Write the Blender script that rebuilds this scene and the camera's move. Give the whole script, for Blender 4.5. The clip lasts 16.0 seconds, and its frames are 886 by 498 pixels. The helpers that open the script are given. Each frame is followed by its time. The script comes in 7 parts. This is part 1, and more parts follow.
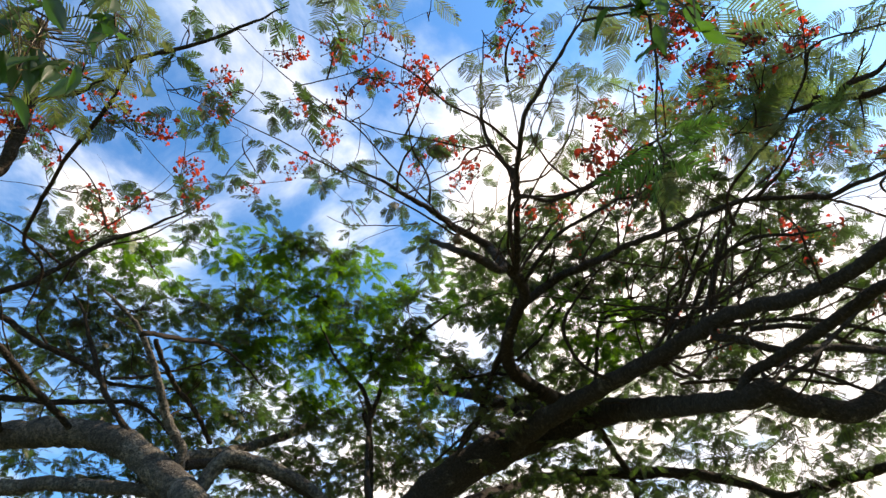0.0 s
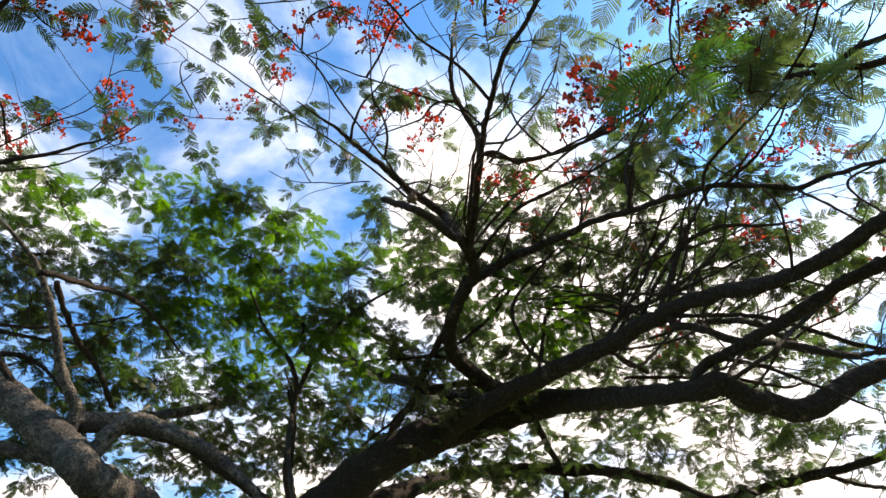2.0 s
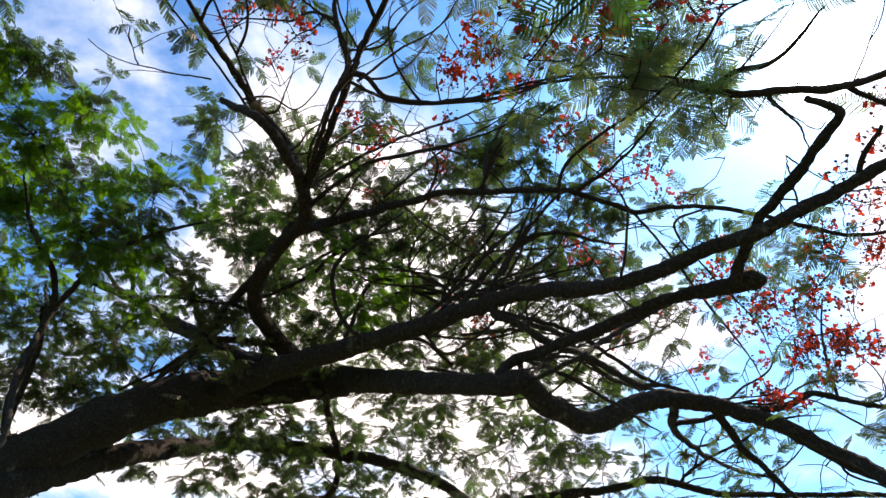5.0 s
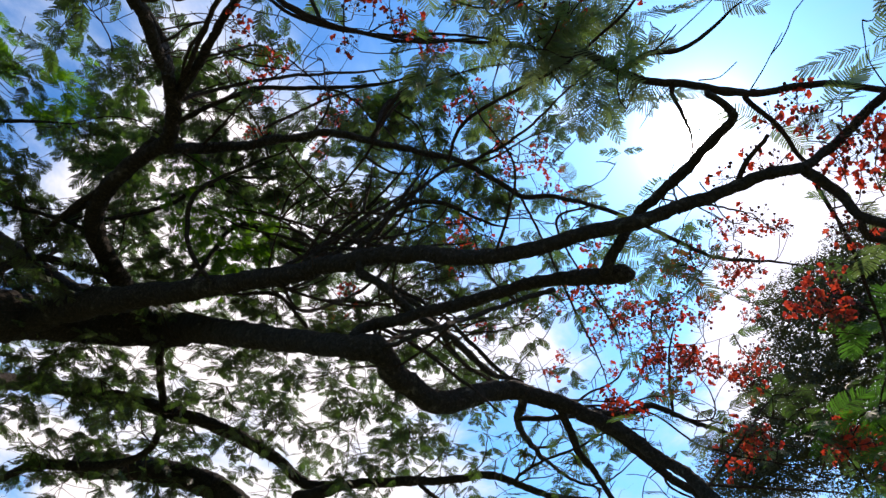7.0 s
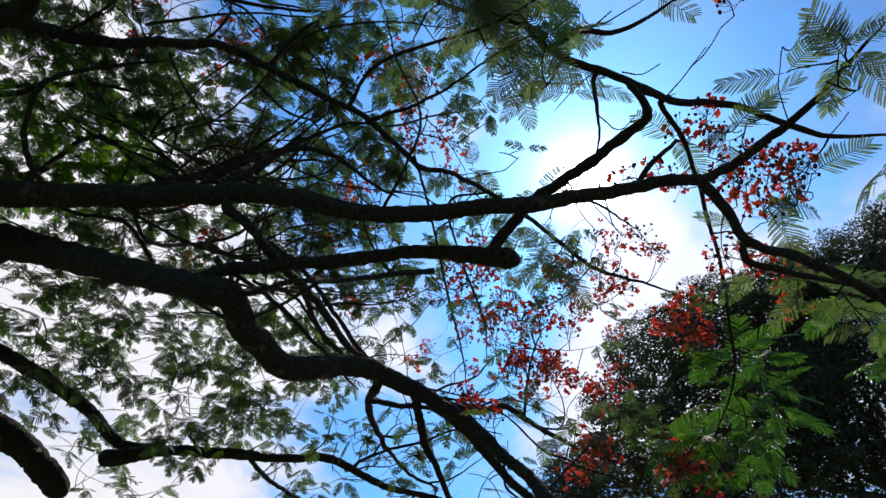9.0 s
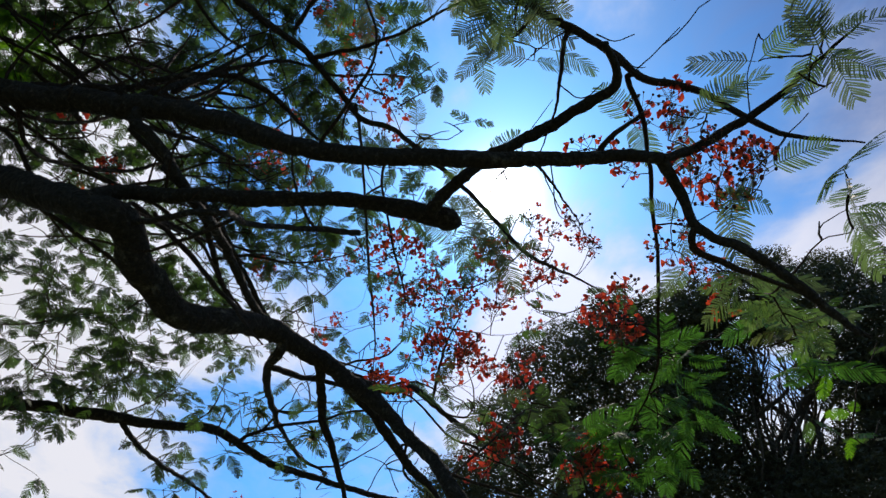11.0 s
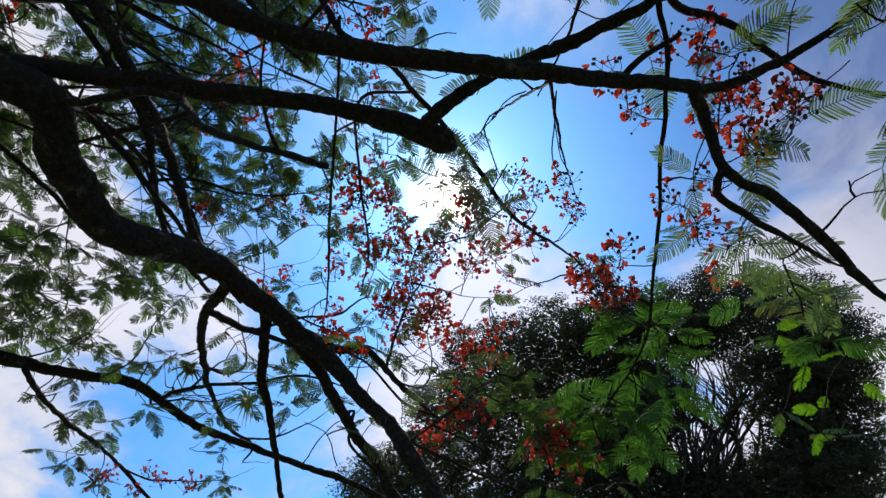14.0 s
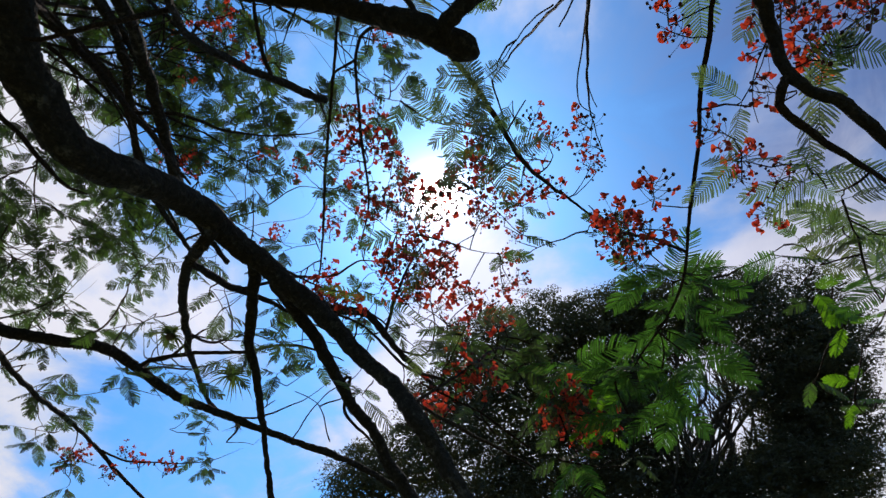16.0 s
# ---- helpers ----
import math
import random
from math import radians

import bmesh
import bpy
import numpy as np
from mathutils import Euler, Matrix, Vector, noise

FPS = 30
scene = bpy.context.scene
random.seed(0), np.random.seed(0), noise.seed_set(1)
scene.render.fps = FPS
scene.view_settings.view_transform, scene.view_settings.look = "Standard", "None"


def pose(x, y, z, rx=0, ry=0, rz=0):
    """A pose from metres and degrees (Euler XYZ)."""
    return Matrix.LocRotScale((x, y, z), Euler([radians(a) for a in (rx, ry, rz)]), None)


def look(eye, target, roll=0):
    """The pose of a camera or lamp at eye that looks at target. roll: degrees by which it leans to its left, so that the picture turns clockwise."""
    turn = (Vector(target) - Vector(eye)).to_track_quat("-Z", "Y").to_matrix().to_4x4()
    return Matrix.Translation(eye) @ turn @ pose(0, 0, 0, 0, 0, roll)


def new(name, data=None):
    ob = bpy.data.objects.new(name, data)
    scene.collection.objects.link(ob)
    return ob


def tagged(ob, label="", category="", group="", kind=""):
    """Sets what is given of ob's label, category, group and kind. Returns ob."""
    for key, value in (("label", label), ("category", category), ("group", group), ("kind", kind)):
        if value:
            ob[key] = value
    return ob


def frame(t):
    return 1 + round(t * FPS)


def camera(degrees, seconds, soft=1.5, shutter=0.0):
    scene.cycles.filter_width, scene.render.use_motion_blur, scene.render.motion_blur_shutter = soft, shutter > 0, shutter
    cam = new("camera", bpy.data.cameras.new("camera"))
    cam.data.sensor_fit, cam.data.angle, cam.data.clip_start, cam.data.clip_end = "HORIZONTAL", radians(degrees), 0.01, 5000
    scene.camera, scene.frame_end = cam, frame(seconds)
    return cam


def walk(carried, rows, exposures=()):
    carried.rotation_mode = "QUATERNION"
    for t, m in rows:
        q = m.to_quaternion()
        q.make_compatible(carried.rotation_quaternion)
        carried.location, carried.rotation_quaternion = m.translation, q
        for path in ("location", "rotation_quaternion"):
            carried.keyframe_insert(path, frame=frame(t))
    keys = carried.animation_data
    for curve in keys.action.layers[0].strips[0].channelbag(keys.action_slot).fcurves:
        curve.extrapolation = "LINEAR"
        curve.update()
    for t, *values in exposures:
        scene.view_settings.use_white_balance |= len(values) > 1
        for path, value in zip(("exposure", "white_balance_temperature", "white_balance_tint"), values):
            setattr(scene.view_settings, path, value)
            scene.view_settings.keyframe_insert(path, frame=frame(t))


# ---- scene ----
# ---- camera and walk ----
cam = camera(72.6, 16.0, soft=1.45)
METRES, EYE, TILT, LEAN, TURN = 5.0, 1.6, 43.5, 0.0, 0.0
ROWS = [
    (0.0, 0.0, 0.0, 0.0, 0.0, 0.0, -0.0),
    (0.5, -0.0069, 0.0357, -0.0232, -1.31, 0.0, -1.14),
    (1.0, -0.011, 0.0701, -0.0438, -2.52, 0.0, -2.28),
    (1.5, -0.0162, 0.1003, -0.0672, -4.06, 0.05, -3.72),
    (2.0, -0.0217, 0.126, -0.0918, -5.72, 0.17, -5.25),
    (2.5, -0.0269, 0.1508, -0.1143, -7.84, 0.42, -7.19),
    (3.0, -0.0276, 0.1767, -0.1289, -10.42, 0.8, -9.41),
    (3.5, -0.0221, 0.1993, -0.1433, -13.23, 1.34, -11.91),
    (4.0, -0.0152, 0.2146, -0.1638, -16.49, 2.1, -14.61),
    (6.5, 0.0851, 0.2956, -0.2456, -32.26, 7.49, -26.73),
    (7.0, 0.1088, 0.3082, -0.2604, -35.86, 9.17, -29.1),
    (7.5, 0.1306, 0.3216, -0.2746, -39.63, 11.09, -31.29),
    (8.0, 0.1522, 0.3389, -0.2843, -43.57, 13.18, -33.43),
    (8.5, 0.1735, 0.3529, -0.2917, -47.65, 15.46, -35.47),
    (9.0, 0.1935, 0.3639, -0.3012, -51.99, 18.05, -37.4),
    (9.5, 0.2131, 0.3757, -0.3127, -56.55, 20.87, -38.97),
    (12.0, 0.3217, 0.4576, -0.3764, -68.92, 28.98, -42.01),
    (12.5, 0.3422, 0.4711, -0.3885, -70.42, 29.97, -42.39),
    (13.0, 0.3623, 0.4858, -0.3961, -72.24, 31.18, -42.71),
    (13.5, 0.3862, 0.498, -0.4027, -74.06, 32.39, -43.06),
    (14.0, 0.4134, 0.5068, -0.4133, -75.85, 33.58, -43.2),
    (14.5, 0.4438, 0.5155, -0.4244, -77.23, 34.53, -43.12),
    (15.0, 0.4754, 0.5266, -0.4323, -77.7, 34.86, -43.12),
    (15.5, 0.508, 0.5411, -0.4392, -77.71, 34.85, -43.13),
    (16.0, 0.5433, 0.5535, -0.4506, -77.7, 34.83, -43.11),
]
EXPOSURES = [(0.0, 1.02, 8350, 18), (3.0, 1.1, 8300, 20), (4.2, 1.04, 8150, 21), (6.3, 0.64, 7500, 22), (7.5, 0.34, 7150, 20), (9.0, 0.08, 6850, 17), (12.0, -0.12, 6750, 16), (16.0, -0.12, 6850, 18)]
walk(cam, [(t, pose(0, 0, EYE, TILT, LEAN, TURN) @ pose(METRES * x, METRES * y, METRES * z, 90 + pitch, roll, yaw)) for t, x, y, z, yaw, pitch, roll in ROWS], EXPOSURES)

# ---- sky and sun ----
SUN = Vector((0.6563, 0.1167, 0.7454)).normalized()
world = bpy.data.worlds.new("sky")
scene.world = world
world.use_nodes = True
wt = world.node_tree
wt.nodes.clear()


def wnode(kind, **settings):
    n = wt.nodes.new(kind)
    for key, value in settings.items():
        setattr(n, key, value)
    return n


def wmath(op, a, b=None):
    n = wnode("ShaderNodeMath", operation=op)
    for i, v in enumerate((a, b)):
        if v is None:
            continue
        if isinstance(v, (int, float)):
            n.inputs[i].default_value = v
        else:
            wt.links.new(v, n.inputs[i])
    return n.outputs[0]


def wmix(blend, fac, a, b):
    n = wnode("ShaderNodeMix", data_type="RGBA", blend_type=blend)
    for sock, v in ((n.inputs[0], fac), (n.inputs[6], a), (n.inputs[7], b)):
        if isinstance(v, (int, float, tuple)):
            sock.default_value = v
        else:
            wt.links.new(v, sock)
    return n.outputs[2]


sky = wnode("ShaderNodeTexSky", sky_type="NISHITA", sun_disc=False, sun_elevation=math.asin(SUN.z),
            sun_rotation=math.atan2(SUN.x, SUN.y), altitude=100.0, air_density=1.0, dust_density=0.6, ozone_density=3.0)
blue = wmix("MULTIPLY", 1.0, sky.outputs[0], (0.046, 0.122, 0.174, 1))
coord = wnode("ShaderNodeTexCoord")
sep = wnode("ShaderNodeSeparateXYZ")
wt.links.new(coord.outputs["Generated"], sep.inputs[0])
height = wmath("MAXIMUM", sep.outputs[2], 0.02)
flat = wmath("ADD", height, 0.22)
plan = wnode("ShaderNodeCombineXYZ")
wt.links.new(wmath("DIVIDE", sep.outputs[0], flat), plan.inputs[0])
wt.links.new(wmath("DIVIDE", sep.outputs[1], flat), plan.inputs[1])
plan.inputs[2].default_value = 3.7
puffs = wnode("ShaderNodeTexNoise")
wt.links.new(plan.outputs[0], puffs.inputs["Vector"])
puffs.inputs["Scale"].default_value = 2.3
puffs.inputs["Detail"].default_value = 9.0
puffs.inputs["Roughness"].default_value = 0.56
puffs.inputs["Distortion"].default_value = 0.35
# cloud banks and clear patches: direction, weight
BANKS = [(0.540, 0.679, 0.498, 0.16), (0.819, 0.162, 0.551, 0.32), (0.264, 0.708, 0.655, 0.22), (0.743, 0.248, 0.622, -0.17), (0.676, -0.444, 0.589, 0.09), (0.678, 0.530, 0.510, 0.22), (0.039, 0.656, 0.753, 0.26), (0.215, 0.892, 0.398, 0.14), (0.851, -0.255, 0.459, 0.22), (0.449, 0.801, 0.397, 0.30), (-0.317, 0.622, 0.716, 0.32), (-0.112, 0.689, 0.716, -0.16), (-0.442, 0.396, 0.805, -0.13), (-0.368, 0.724, 0.583, -0.14), (0.329, 0.566, 0.755, -0.14), (0.439, 0.812, 0.384, 0.09), (0.721, -0.385, 0.576, 0.19), (0.776, 0.276, 0.568, -0.23), (0.855, 0.357, 0.377, 0.16), (-0.145, 0.577, 0.804, 0.12), (0.677, -0.043, 0.735, -0.11), (0.795, 0.127, 0.593, 0.32), (0.236, 0.566, 0.790, 0.26), (0.282, 0.467, 0.838, -0.10)]
cover = wmath("SUBTRACT", wmath("MULTIPLY", puffs.outputs[0], 1.3), 0.185)
for bx, by, bz, weight in BANKS:
    near = wnode("ShaderNodeVectorMath", operation="DOT_PRODUCT")
    wt.links.new(coord.outputs["Generated"], near.inputs[0])
    near.inputs[1].default_value = (bx, by, bz)
    cover = wmath("ADD", cover, wmath("MULTIPLY", wmath("POWER", 2.718, wmath("MULTIPLY", wmath("SUBTRACT", near.outputs["Value"], 1.0), 45.0)), weight))
# small clear gaps between the clouds
CLEAR = [(0.787, 0.380, 0.485), (0.723, 0.566, 0.396), (0.762, 0.183, 0.621), (0.749, 0.364, 0.554), (0.820, 0.330, 0.468), (-0.390, 0.567, 0.725), (-0.082, 0.664, 0.743), (-0.256, 0.751, 0.609), (0.261, 0.442, 0.858), (0.772, 0.284, 0.568), (0.750, 0.537, 0.386), (0.284, 0.853, 0.438), (0.415, 0.844, 0.341), (-0.293, 0.584, 0.757), (-0.314, 0.708, 0.632), (0.573, 0.689, 0.443)]
for way_out in CLEAR:
    near = wnode("ShaderNodeVectorMath", operation="DOT_PRODUCT")
    wt.links.new(coord.outputs["Generated"], near.inputs[0])
    near.inputs[1].default_value = way_out
    cover = wmath("ADD", cover, wmath("MULTIPLY", wmath("POWER", 2.718, wmath("MULTIPLY", wmath("SUBTRACT", near.outputs["Value"], 1.0), 150.0)), -0.15))
veil = wnode("ShaderNodeMapRange", interpolation_type="SMOOTHSTEP")
wt.links.new(cover, veil.inputs[0])
veil.inputs[1].default_value, veil.inputs[2].default_value = 0.43, 0.68
veil.inputs[3].default_value, veil.inputs[4].default_value = 0.0, 0.95
body = wnode("ShaderNodeMapRange")
wt.links.new(cover, body.inputs[0])
body.inputs[1].default_value, body.inputs[2].default_value = 0.50, 0.74
body = wmix("MIX", body.outputs[0], (0.44, 0.60, 0.84, 1), (0.86, 0.89, 0.92, 1))
thin = wnode("ShaderNodeTexNoise")
wt.links.new(plan.outputs[0], thin.inputs["Vector"])
for key, value in (("Scale", 4.6), ("Detail", 10.0), ("Roughness", 0.62), ("Distortion", 0.8)):
    thin.inputs[key].default_value = value
wisp = wnode("ShaderNodeMapRange")
wt.links.new(thin.outputs[0], wisp.inputs[0])
for i, value in ((1, 0.44), (2, 0.74), (3, 0.0), (4, 0.32)):
    wisp.inputs[i].default_value = value
blue = wmix("MIX", wisp.outputs[0], blue, (0.40, 0.60, 0.86, 1))
heaven = wmix("MIX", veil.outputs[0], blue, body)
# one grey, shaded cloud high up
shade = wnode("ShaderNodeVectorMath", operation="DOT_PRODUCT")
wt.links.new(coord.outputs["Generated"], shade.inputs[0])
shade.inputs[1].default_value = (0.462, -0.464, 0.755)
dim = wmath("MULTIPLY", wmath("POWER", 2.718, wmath("MULTIPLY", wmath("SUBTRACT", shade.outputs["Value"], 1.0), 26.0)), wmath("MULTIPLY", thin.outputs[0], 1.8))
heaven = wmix("MIX", wmath("MINIMUM", dim, 0.85), heaven, (0.10, 0.165, 0.36, 1))
# bright air close round the sun
aim = wnode("ShaderNodeVectorMath", operation="DOT_PRODUCT")
wt.links.new(coord.outputs["Generated"], aim.inputs[0])
aim.inputs[1].default_value = SUN
off = wmath("SUBTRACT", 1.0, aim.outputs["Value"])
glow = wmath("MULTIPLY", wmath("POWER", 2.718, wmath("MULTIPLY", off, -2600.0)), 22.0)
for tight, weight in ((-520.0, 1.1), (-150.0, 0.22)):
    glow = wmath("ADD", glow, wmath("MULTIPLY", wmath("POWER", 2.718, wmath("MULTIPLY", off, tight)), weight))
wide = wmath("POWER", 2.718, wmath("MULTIPLY", off, -8.0))
air = wnode("ShaderNodeCombineColor")
for i, (k, w) in enumerate(((1.0, 0.036), (0.98, 0.118), (0.94, 0.34))):
    wt.links.new(wmath("ADD", wmath("MULTIPLY", glow, k), wmath("MULTIPLY", wide, w)), air.inputs[i])
heaven = wmix("ADD", 1.0, heaven, air.outputs[0])
back = wnode("ShaderNodeBackground")
wt.links.new(heaven, back.inputs[0])
back.inputs[1].default_value = 1.0
wt.links.new(back.outputs[0], wnode("ShaderNodeOutputWorld").inputs[0])

lamp = bpy.data.lights.new("sun", "SUN")
lamp.energy, lamp.angle, lamp.color = 4.2, radians(0.53), (1.0, 0.95, 0.86)
sun = new("sun", lamp)
sun.matrix_world = look(SUN * 60, (0, 0, 0))


# ---- materials ----
def material(name):
    m = bpy.data.materials.new(name)
    m.use_nodes = True
    m.node_tree.nodes.clear()
    return m, m.node_tree


def put(tree, kind, inputs=(), **settings):
    n = tree.nodes.new(kind)
    for key, value in settings.items():
        setattr(n, key, value)
    for key, value in dict(inputs).items():
        if isinstance(value, bpy.types.NodeSocket):
            tree.links.new(value, n.inputs[key])
        else:
            n.inputs[key].default_value = value
    return n


def ramp(tree, fac, stops):
    n = put(tree, "ShaderNodeValToRGB", {0: fac})
    el = n.color_ramp.elements
    while len(el) < len(stops):
        el.new(0.5)
    for e, (p, c) in zip(el, stops):
        e.position, e.color = p, (*c, 1)
    return n.outputs[0]


def bark(name, dark, mid, pale, patch=0.56, grain=26.0):
    m, t = material(name)
    at = put(t, "ShaderNodeTexCoord").outputs["Object"]
    broad = put(t, "ShaderNodeTexNoise", {"Vector": at, "Scale": 2.6, "Detail": 6.0, "Roughness": 0.6}).outputs[0]
    fine = put(t, "ShaderNodeTexNoise", {"Vector": at, "Scale": grain, "Detail": 8.0, "Roughness": 0.7, "Distortion": 0.4}).outputs[0]
    crack = put(t, "ShaderNodeTexVoronoi", {"Vector": at, "Scale": grain * 0.9}, feature="DISTANCE_TO_EDGE").outputs[0]
    base = ramp(t, fine, [(0.3, dark), (0.58, mid), (0.8, pale)])
    lichen = ramp(t, broad, [(patch, (0, 0, 0)), (patch + 0.1, (0.75, 0.75, 0.75))])
    speck = ramp(t, put(t, "ShaderNodeTexNoise", {"Vector": at, "Scale": 17.0, "Detail": 6.0, "Roughness": 0.75}).outputs[0], [(0.45, (0, 0, 0)), (0.62, (1, 1, 1))])
    lichen = put(t, "ShaderNodeMath", {0: lichen, 1: speck}, operation="MULTIPLY").outputs[0]
    col = put(t, "ShaderNodeMix", {0: lichen, 6: base, 7: (0.23, 0.205, 0.165, 1)}, data_type="RGBA").outputs[2]
    rise = put(t, "ShaderNodeMath", {0: fine, 1: put(t, "ShaderNodeMath", {0: crack, 1: 1.2}, operation="MULTIPLY").outputs[0]}, operation="ADD").outputs[0]
    bump = put(t, "ShaderNodeBump", {"Strength": 0.8, "Distance": 0.03, "Height": rise}).outputs[0]
    s = put(t, "ShaderNodeBsdfPrincipled", {"Base Color": col, "Roughness": 0.92, "Normal": bump, "Specular IOR Level": 0.15})
    put(t, "ShaderNodeOutputMaterial", {0: s.outputs[0]})
    return m


def leafy(name, low, high, through_low, through_high, share=0.55, per="Random Per Island", sheer=0.0):
    """Thin leaf: part reflected, part let through, with a faint waxy gloss."""
    m, t = material(name)
    if per == "Random":
        rnd = put(t, "ShaderNodeObjectInfo").outputs["Random"]
    else:
        rnd = put(t, "ShaderNodeNewGeometry").outputs["Random Per Island"]
    at = put(t, "ShaderNodeTexCoord").outputs["Object"]
    spot = put(t, "ShaderNodeTexNoise", {"Vector": at, "Scale": 0.55, "Detail": 5.0}).outputs[0]
    mixed = put(t, "ShaderNodeMath", {0: put(t, "ShaderNodeMath", {0: rnd, 1: 0.45}, operation="MULTIPLY").outputs[0], 1: put(t, "ShaderNodeMath", {0: spot, 1: 0.6}, operation="MULTIPLY").outputs[0]}, operation="ADD").outputs[0]
    a = ramp(t, mixed, [(0.3, low), (0.8, high)])
    b = ramp(t, mixed, [(0.34, through_low), (0.8, through_high)])
    d = put(t, "ShaderNodeBsdfDiffuse", {"Color": a})
    tr = put(t, "ShaderNodeBsdfTranslucent", {"Color": b})
    both = put(t, "ShaderNodeMixShader", {0: share, 1: d.outputs[0], 2: tr.outputs[0]})
    g = put(t, "ShaderNodeBsdfGlossy", {"Color": (0.9, 0.9, 0.9, 1), "Roughness": 0.45})
    s = put(t, "ShaderNodeMixShader", {0: 0.035, 1: both.outputs[0], 2: g.outputs[0]})
    if sheer:
        gaps = put(t, "ShaderNodeBsdfTransparent")
        s = put(t, "ShaderNodeMixShader", {0: sheer, 1: s.outputs[0], 2: gaps.outputs[0]})
    put(t, "ShaderNodeOutputMaterial", {0: s.outputs[0]})
    return m


BARK = bark("flame tree bark", (0.015, 0.012, 0.009), (0.042, 0.033, 0.025), (0.14, 0.118, 0.095), 0.6)
# lichened old limbs; the sunlight on them is put into the paler colours
PALE_BARK = bark("sunlit lichened old bark", (0.018, 0.015, 0.013), (0.075, 0.068, 0.060), (0.27, 0.26, 0.235), 0.44)
TWIG = bark("twig bark", (0.018, 0.011, 0.008), (0.058, 0.038, 0.026), (0.12, 0.088, 0.062), 0.9, 60.0)
FAR_BARK = bark("far tree bark", (0.035, 0.028, 0.022), (0.08, 0.065, 0.05), (0.15, 0.13, 0.11), 0.9, 12.0)
LEAF = leafy("feathery leaf", (0.054, 0.044, 0.024), (0.068, 0.066, 0.028), (0.036, 0.058, 0.022), (0.085, 0.20, 0.020), 0.45, sheer=0.02)
LEAF_THIN = leafy("thin feathery leaf", (0.066, 0.058, 0.030), (0.082, 0.084, 0.034), (0.115, 0.12, 0.050), (0.185, 0.28, 0.045), sheer=0.10)
LEAF_ONE = leafy("thin feathery leaf nearby", (0.064, 0.066, 0.040), (0.075, 0.095, 0.036), (0.13, 0.175, 0.065), (0.18, 0.34, 0.050), per="Random", sheer=0.12)
# sunlight on some sprays is put into these two brighter leaf colours
LEAF_SUNLIT_FAR = leafy("bright sunlit leaf", (0.048, 0.090, 0.010), (0.070, 0.130, 0.014), (0.060, 0.180, 0.005), (0.14, 0.33, 0.009), sheer=0.02)
LEAF_SUNLIT_NEAR = leafy("sunlit leaf nearby", (0.050, 0.070, 0.026), (0.070, 0.100, 0.034), (0.050, 0.155, 0.016), (0.10, 0.29, 0.026), sheer=0.03)
FAR_LEAF = leafy("far tree leaf", (0.040, 0.039, 0.022), (0.070, 0.067, 0.036), (0.038, 0.050, 0.014), (0.08, 0.10, 0.024), 0.35)
PETAL = leafy("red petal", (0.40, 0.021, 0.017), (0.57, 0.052, 0.021), (0.41, 0.018, 0.015), (0.71, 0.092, 0.026), 0.5)
BUD = leafy("flower bud", (0.06, 0.014, 0.012), (0.16, 0.030, 0.020), (0.06, 0.02, 0.01), (0.12, 0.03, 0.02), 0.15)
STALK = leafy("flower stalk", (0.10, 0.060, 0.025), (0.14, 0.11, 0.04), (0.08, 0.06, 0.02), (0.1, 0.08, 0.03), 0.2)
VINE = leafy("vine leaf", (0.022, 0.045, 0.012), (0.040, 0.075, 0.020), (0.025, 0.085, 0.006), (0.08, 0.22, 0.014), 0.42, per="Random")
STRAP = leafy("strap leaf", (0.05, 0.075, 0.025), (0.10, 0.12, 0.05), (0.08, 0.13, 0.02), (0.16, 0.22, 0.05), 0.35)
DRY = leafy("dry leaf litter", (0.10, 0.065, 0.035), (0.20, 0.13, 0.07), (0.10, 0.06, 0.02), (0.2, 0.12, 0.05), 0.25)


def grass_ground():
    m, t = material("mown grass")
    at = put(t, "ShaderNodeTexCoord").outputs["Object"]
    big = put(t, "ShaderNodeTexNoise", {"Vector": at, "Scale": 0.35, "Detail": 6.0}).outputs[0]
    fine = put(t, "ShaderNodeTexNoise", {"Vector": at, "Scale": 45.0, "Detail": 6.0}).outputs[0]
    a = ramp(t, fine, [(0.3, (0.045, 0.058, 0.018)), (0.7, (0.10, 0.11, 0.04))])
    col = put(t, "ShaderNodeMix", {0: ramp(t, big, [(0.55, (0, 0, 0)), (0.75, (0.8, 0.8, 0.8))]), 6: a, 7: (0.24, 0.18, 0.11, 1)}, data_type="RGBA").outputs[2]
    bump = put(t, "ShaderNodeBump", {"Strength": 0.6, "Distance": 0.04, "Height": fine}).outputs[0]
    s = put(t, "ShaderNodeBsdfPrincipled", {"Base Color": col, "Roughness": 0.95, "Normal": bump})
    put(t, "ShaderNodeOutputMaterial", {0: s.outputs[0]})
    return m


# ---- mesh helpers ----
def mesh_of(name, verts, faces, mat, smooth=False):
    me = bpy.data.meshes.new(name)
    me.from_pydata([tuple(v) for v in verts], [], faces)
    me.materials.append(mat)
    if smooth:
        me.polygons.foreach_set("use_smooth", [True] * len(me.polygons))
    me.update()
    return me


def part(name, me, parent, label="", kind=""):
    ob = new(name, me)
    ob.parent = parent
    return tagged(ob, label=label, kind=kind)


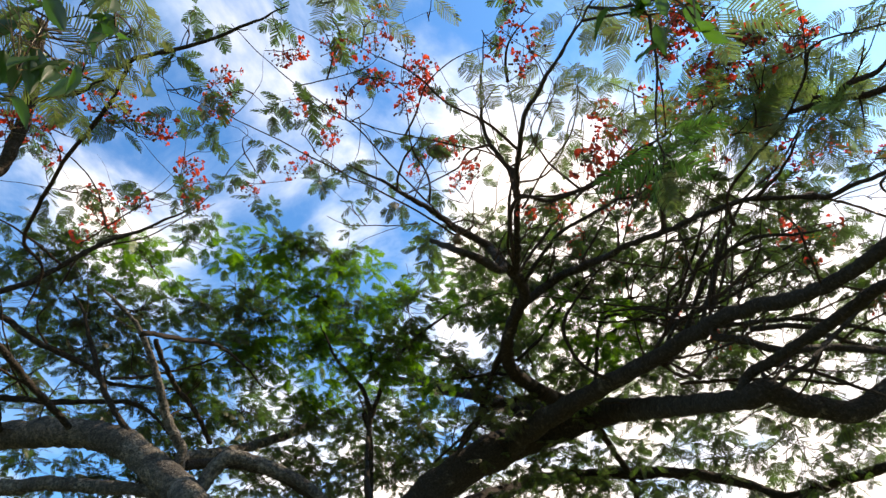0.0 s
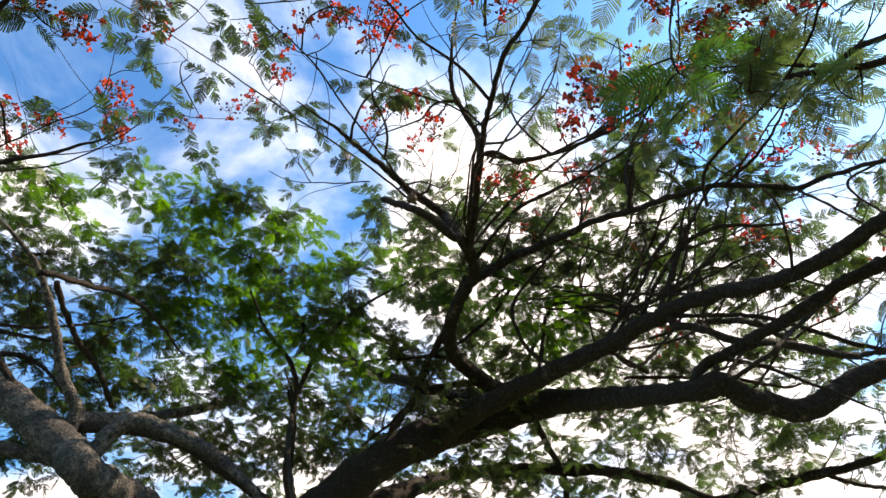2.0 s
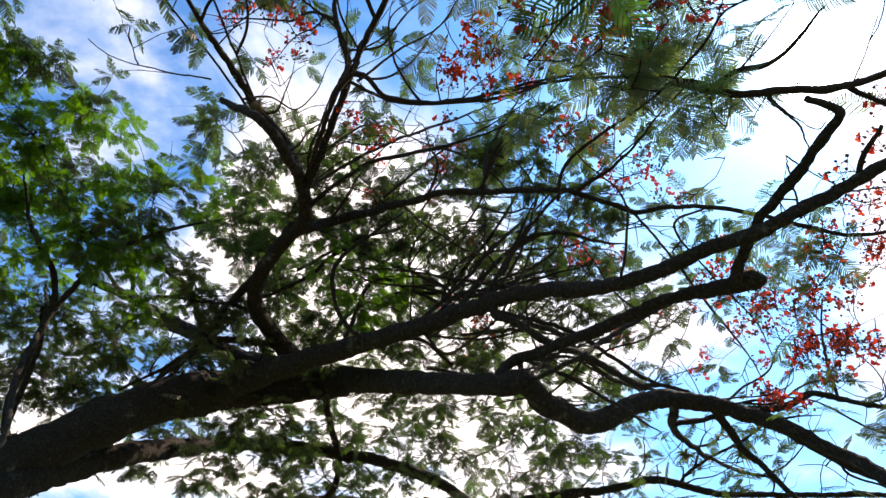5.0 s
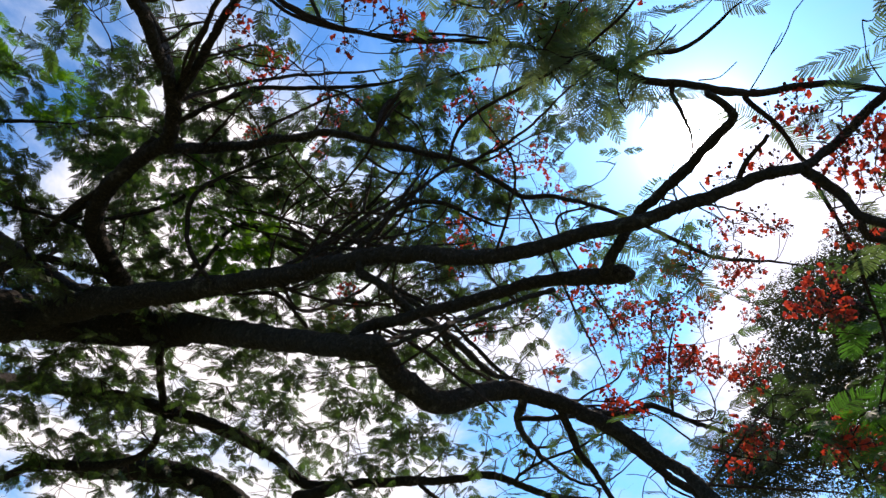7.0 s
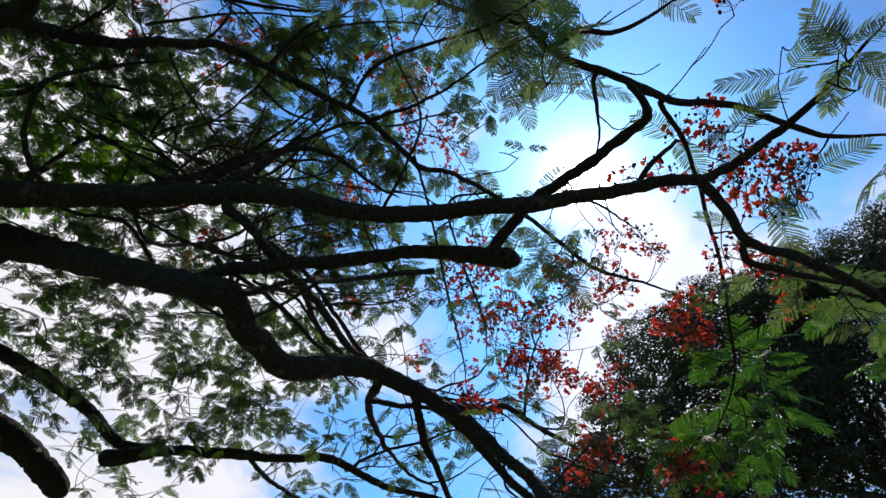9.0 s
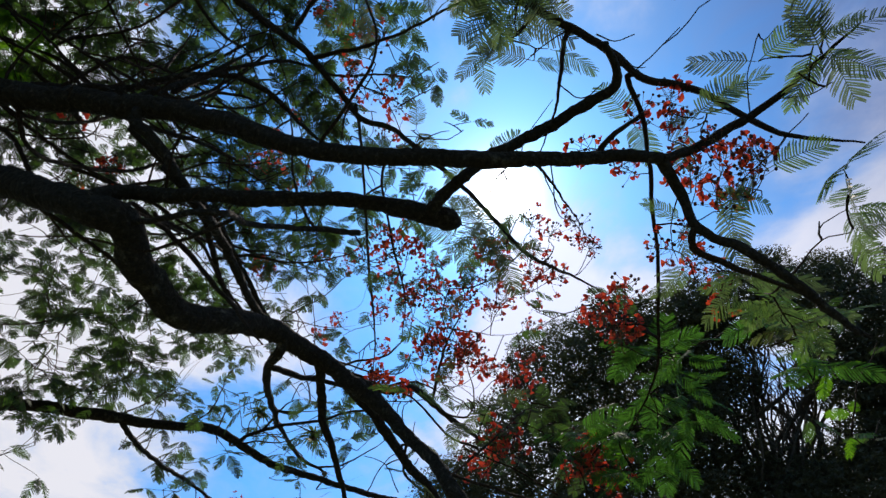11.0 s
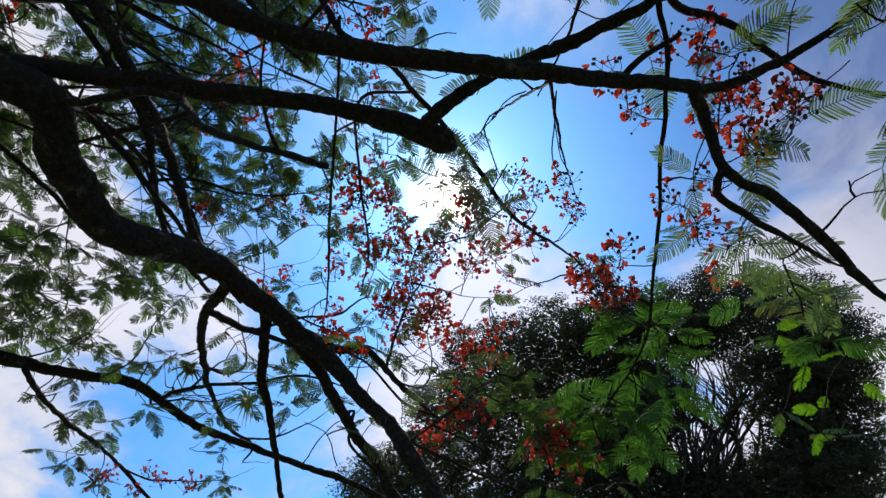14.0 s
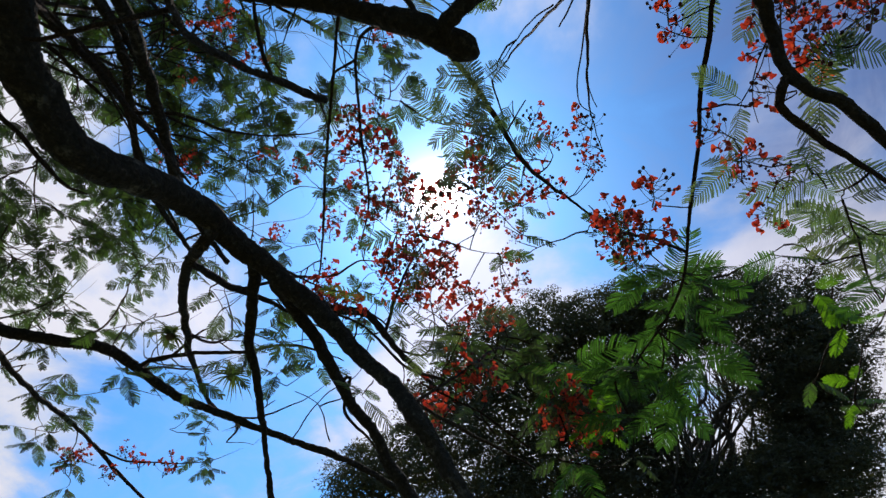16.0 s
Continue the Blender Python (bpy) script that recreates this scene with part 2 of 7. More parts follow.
def spline(points, step):
    """A smooth line through the points (x, y, z, radius)."""
    p = np.array(points, float)
    p = np.vstack([2 * p[0] - p[1], p, 2 * p[-1] - p[-2]])
    out = []
    for i in range(1, len(p) - 2):
        a, b, c, d = p[i - 1], p[i], p[i + 1], p[i + 2]
        n = max(2, int(np.linalg.norm(c[:3] - b[:3]) / step))
        for u in np.linspace(0, 1, n, endpoint=False):
            q = 0.5 * (2 * b + (c - a) * u + (2 * a - 5 * b + 4 * c - d) * u * u + (3 * b - a - 3 * c + d) * u ** 3)
            q[3] = b[3] + (c[3] - b[3]) * u
            out.append(q)
    out.append(p[-2])
    return np.array(out)


def tube(line, sides, rough=0.0, seed=0.0):
    """Vertices and faces of a closed tube along a line of (x, y, z, radius)."""
    verts, faces = [], []
    tang = np.gradient(line[:, :3], axis=0)
    tang /= np.linalg.norm(tang, axis=1)[:, None] + 1e-9
    side = np.cross(tang[0], (0.3, 0.2, 0.9))
    for i, (q, t) in enumerate(zip(line, tang)):
        side = side - t * (side @ t)
        side /= np.linalg.norm(side) + 1e-9
        other = np.cross(t, side)
        for k in range(sides):
            a = 2 * math.pi * k / sides
            way = side * math.cos(a) + other * math.sin(a)
            r = q[3]
            if rough:
                at = Vector(q[:3] + way * r) + Vector((seed, 0, 0))
                r *= 1 + rough * (noise.noise(at * (0.55 / max(r, 0.03))) + 0.5 * noise.noise(at * (1.9 / max(r, 0.03))))
                if q[3] > 0.03:
                    r += 0.010 * noise.noise(at * 21) + 0.009 * noise.noise(at * 52)
            verts.append(q[:3] + way * r)
    n = len(line)
    for i in range(n - 1):
        for k in range(sides):
            k2 = (k + 1) % sides
            faces.append((i * sides + k, i * sides + k2, (i + 1) * sides + k2, (i + 1) * sides + k))
    faces.append(tuple(range(sides - 1, -1, -1)))
    faces.append(tuple((n - 1) * sides + k for k in range(sides)))
    return verts, faces


class Heap:
    """Collects many small pieces into one mesh."""

    def __init__(self):
        self.verts, self.faces = [], []

    def add(self, verts, faces):
        k = len(self.verts)
        self.verts += [tuple(v) for v in verts]
        self.faces += [tuple(k + i for i in f) for f in faces]


# ---- ground ----
def build_ground():
    n, size = 60, 900.0
    verts, faces = [], []
    for j in range(n + 1):
        for i in range(n + 1):
            x, y = ((i / n * 2 - 1) ** 3 * size, (j / n * 2 - 1) ** 3 * size)
            verts.append((x, y, 0.25 * noise.noise((x * 0.05, y * 0.05, 0)) - 0.1))
    for j in range(n):
        for i in range(n):
            k = j * (n + 1) + i
            faces.append((k, k + 1, k + n + 2, k + n + 1))
    g = new("ground", mesh_of("ground", verts, faces, grass_ground(), True))
    tagged(g, "mown green grass with bare earth under the trees", "grass", kind="structure")


build_ground()

# ---- the flame tree: wood ----
tree = tagged(new("flame_tree"), "spreading flame tree with feathery green leaves and red blossoms", "tree")
WOOD = []      # points on the wood that twigs may start from


def wood(name, points, skin=None):
    """One limb, branch or twig through points (x, y, z, radius)."""
    big = max(p[3] for p in points)
    line = spline(points, 0.038 if big > 0.05 else 0.055)
    wob = min(0.035, 0.008 + big * 0.35)
    if line[-1, 3] > 0.03:      # a weathered, rounded end
        tip = line[-1, :3] - line[-2, :3]
        tip /= np.linalg.norm(tip)
        r = line[-1, 3]
        line = np.vstack([line] + [[*(line[-1, :3] + tip * r * a), r * b] for a, b in ((0.35, 0.88), (0.65, 0.66), (0.85, 0.34))])
    for i in range(1, len(line) - 1):
        q = Vector(line[i, :3])
        line[i, :3] += np.array(noise.noise_vector(q * 2.3)) * wob + np.array(noise.noise_vector(q * 7.1)) * min(0.014, 0.005 + big * 0.2)
        line[i, 3] *= 1 + 0.22 * max(0.0, noise.noise(q * 2.6 + Vector((7, 0, 0))))
    v, f = tube(line, 20 if big > 0.12 else 12 if big > 0.04 else 6, 0.12 if big > 0.2 else 0.10 if big > 0.05 else 0.16, len(WOOD) * 0.37)
    part(name, mesh_of(name, v, f, skin or (BARK if big > 0.03 else TWIG), True), tree)
    WOOD.extend(line[2::4, :3] if len(line) > 6 else line[:, :3])


wood("trunk", [(-2.23, 10.59, -0.20, 0.62), (-2.18, 10.59, 0.45, 0.50), (-2.08, 10.49, 2.0, 0.43), (-1.98, 10.49, 3.75, 0.42), (-1.93, 10.49, 4.35, 0.30)])
wood("limb", [(-1.98, 10.49, 4.25, 0.340), (-0.99, 11.60, 5.44, 0.330), (0.52, 11.16, 6.54, 0.330), (2.85, 11.16, 7.51, 0.300), (3.07, 9.46, 6.74, 0.190), (3.34, 7.59, 5.81, 0.138), (3.56, 6.46, 5.24, 0.120), (3.82, 6.26, 5.25, 0.123), (4.16, 6.35, 5.15, 0.120), (4.75, 6.33, 5.03, 0.122), (5.15, 6.21, 5.21, 0.124), (5.77, 6.06, 5.49, 0.116), (6.28, 5.85, 5.46, 0.103), (6.63, 5.30, 5.03, 0.080), (6.70, 4.72, 4.43, 0.060), (6.60, 4.39, 3.99, 0.070), (6.78, 4.20, 3.68, 0.060), (6.96, 3.94, 3.29, 0.030)])
wood("limb", [(1.17, 11.16, 6.81, 0.200), (1.82, 9.92, 6.80, 0.195), (2.48, 8.69, 6.68, 0.135), (2.94, 7.26, 6.30, 0.114), (3.25, 6.18, 6.08, 0.096), (3.39, 5.47, 5.82, 0.083), (3.55, 4.88, 5.50, 0.074), (3.78, 4.24, 5.30, 0.068), (3.95, 3.68, 5.27, 0.062), (4.00, 3.28, 5.14, 0.057), (4.14, 2.82, 5.14, 0.051), (4.27, 2.43, 5.17, 0.045), (4.28, 2.16, 5.06, 0.040)])
wood("branch", [(4.28, 2.16, 5.06, 0.036), (4.34, 2.11, 5.13, 0.038), (4.44, 1.86, 5.27, 0.035), (4.43, 1.60, 5.39, 0.032), (4.29, 1.32, 5.42, 0.026), (4.13, 1.10, 5.44, 0.017), (3.90, 0.82, 5.46, 0.006)])
wood("branch", [(4.28, 2.16, 5.06, 0.036), (4.33, 2.15, 5.07, 0.041), (4.58, 2.07, 4.93, 0.037), (4.71, 2.00, 4.74, 0.032), (4.80, 1.76, 4.58, 0.032), (5.05, 1.49, 4.39, 0.036), (5.24, 1.29, 4.24, 0.027), (5.31, 1.13, 4.06, 0.013)])
wood("twig", [(4.68, 2.02, 4.75, 0.028), (4.81, 2.06, 4.69, 0.027), (5.03, 1.82, 4.64, 0.023), (5.35, 1.38, 4.54, 0.014), (5.44, 1.24, 4.50, 0.006)])
wood("branch", [(3.59, 6.43, 5.24, 0.060), (3.54, 6.35, 5.28, 0.054), (3.72, 6.20, 5.47, 0.058), (3.82, 5.62, 5.39, 0.059), (4.04, 4.87, 5.31, 0.058), (4.22, 4.31, 5.28, 0.060), (4.32, 3.99, 5.15, 0.074), (4.49, 3.72, 5.14, 0.088)])
wood("branch", [(4.40, 3.87, 5.15, 0.052), (4.25, 3.77, 5.10, 0.047), (4.17, 3.55, 5.24, 0.043), (4.15, 3.31, 5.37, 0.042), (4.08, 2.97, 5.42, 0.043), (3.99, 2.58, 5.49, 0.041), (3.93, 2.36, 5.49, 0.032), (3.74, 2.32, 5.45, 0.028), (3.55, 2.37, 5.46, 0.024)])
wood("twig", [(2.95, 2.91, 5.97, 0.024), (3.31, 2.86, 6.06, 0.028), (3.36, 2.81, 6.02, 0.028), (3.49, 2.64, 5.85, 0.029), (3.66, 2.44, 5.74, 0.029), (3.80, 2.29, 5.65, 0.029), (4.13, 2.07, 5.80, 0.029), (4.25, 1.78, 5.70, 0.027), (4.42, 1.55, 5.58, 0.024), (4.54, 1.37, 5.44, 0.022), (4.57, 1.23, 5.31, 0.016), (4.69, 0.78, 5.20, 0.006)])
wood("twig", [(3.18, 2.88, 6.03, 0.019), (3.21, 2.80, 5.92, 0.018), (3.20, 2.89, 6.16, 0.018), (3.22, 3.48, 7.11, 0.018), (2.88, 4.04, 7.53, 0.017), (2.17, 4.47, 7.28, 0.015), (1.53, 4.65, 6.92, 0.012), (1.06, 4.53, 6.55, 0.008), (0.83, 4.31, 6.27, 0.006)])
wood("twig", [(3.33, 2.84, 6.04, 0.025), (3.46, 2.85, 6.21, 0.030), (3.26, 2.58, 5.88, 0.024), (3.26, 2.36, 5.69, 0.020), (3.27, 2.12, 5.68, 0.014), (3.28, 1.89, 5.74, 0.006)])
wood("twig", [(4.04, 2.13, 5.76, 0.025), (4.06, 2.21, 5.80, 0.023), (4.32, 2.16, 5.72, 0.020), (4.70, 2.13, 5.66, 0.018), (5.21, 2.16, 5.56, 0.017), (5.61, 2.19, 5.34, 0.016), (5.94, 2.27, 5.09, 0.015), (6.31, 2.41, 4.64, 0.011), (6.83, 2.77, 4.34, 0.006)])
wood("limb", [(2.52, 11.16, 7.37, 0.195), (2.46, 10.80, 7.54, 0.177), (1.56, 9.78, 7.46, 0.131), (1.13, 9.11, 7.55, 0.112), (1.18, 8.23, 7.69, 0.102), (1.32, 7.56, 7.74, 0.090), (1.10, 7.03, 7.80, 0.080)])
wood("branch", [(1.10, 7.03, 7.80, 0.082), (1.06, 6.81, 7.57, 0.074), (0.65, 6.36, 7.70, 0.060), (0.31, 6.24, 7.84, 0.052), (-0.22, 5.83, 7.95, 0.040), (-0.75, 5.27, 7.81, 0.022), (-1.21, 4.73, 7.55, 0.007)])
wood("branch", [(0.68, 6.39, 7.69, 0.055), (0.81, 6.10, 6.98, 0.061), (0.32, 5.44, 6.68, 0.049), (0.08, 5.53, 6.86, 0.041), (-0.15, 5.85, 7.32, 0.034)])
wood("branch", [(1.10, 7.03, 7.80, 0.056), (1.12, 6.82, 7.61, 0.051), (0.99, 5.65, 7.39, 0.041), (0.96, 5.20, 7.45, 0.037), (0.86, 5.00, 7.77, 0.033), (0.60, 4.78, 8.10, 0.027), (0.49, 4.41, 8.45, 0.017), (0.52, 3.73, 8.97, 0.006)])
wood("branch", [(0.94, 5.17, 7.50, 0.033), (0.93, 5.08, 7.42, 0.036), (0.81, 3.56, 6.72, 0.025), (0.86, 2.81, 6.22, 0.019), (0.89, 2.18, 5.73, 0.011), (0.90, 1.60, 5.18, 0.006)])
wood("twig", [(1.10, 7.03, 7.80, 0.027), (0.79, 4.57, 6.63, 0.024), (1.24, 4.61, 6.75, 0.023), (1.77, 4.52, 6.94, 0.021), (2.23, 4.36, 7.14, 0.020), (2.63, 4.16, 7.36, 0.014), (3.12, 3.82, 7.67, 0.006)])
wood("branch", [(1.27, 7.80, 7.72, 0.074), (1.92, 7.55, 8.12, 0.067), (2.19, 6.19, 7.28, 0.045), (2.39, 5.56, 6.94, 0.038), (2.74, 5.34, 6.95, 0.037), (3.29, 5.20, 7.14, 0.033), (3.74, 4.95, 7.11, 0.029), (4.14, 4.76, 6.96, 0.028), (4.41, 4.63, 6.83, 0.027), (4.59, 4.32, 6.72, 0.026), (5.10, 4.09, 6.79, 0.025), (5.40, 3.88, 6.62, 0.024), (5.75, 3.64, 6.40, 0.023), (6.30, 3.37, 6.29, 0.022), (6.78, 3.03, 6.32, 0.016), (7.15, 2.67, 6.22, 0.007)])
wood("limb", [(2.68, 11.16, 7.44, 0.205), (2.57, 11.16, 7.70, 0.186), (1.75, 12.77, 8.60, 0.182), (0.95, 13.95, 9.60, 0.163), (0.04, 15.16, 10.44, 0.110), (-0.99, 16.43, 11.24, 0.043)])
wood("limb", [(-1.88, 10.49, 4.00, 0.240), (0.06, 12.46, 6.00, 0.200), (2.11, 14.44, 7.55, 0.143), (3.01, 12.76, 6.97, 0.122), (3.64, 11.97, 6.69, 0.111), (4.54, 11.40, 6.46, 0.101), (5.51, 11.18, 6.20, 0.095), (6.29, 11.04, 5.87, 0.088), (6.90, 9.92, 5.78, 0.075), (7.30, 8.77, 5.59, 0.062), (7.57, 8.09, 5.56, 0.055), (7.94, 7.51, 5.28, 0.050), (8.17, 7.06, 5.07, 0.040), (8.95, 5.74, 4.79, 0.035), (9.25, 5.11, 4.51, 0.030), (9.51, 4.43, 4.16, 0.015)])
wood("branch", [(2.91, 10.68, 7.29, 0.071), (2.93, 10.75, 7.25, 0.065), (3.38, 11.38, 6.86, 0.060), (3.83, 11.97, 6.41, 0.058), (3.79, 12.52, 6.03, 0.058), (3.26, 13.10, 5.92, 0.084), (2.74, 13.52, 5.91, 0.088), (2.26, 14.04, 5.66, 0.058)])
wood("branch", [(7.16, 9.18, 5.66, 0.040), (7.09, 9.16, 5.61, 0.036), (8.04, 9.46, 5.59, 0.035), (9.52, 9.68, 5.69, 0.026), (10.33, 9.78, 5.67, 0.030), (11.04, 9.14, 5.10, 0.020)])
wood("branch", [(3.30, 5.93, 5.99, 0.049), (3.29, 6.00, 5.85, 0.045), (3.49, 5.86, 5.69, 0.043), (3.90, 5.76, 5.48, 0.042), (4.66, 5.99, 5.68, 0.044), (5.75, 6.40, 5.89, 0.040), (6.57, 6.48, 6.11, 0.022)])
wood("branch", [(5.95, 5.99, 5.48, 0.059), (5.99, 6.12, 5.36, 0.054), (6.59, 6.66, 5.56, 0.048), (7.65, 7.23, 5.78, 0.041), (8.76, 7.72, 5.97, 0.030), (10.00, 8.10, 6.18, 0.030), (10.28, 7.78, 6.00, 0.020), (10.33, 7.92, 5.76, 0.008)])
wood("branch", [(6.29, 6.39, 5.46, 0.040), (6.27, 6.41, 5.40, 0.037), (6.76, 6.31, 5.57, 0.036), (7.08, 6.16, 5.65, 0.028), (7.55, 5.76, 5.64, 0.012)])
wood("branch", [(6.31, 5.81, 5.43, 0.065), (6.47, 5.88, 5.50, 0.059), (6.94, 6.07, 5.39, 0.053), (7.40, 6.25, 5.24, 0.046), (8.04, 6.33, 5.00, 0.039), (8.59, 6.45, 4.74, 0.028), (9.03, 6.50, 4.52, 0.035), (9.22, 6.42, 4.10, 0.030), (9.40, 6.35, 3.57, 0.012)])
wood("branch", [(6.31, 5.81, 5.43, 0.065), (6.44, 5.81, 5.50, 0.059), (6.88, 5.65, 5.31, 0.058), (7.28, 5.46, 5.09, 0.057), (7.70, 5.25, 4.75, 0.054), (7.92, 5.05, 4.54, 0.042), (8.12, 4.90, 4.27, 0.055), (8.38, 4.59, 3.76, 0.045), (8.53, 4.34, 3.39, 0.020)])
wood("branch", [(6.45, 5.57, 5.25, 0.049), (6.48, 5.55, 5.27, 0.045), (6.99, 5.32, 5.34, 0.043), (7.34, 5.07, 5.49, 0.039), (7.88, 4.88, 5.43, 0.032), (8.60, 4.56, 5.34, 0.022), (9.33, 4.11, 5.28, 0.009)])
wood("twig", [(4.35, 4.66, 6.86, 0.018), (4.34, 4.64, 6.84, 0.016), (5.33, 4.99, 6.87, 0.015), (6.44, 5.39, 6.72, 0.017), (7.32, 5.67, 6.49, 0.013), (7.97, 5.93, 6.25, 0.006)])
wood("twig", [(5.06, 4.11, 6.78, 0.015), (5.31, 4.78, 7.13, 0.014), (6.01, 4.87, 6.52, 0.014), (6.40, 4.87, 6.11, 0.010), (6.64, 4.98, 5.75, 0.006)])
wood("limb", [(-8.03, 8.72, 5.74, 0.193), (-6.55, 8.38, 5.73, 0.199), (-5.60, 8.16, 5.69, 0.200), (-4.64, 8.01, 5.49, 0.198), (-4.04, 7.95, 5.17, 0.199), (-3.51, 7.88, 4.79, 0.198), (-3.10, 7.80, 4.47, 0.197), (-2.80, 8.95, 4.43, 0.300), (-2.08, 10.54, 4.10, 0.340)], PALE_BARK)
wood("limb", [(-7.93, 8.70, 5.74, 0.111), (-7.87, 9.01, 5.17, 0.101), (-6.41, 8.70, 5.11, 0.098), (-5.02, 8.40, 5.02, 0.097), (-4.01, 8.19, 4.84, 0.078), (-3.38, 8.06, 4.64, 0.039)], PALE_BARK)
wood("branch", [(-3.74, 7.91, 4.96, 0.085), (-3.64, 8.00, 5.08, 0.077), (-3.73, 8.44, 5.45, 0.079), (-3.67, 9.77, 6.14, 0.081), (-3.45, 11.44, 7.15, 0.086), (-3.06, 13.20, 8.40, 0.093)], PALE_BARK)
wood("branch", [(-3.25, 7.83, 4.59, 0.100), (-2.84, 7.81, 5.15, 0.091), (-2.15, 7.94, 4.97, 0.085), (-1.68, 8.03, 4.78, 0.064), (-1.20, 8.12, 4.38, 0.029)], PALE_BARK)
wood("branch", [(-3.78, 7.91, 4.98, 0.076), (-3.58, 7.89, 5.26, 0.070), (-3.81, 7.46, 5.71, 0.057), (-3.96, 7.02, 6.15, 0.046), (-4.21, 6.50, 6.53, 0.028), (-4.49, 6.10, 6.68, 0.012)], PALE_BARK)
wood("twig", [(-4.05, 3.27, 6.71, 0.031), (-4.29, 3.34, 6.78, 0.028), (-4.03, 3.34, 6.84, 0.027), (-3.61, 3.31, 6.94, 0.026), (-3.14, 3.09, 7.12, 0.024), (-2.57, 2.99, 7.22, 0.020), (-1.86, 2.78, 7.32, 0.013), (-1.51, 2.63, 7.36, 0.006)])
wood("branch", [(-3.96, 2.78, 7.33, 0.061), (-4.02, 3.07, 6.98, 0.061), (-4.07, 3.39, 6.57, 0.061), (-4.19, 3.62, 6.07, 0.053), (-4.34, 3.69, 5.68, 0.037), (-6.55, 8.38, 5.73, 0.048)])
wood("twig", [(-3.14, 3.12, 7.11, 0.023), (-3.48, 3.52, 6.97, 0.023), (-4.07, 4.05, 6.70, 0.023), (-4.48, 4.53, 6.42, 0.022), (-4.64, 4.81, 6.26, 0.021), (-4.61, 5.20, 6.19, 0.017), (-4.90, 5.64, 5.87, 0.008)])
wood("branch", [(-5.26, 8.11, 5.62, 0.044), (-5.57, 5.56, 5.97, 0.040), (-5.32, 5.60, 6.22, 0.038), (-4.98, 5.67, 6.51, 0.035), (-4.43, 5.63, 7.05, 0.028), (-3.90, 5.66, 7.40, 0.019), (-3.38, 5.60, 7.78, 0.008)])
wood("branch", [(-6.55, 8.38, 5.73, 0.053), (-6.90, 6.78, 6.84, 0.048), (-6.49, 7.08, 6.96, 0.047), (-6.13, 7.48, 6.84, 0.045), (-5.61, 7.94, 6.74, 0.043), (-5.18, 8.33, 6.58, 0.032), (-4.29, 8.74, 6.72, 0.015)])
wood("branch", [(-7.29, 8.55, 5.74, 0.057), (-7.31, 8.28, 6.30, 0.052), (-6.33, 8.89, 6.58, 0.046), (-5.31, 9.40, 6.83, 0.036), (-4.77, 9.87, 6.49, 0.016)])
wood("twig", [(3.18, 4.59, 6.31, 0.018), (2.97, 4.14, 6.35, 0.017), (2.99, 3.24, 6.09, 0.013), (2.89, 2.61, 5.90, 0.011), (2.76, 2.21, 5.79, 0.008), (2.80, 1.78, 5.26, 0.006)])
wood("twig", [(3.82, 6.26, 5.25, 0.027), (3.72, 5.29, 4.99, 0.025), (4.28, 5.45, 5.47, 0.027), (4.76, 5.34, 5.83, 0.029), (5.31, 4.98, 6.18, 0.034)])
wood("twig", [(3.92, 6.29, 5.23, 0.026), (4.01, 6.61, 5.81, 0.024), (4.14, 6.49, 5.76, 0.024), (4.43, 6.05, 5.32, 0.023), (4.62, 5.57, 4.75, 0.016), (4.70, 5.33, 4.47, 0.007)])
wood("twig", [(4.10, 2.95, 5.14, 0.014), (4.20, 2.99, 5.23, 0.013), (4.72, 2.94, 5.62, 0.012), (5.38, 2.86, 6.00, 0.009), (5.84, 2.80, 6.23, 0.006)])
wood("twig", [(4.09, 2.99, 5.14, 0.012), (4.14, 3.01, 5.13, 0.011), (5.33, 3.30, 6.73, 0.010), (6.51, 3.62, 8.08, 0.006)])
wood("twig", [(3.56, 2.55, 5.80, 0.021), (3.66, 2.60, 5.85, 0.019), (4.51, 2.76, 6.30, 0.011), (5.21, 3.00, 6.64, 0.006)])
wood("twig", [(4.23, 2.54, 5.16, 0.025), (4.21, 2.54, 5.21, 0.023), (4.12, 2.41, 5.26, 0.019), (4.01, 2.21, 5.25, 0.015)])
wood("twig", [(3.82, 6.26, 5.25, 0.019), (3.85, 6.19, 5.31, 0.018), (4.39, 6.48, 5.86, 0.020), (5.22, 6.83, 6.51, 0.019), (6.73, 7.30, 7.41, 0.011)])
wood("twig", [(3.92, 8.78, 6.84, 0.029), (4.39, 8.53, 6.75, 0.028), (4.82, 8.29, 6.63, 0.027), (5.11, 8.12, 6.54, 0.026), (5.44, 7.93, 6.41, 0.026), (5.82, 7.72, 6.21, 0.021), (5.98, 7.54, 6.19, 0.010)])
wood("twig", [(2.98, 7.11, 6.27, 0.020), (3.13, 7.14, 6.17, 0.018), (3.68, 7.36, 6.96, 0.020), (4.33, 7.40, 8.14, 0.018), (5.48, 7.49, 9.13, 0.010)])
wood("twig", [(2.98, 7.11, 6.27, 0.023), (3.29, 7.21, 6.03, 0.021), (3.84, 7.51, 6.50, 0.022), (4.58, 7.71, 7.36, 0.023), (5.36, 7.69, 8.62, 0.020), (6.21, 7.62, 9.45, 0.011)])
wood("twig", [(1.34, 9.52, 7.78, 0.033), (1.87, 9.03, 8.05, 0.032), (2.23, 8.47, 8.36, 0.030), (2.85, 8.27, 8.22, 0.022), (3.54, 7.98, 8.06, 0.010)])
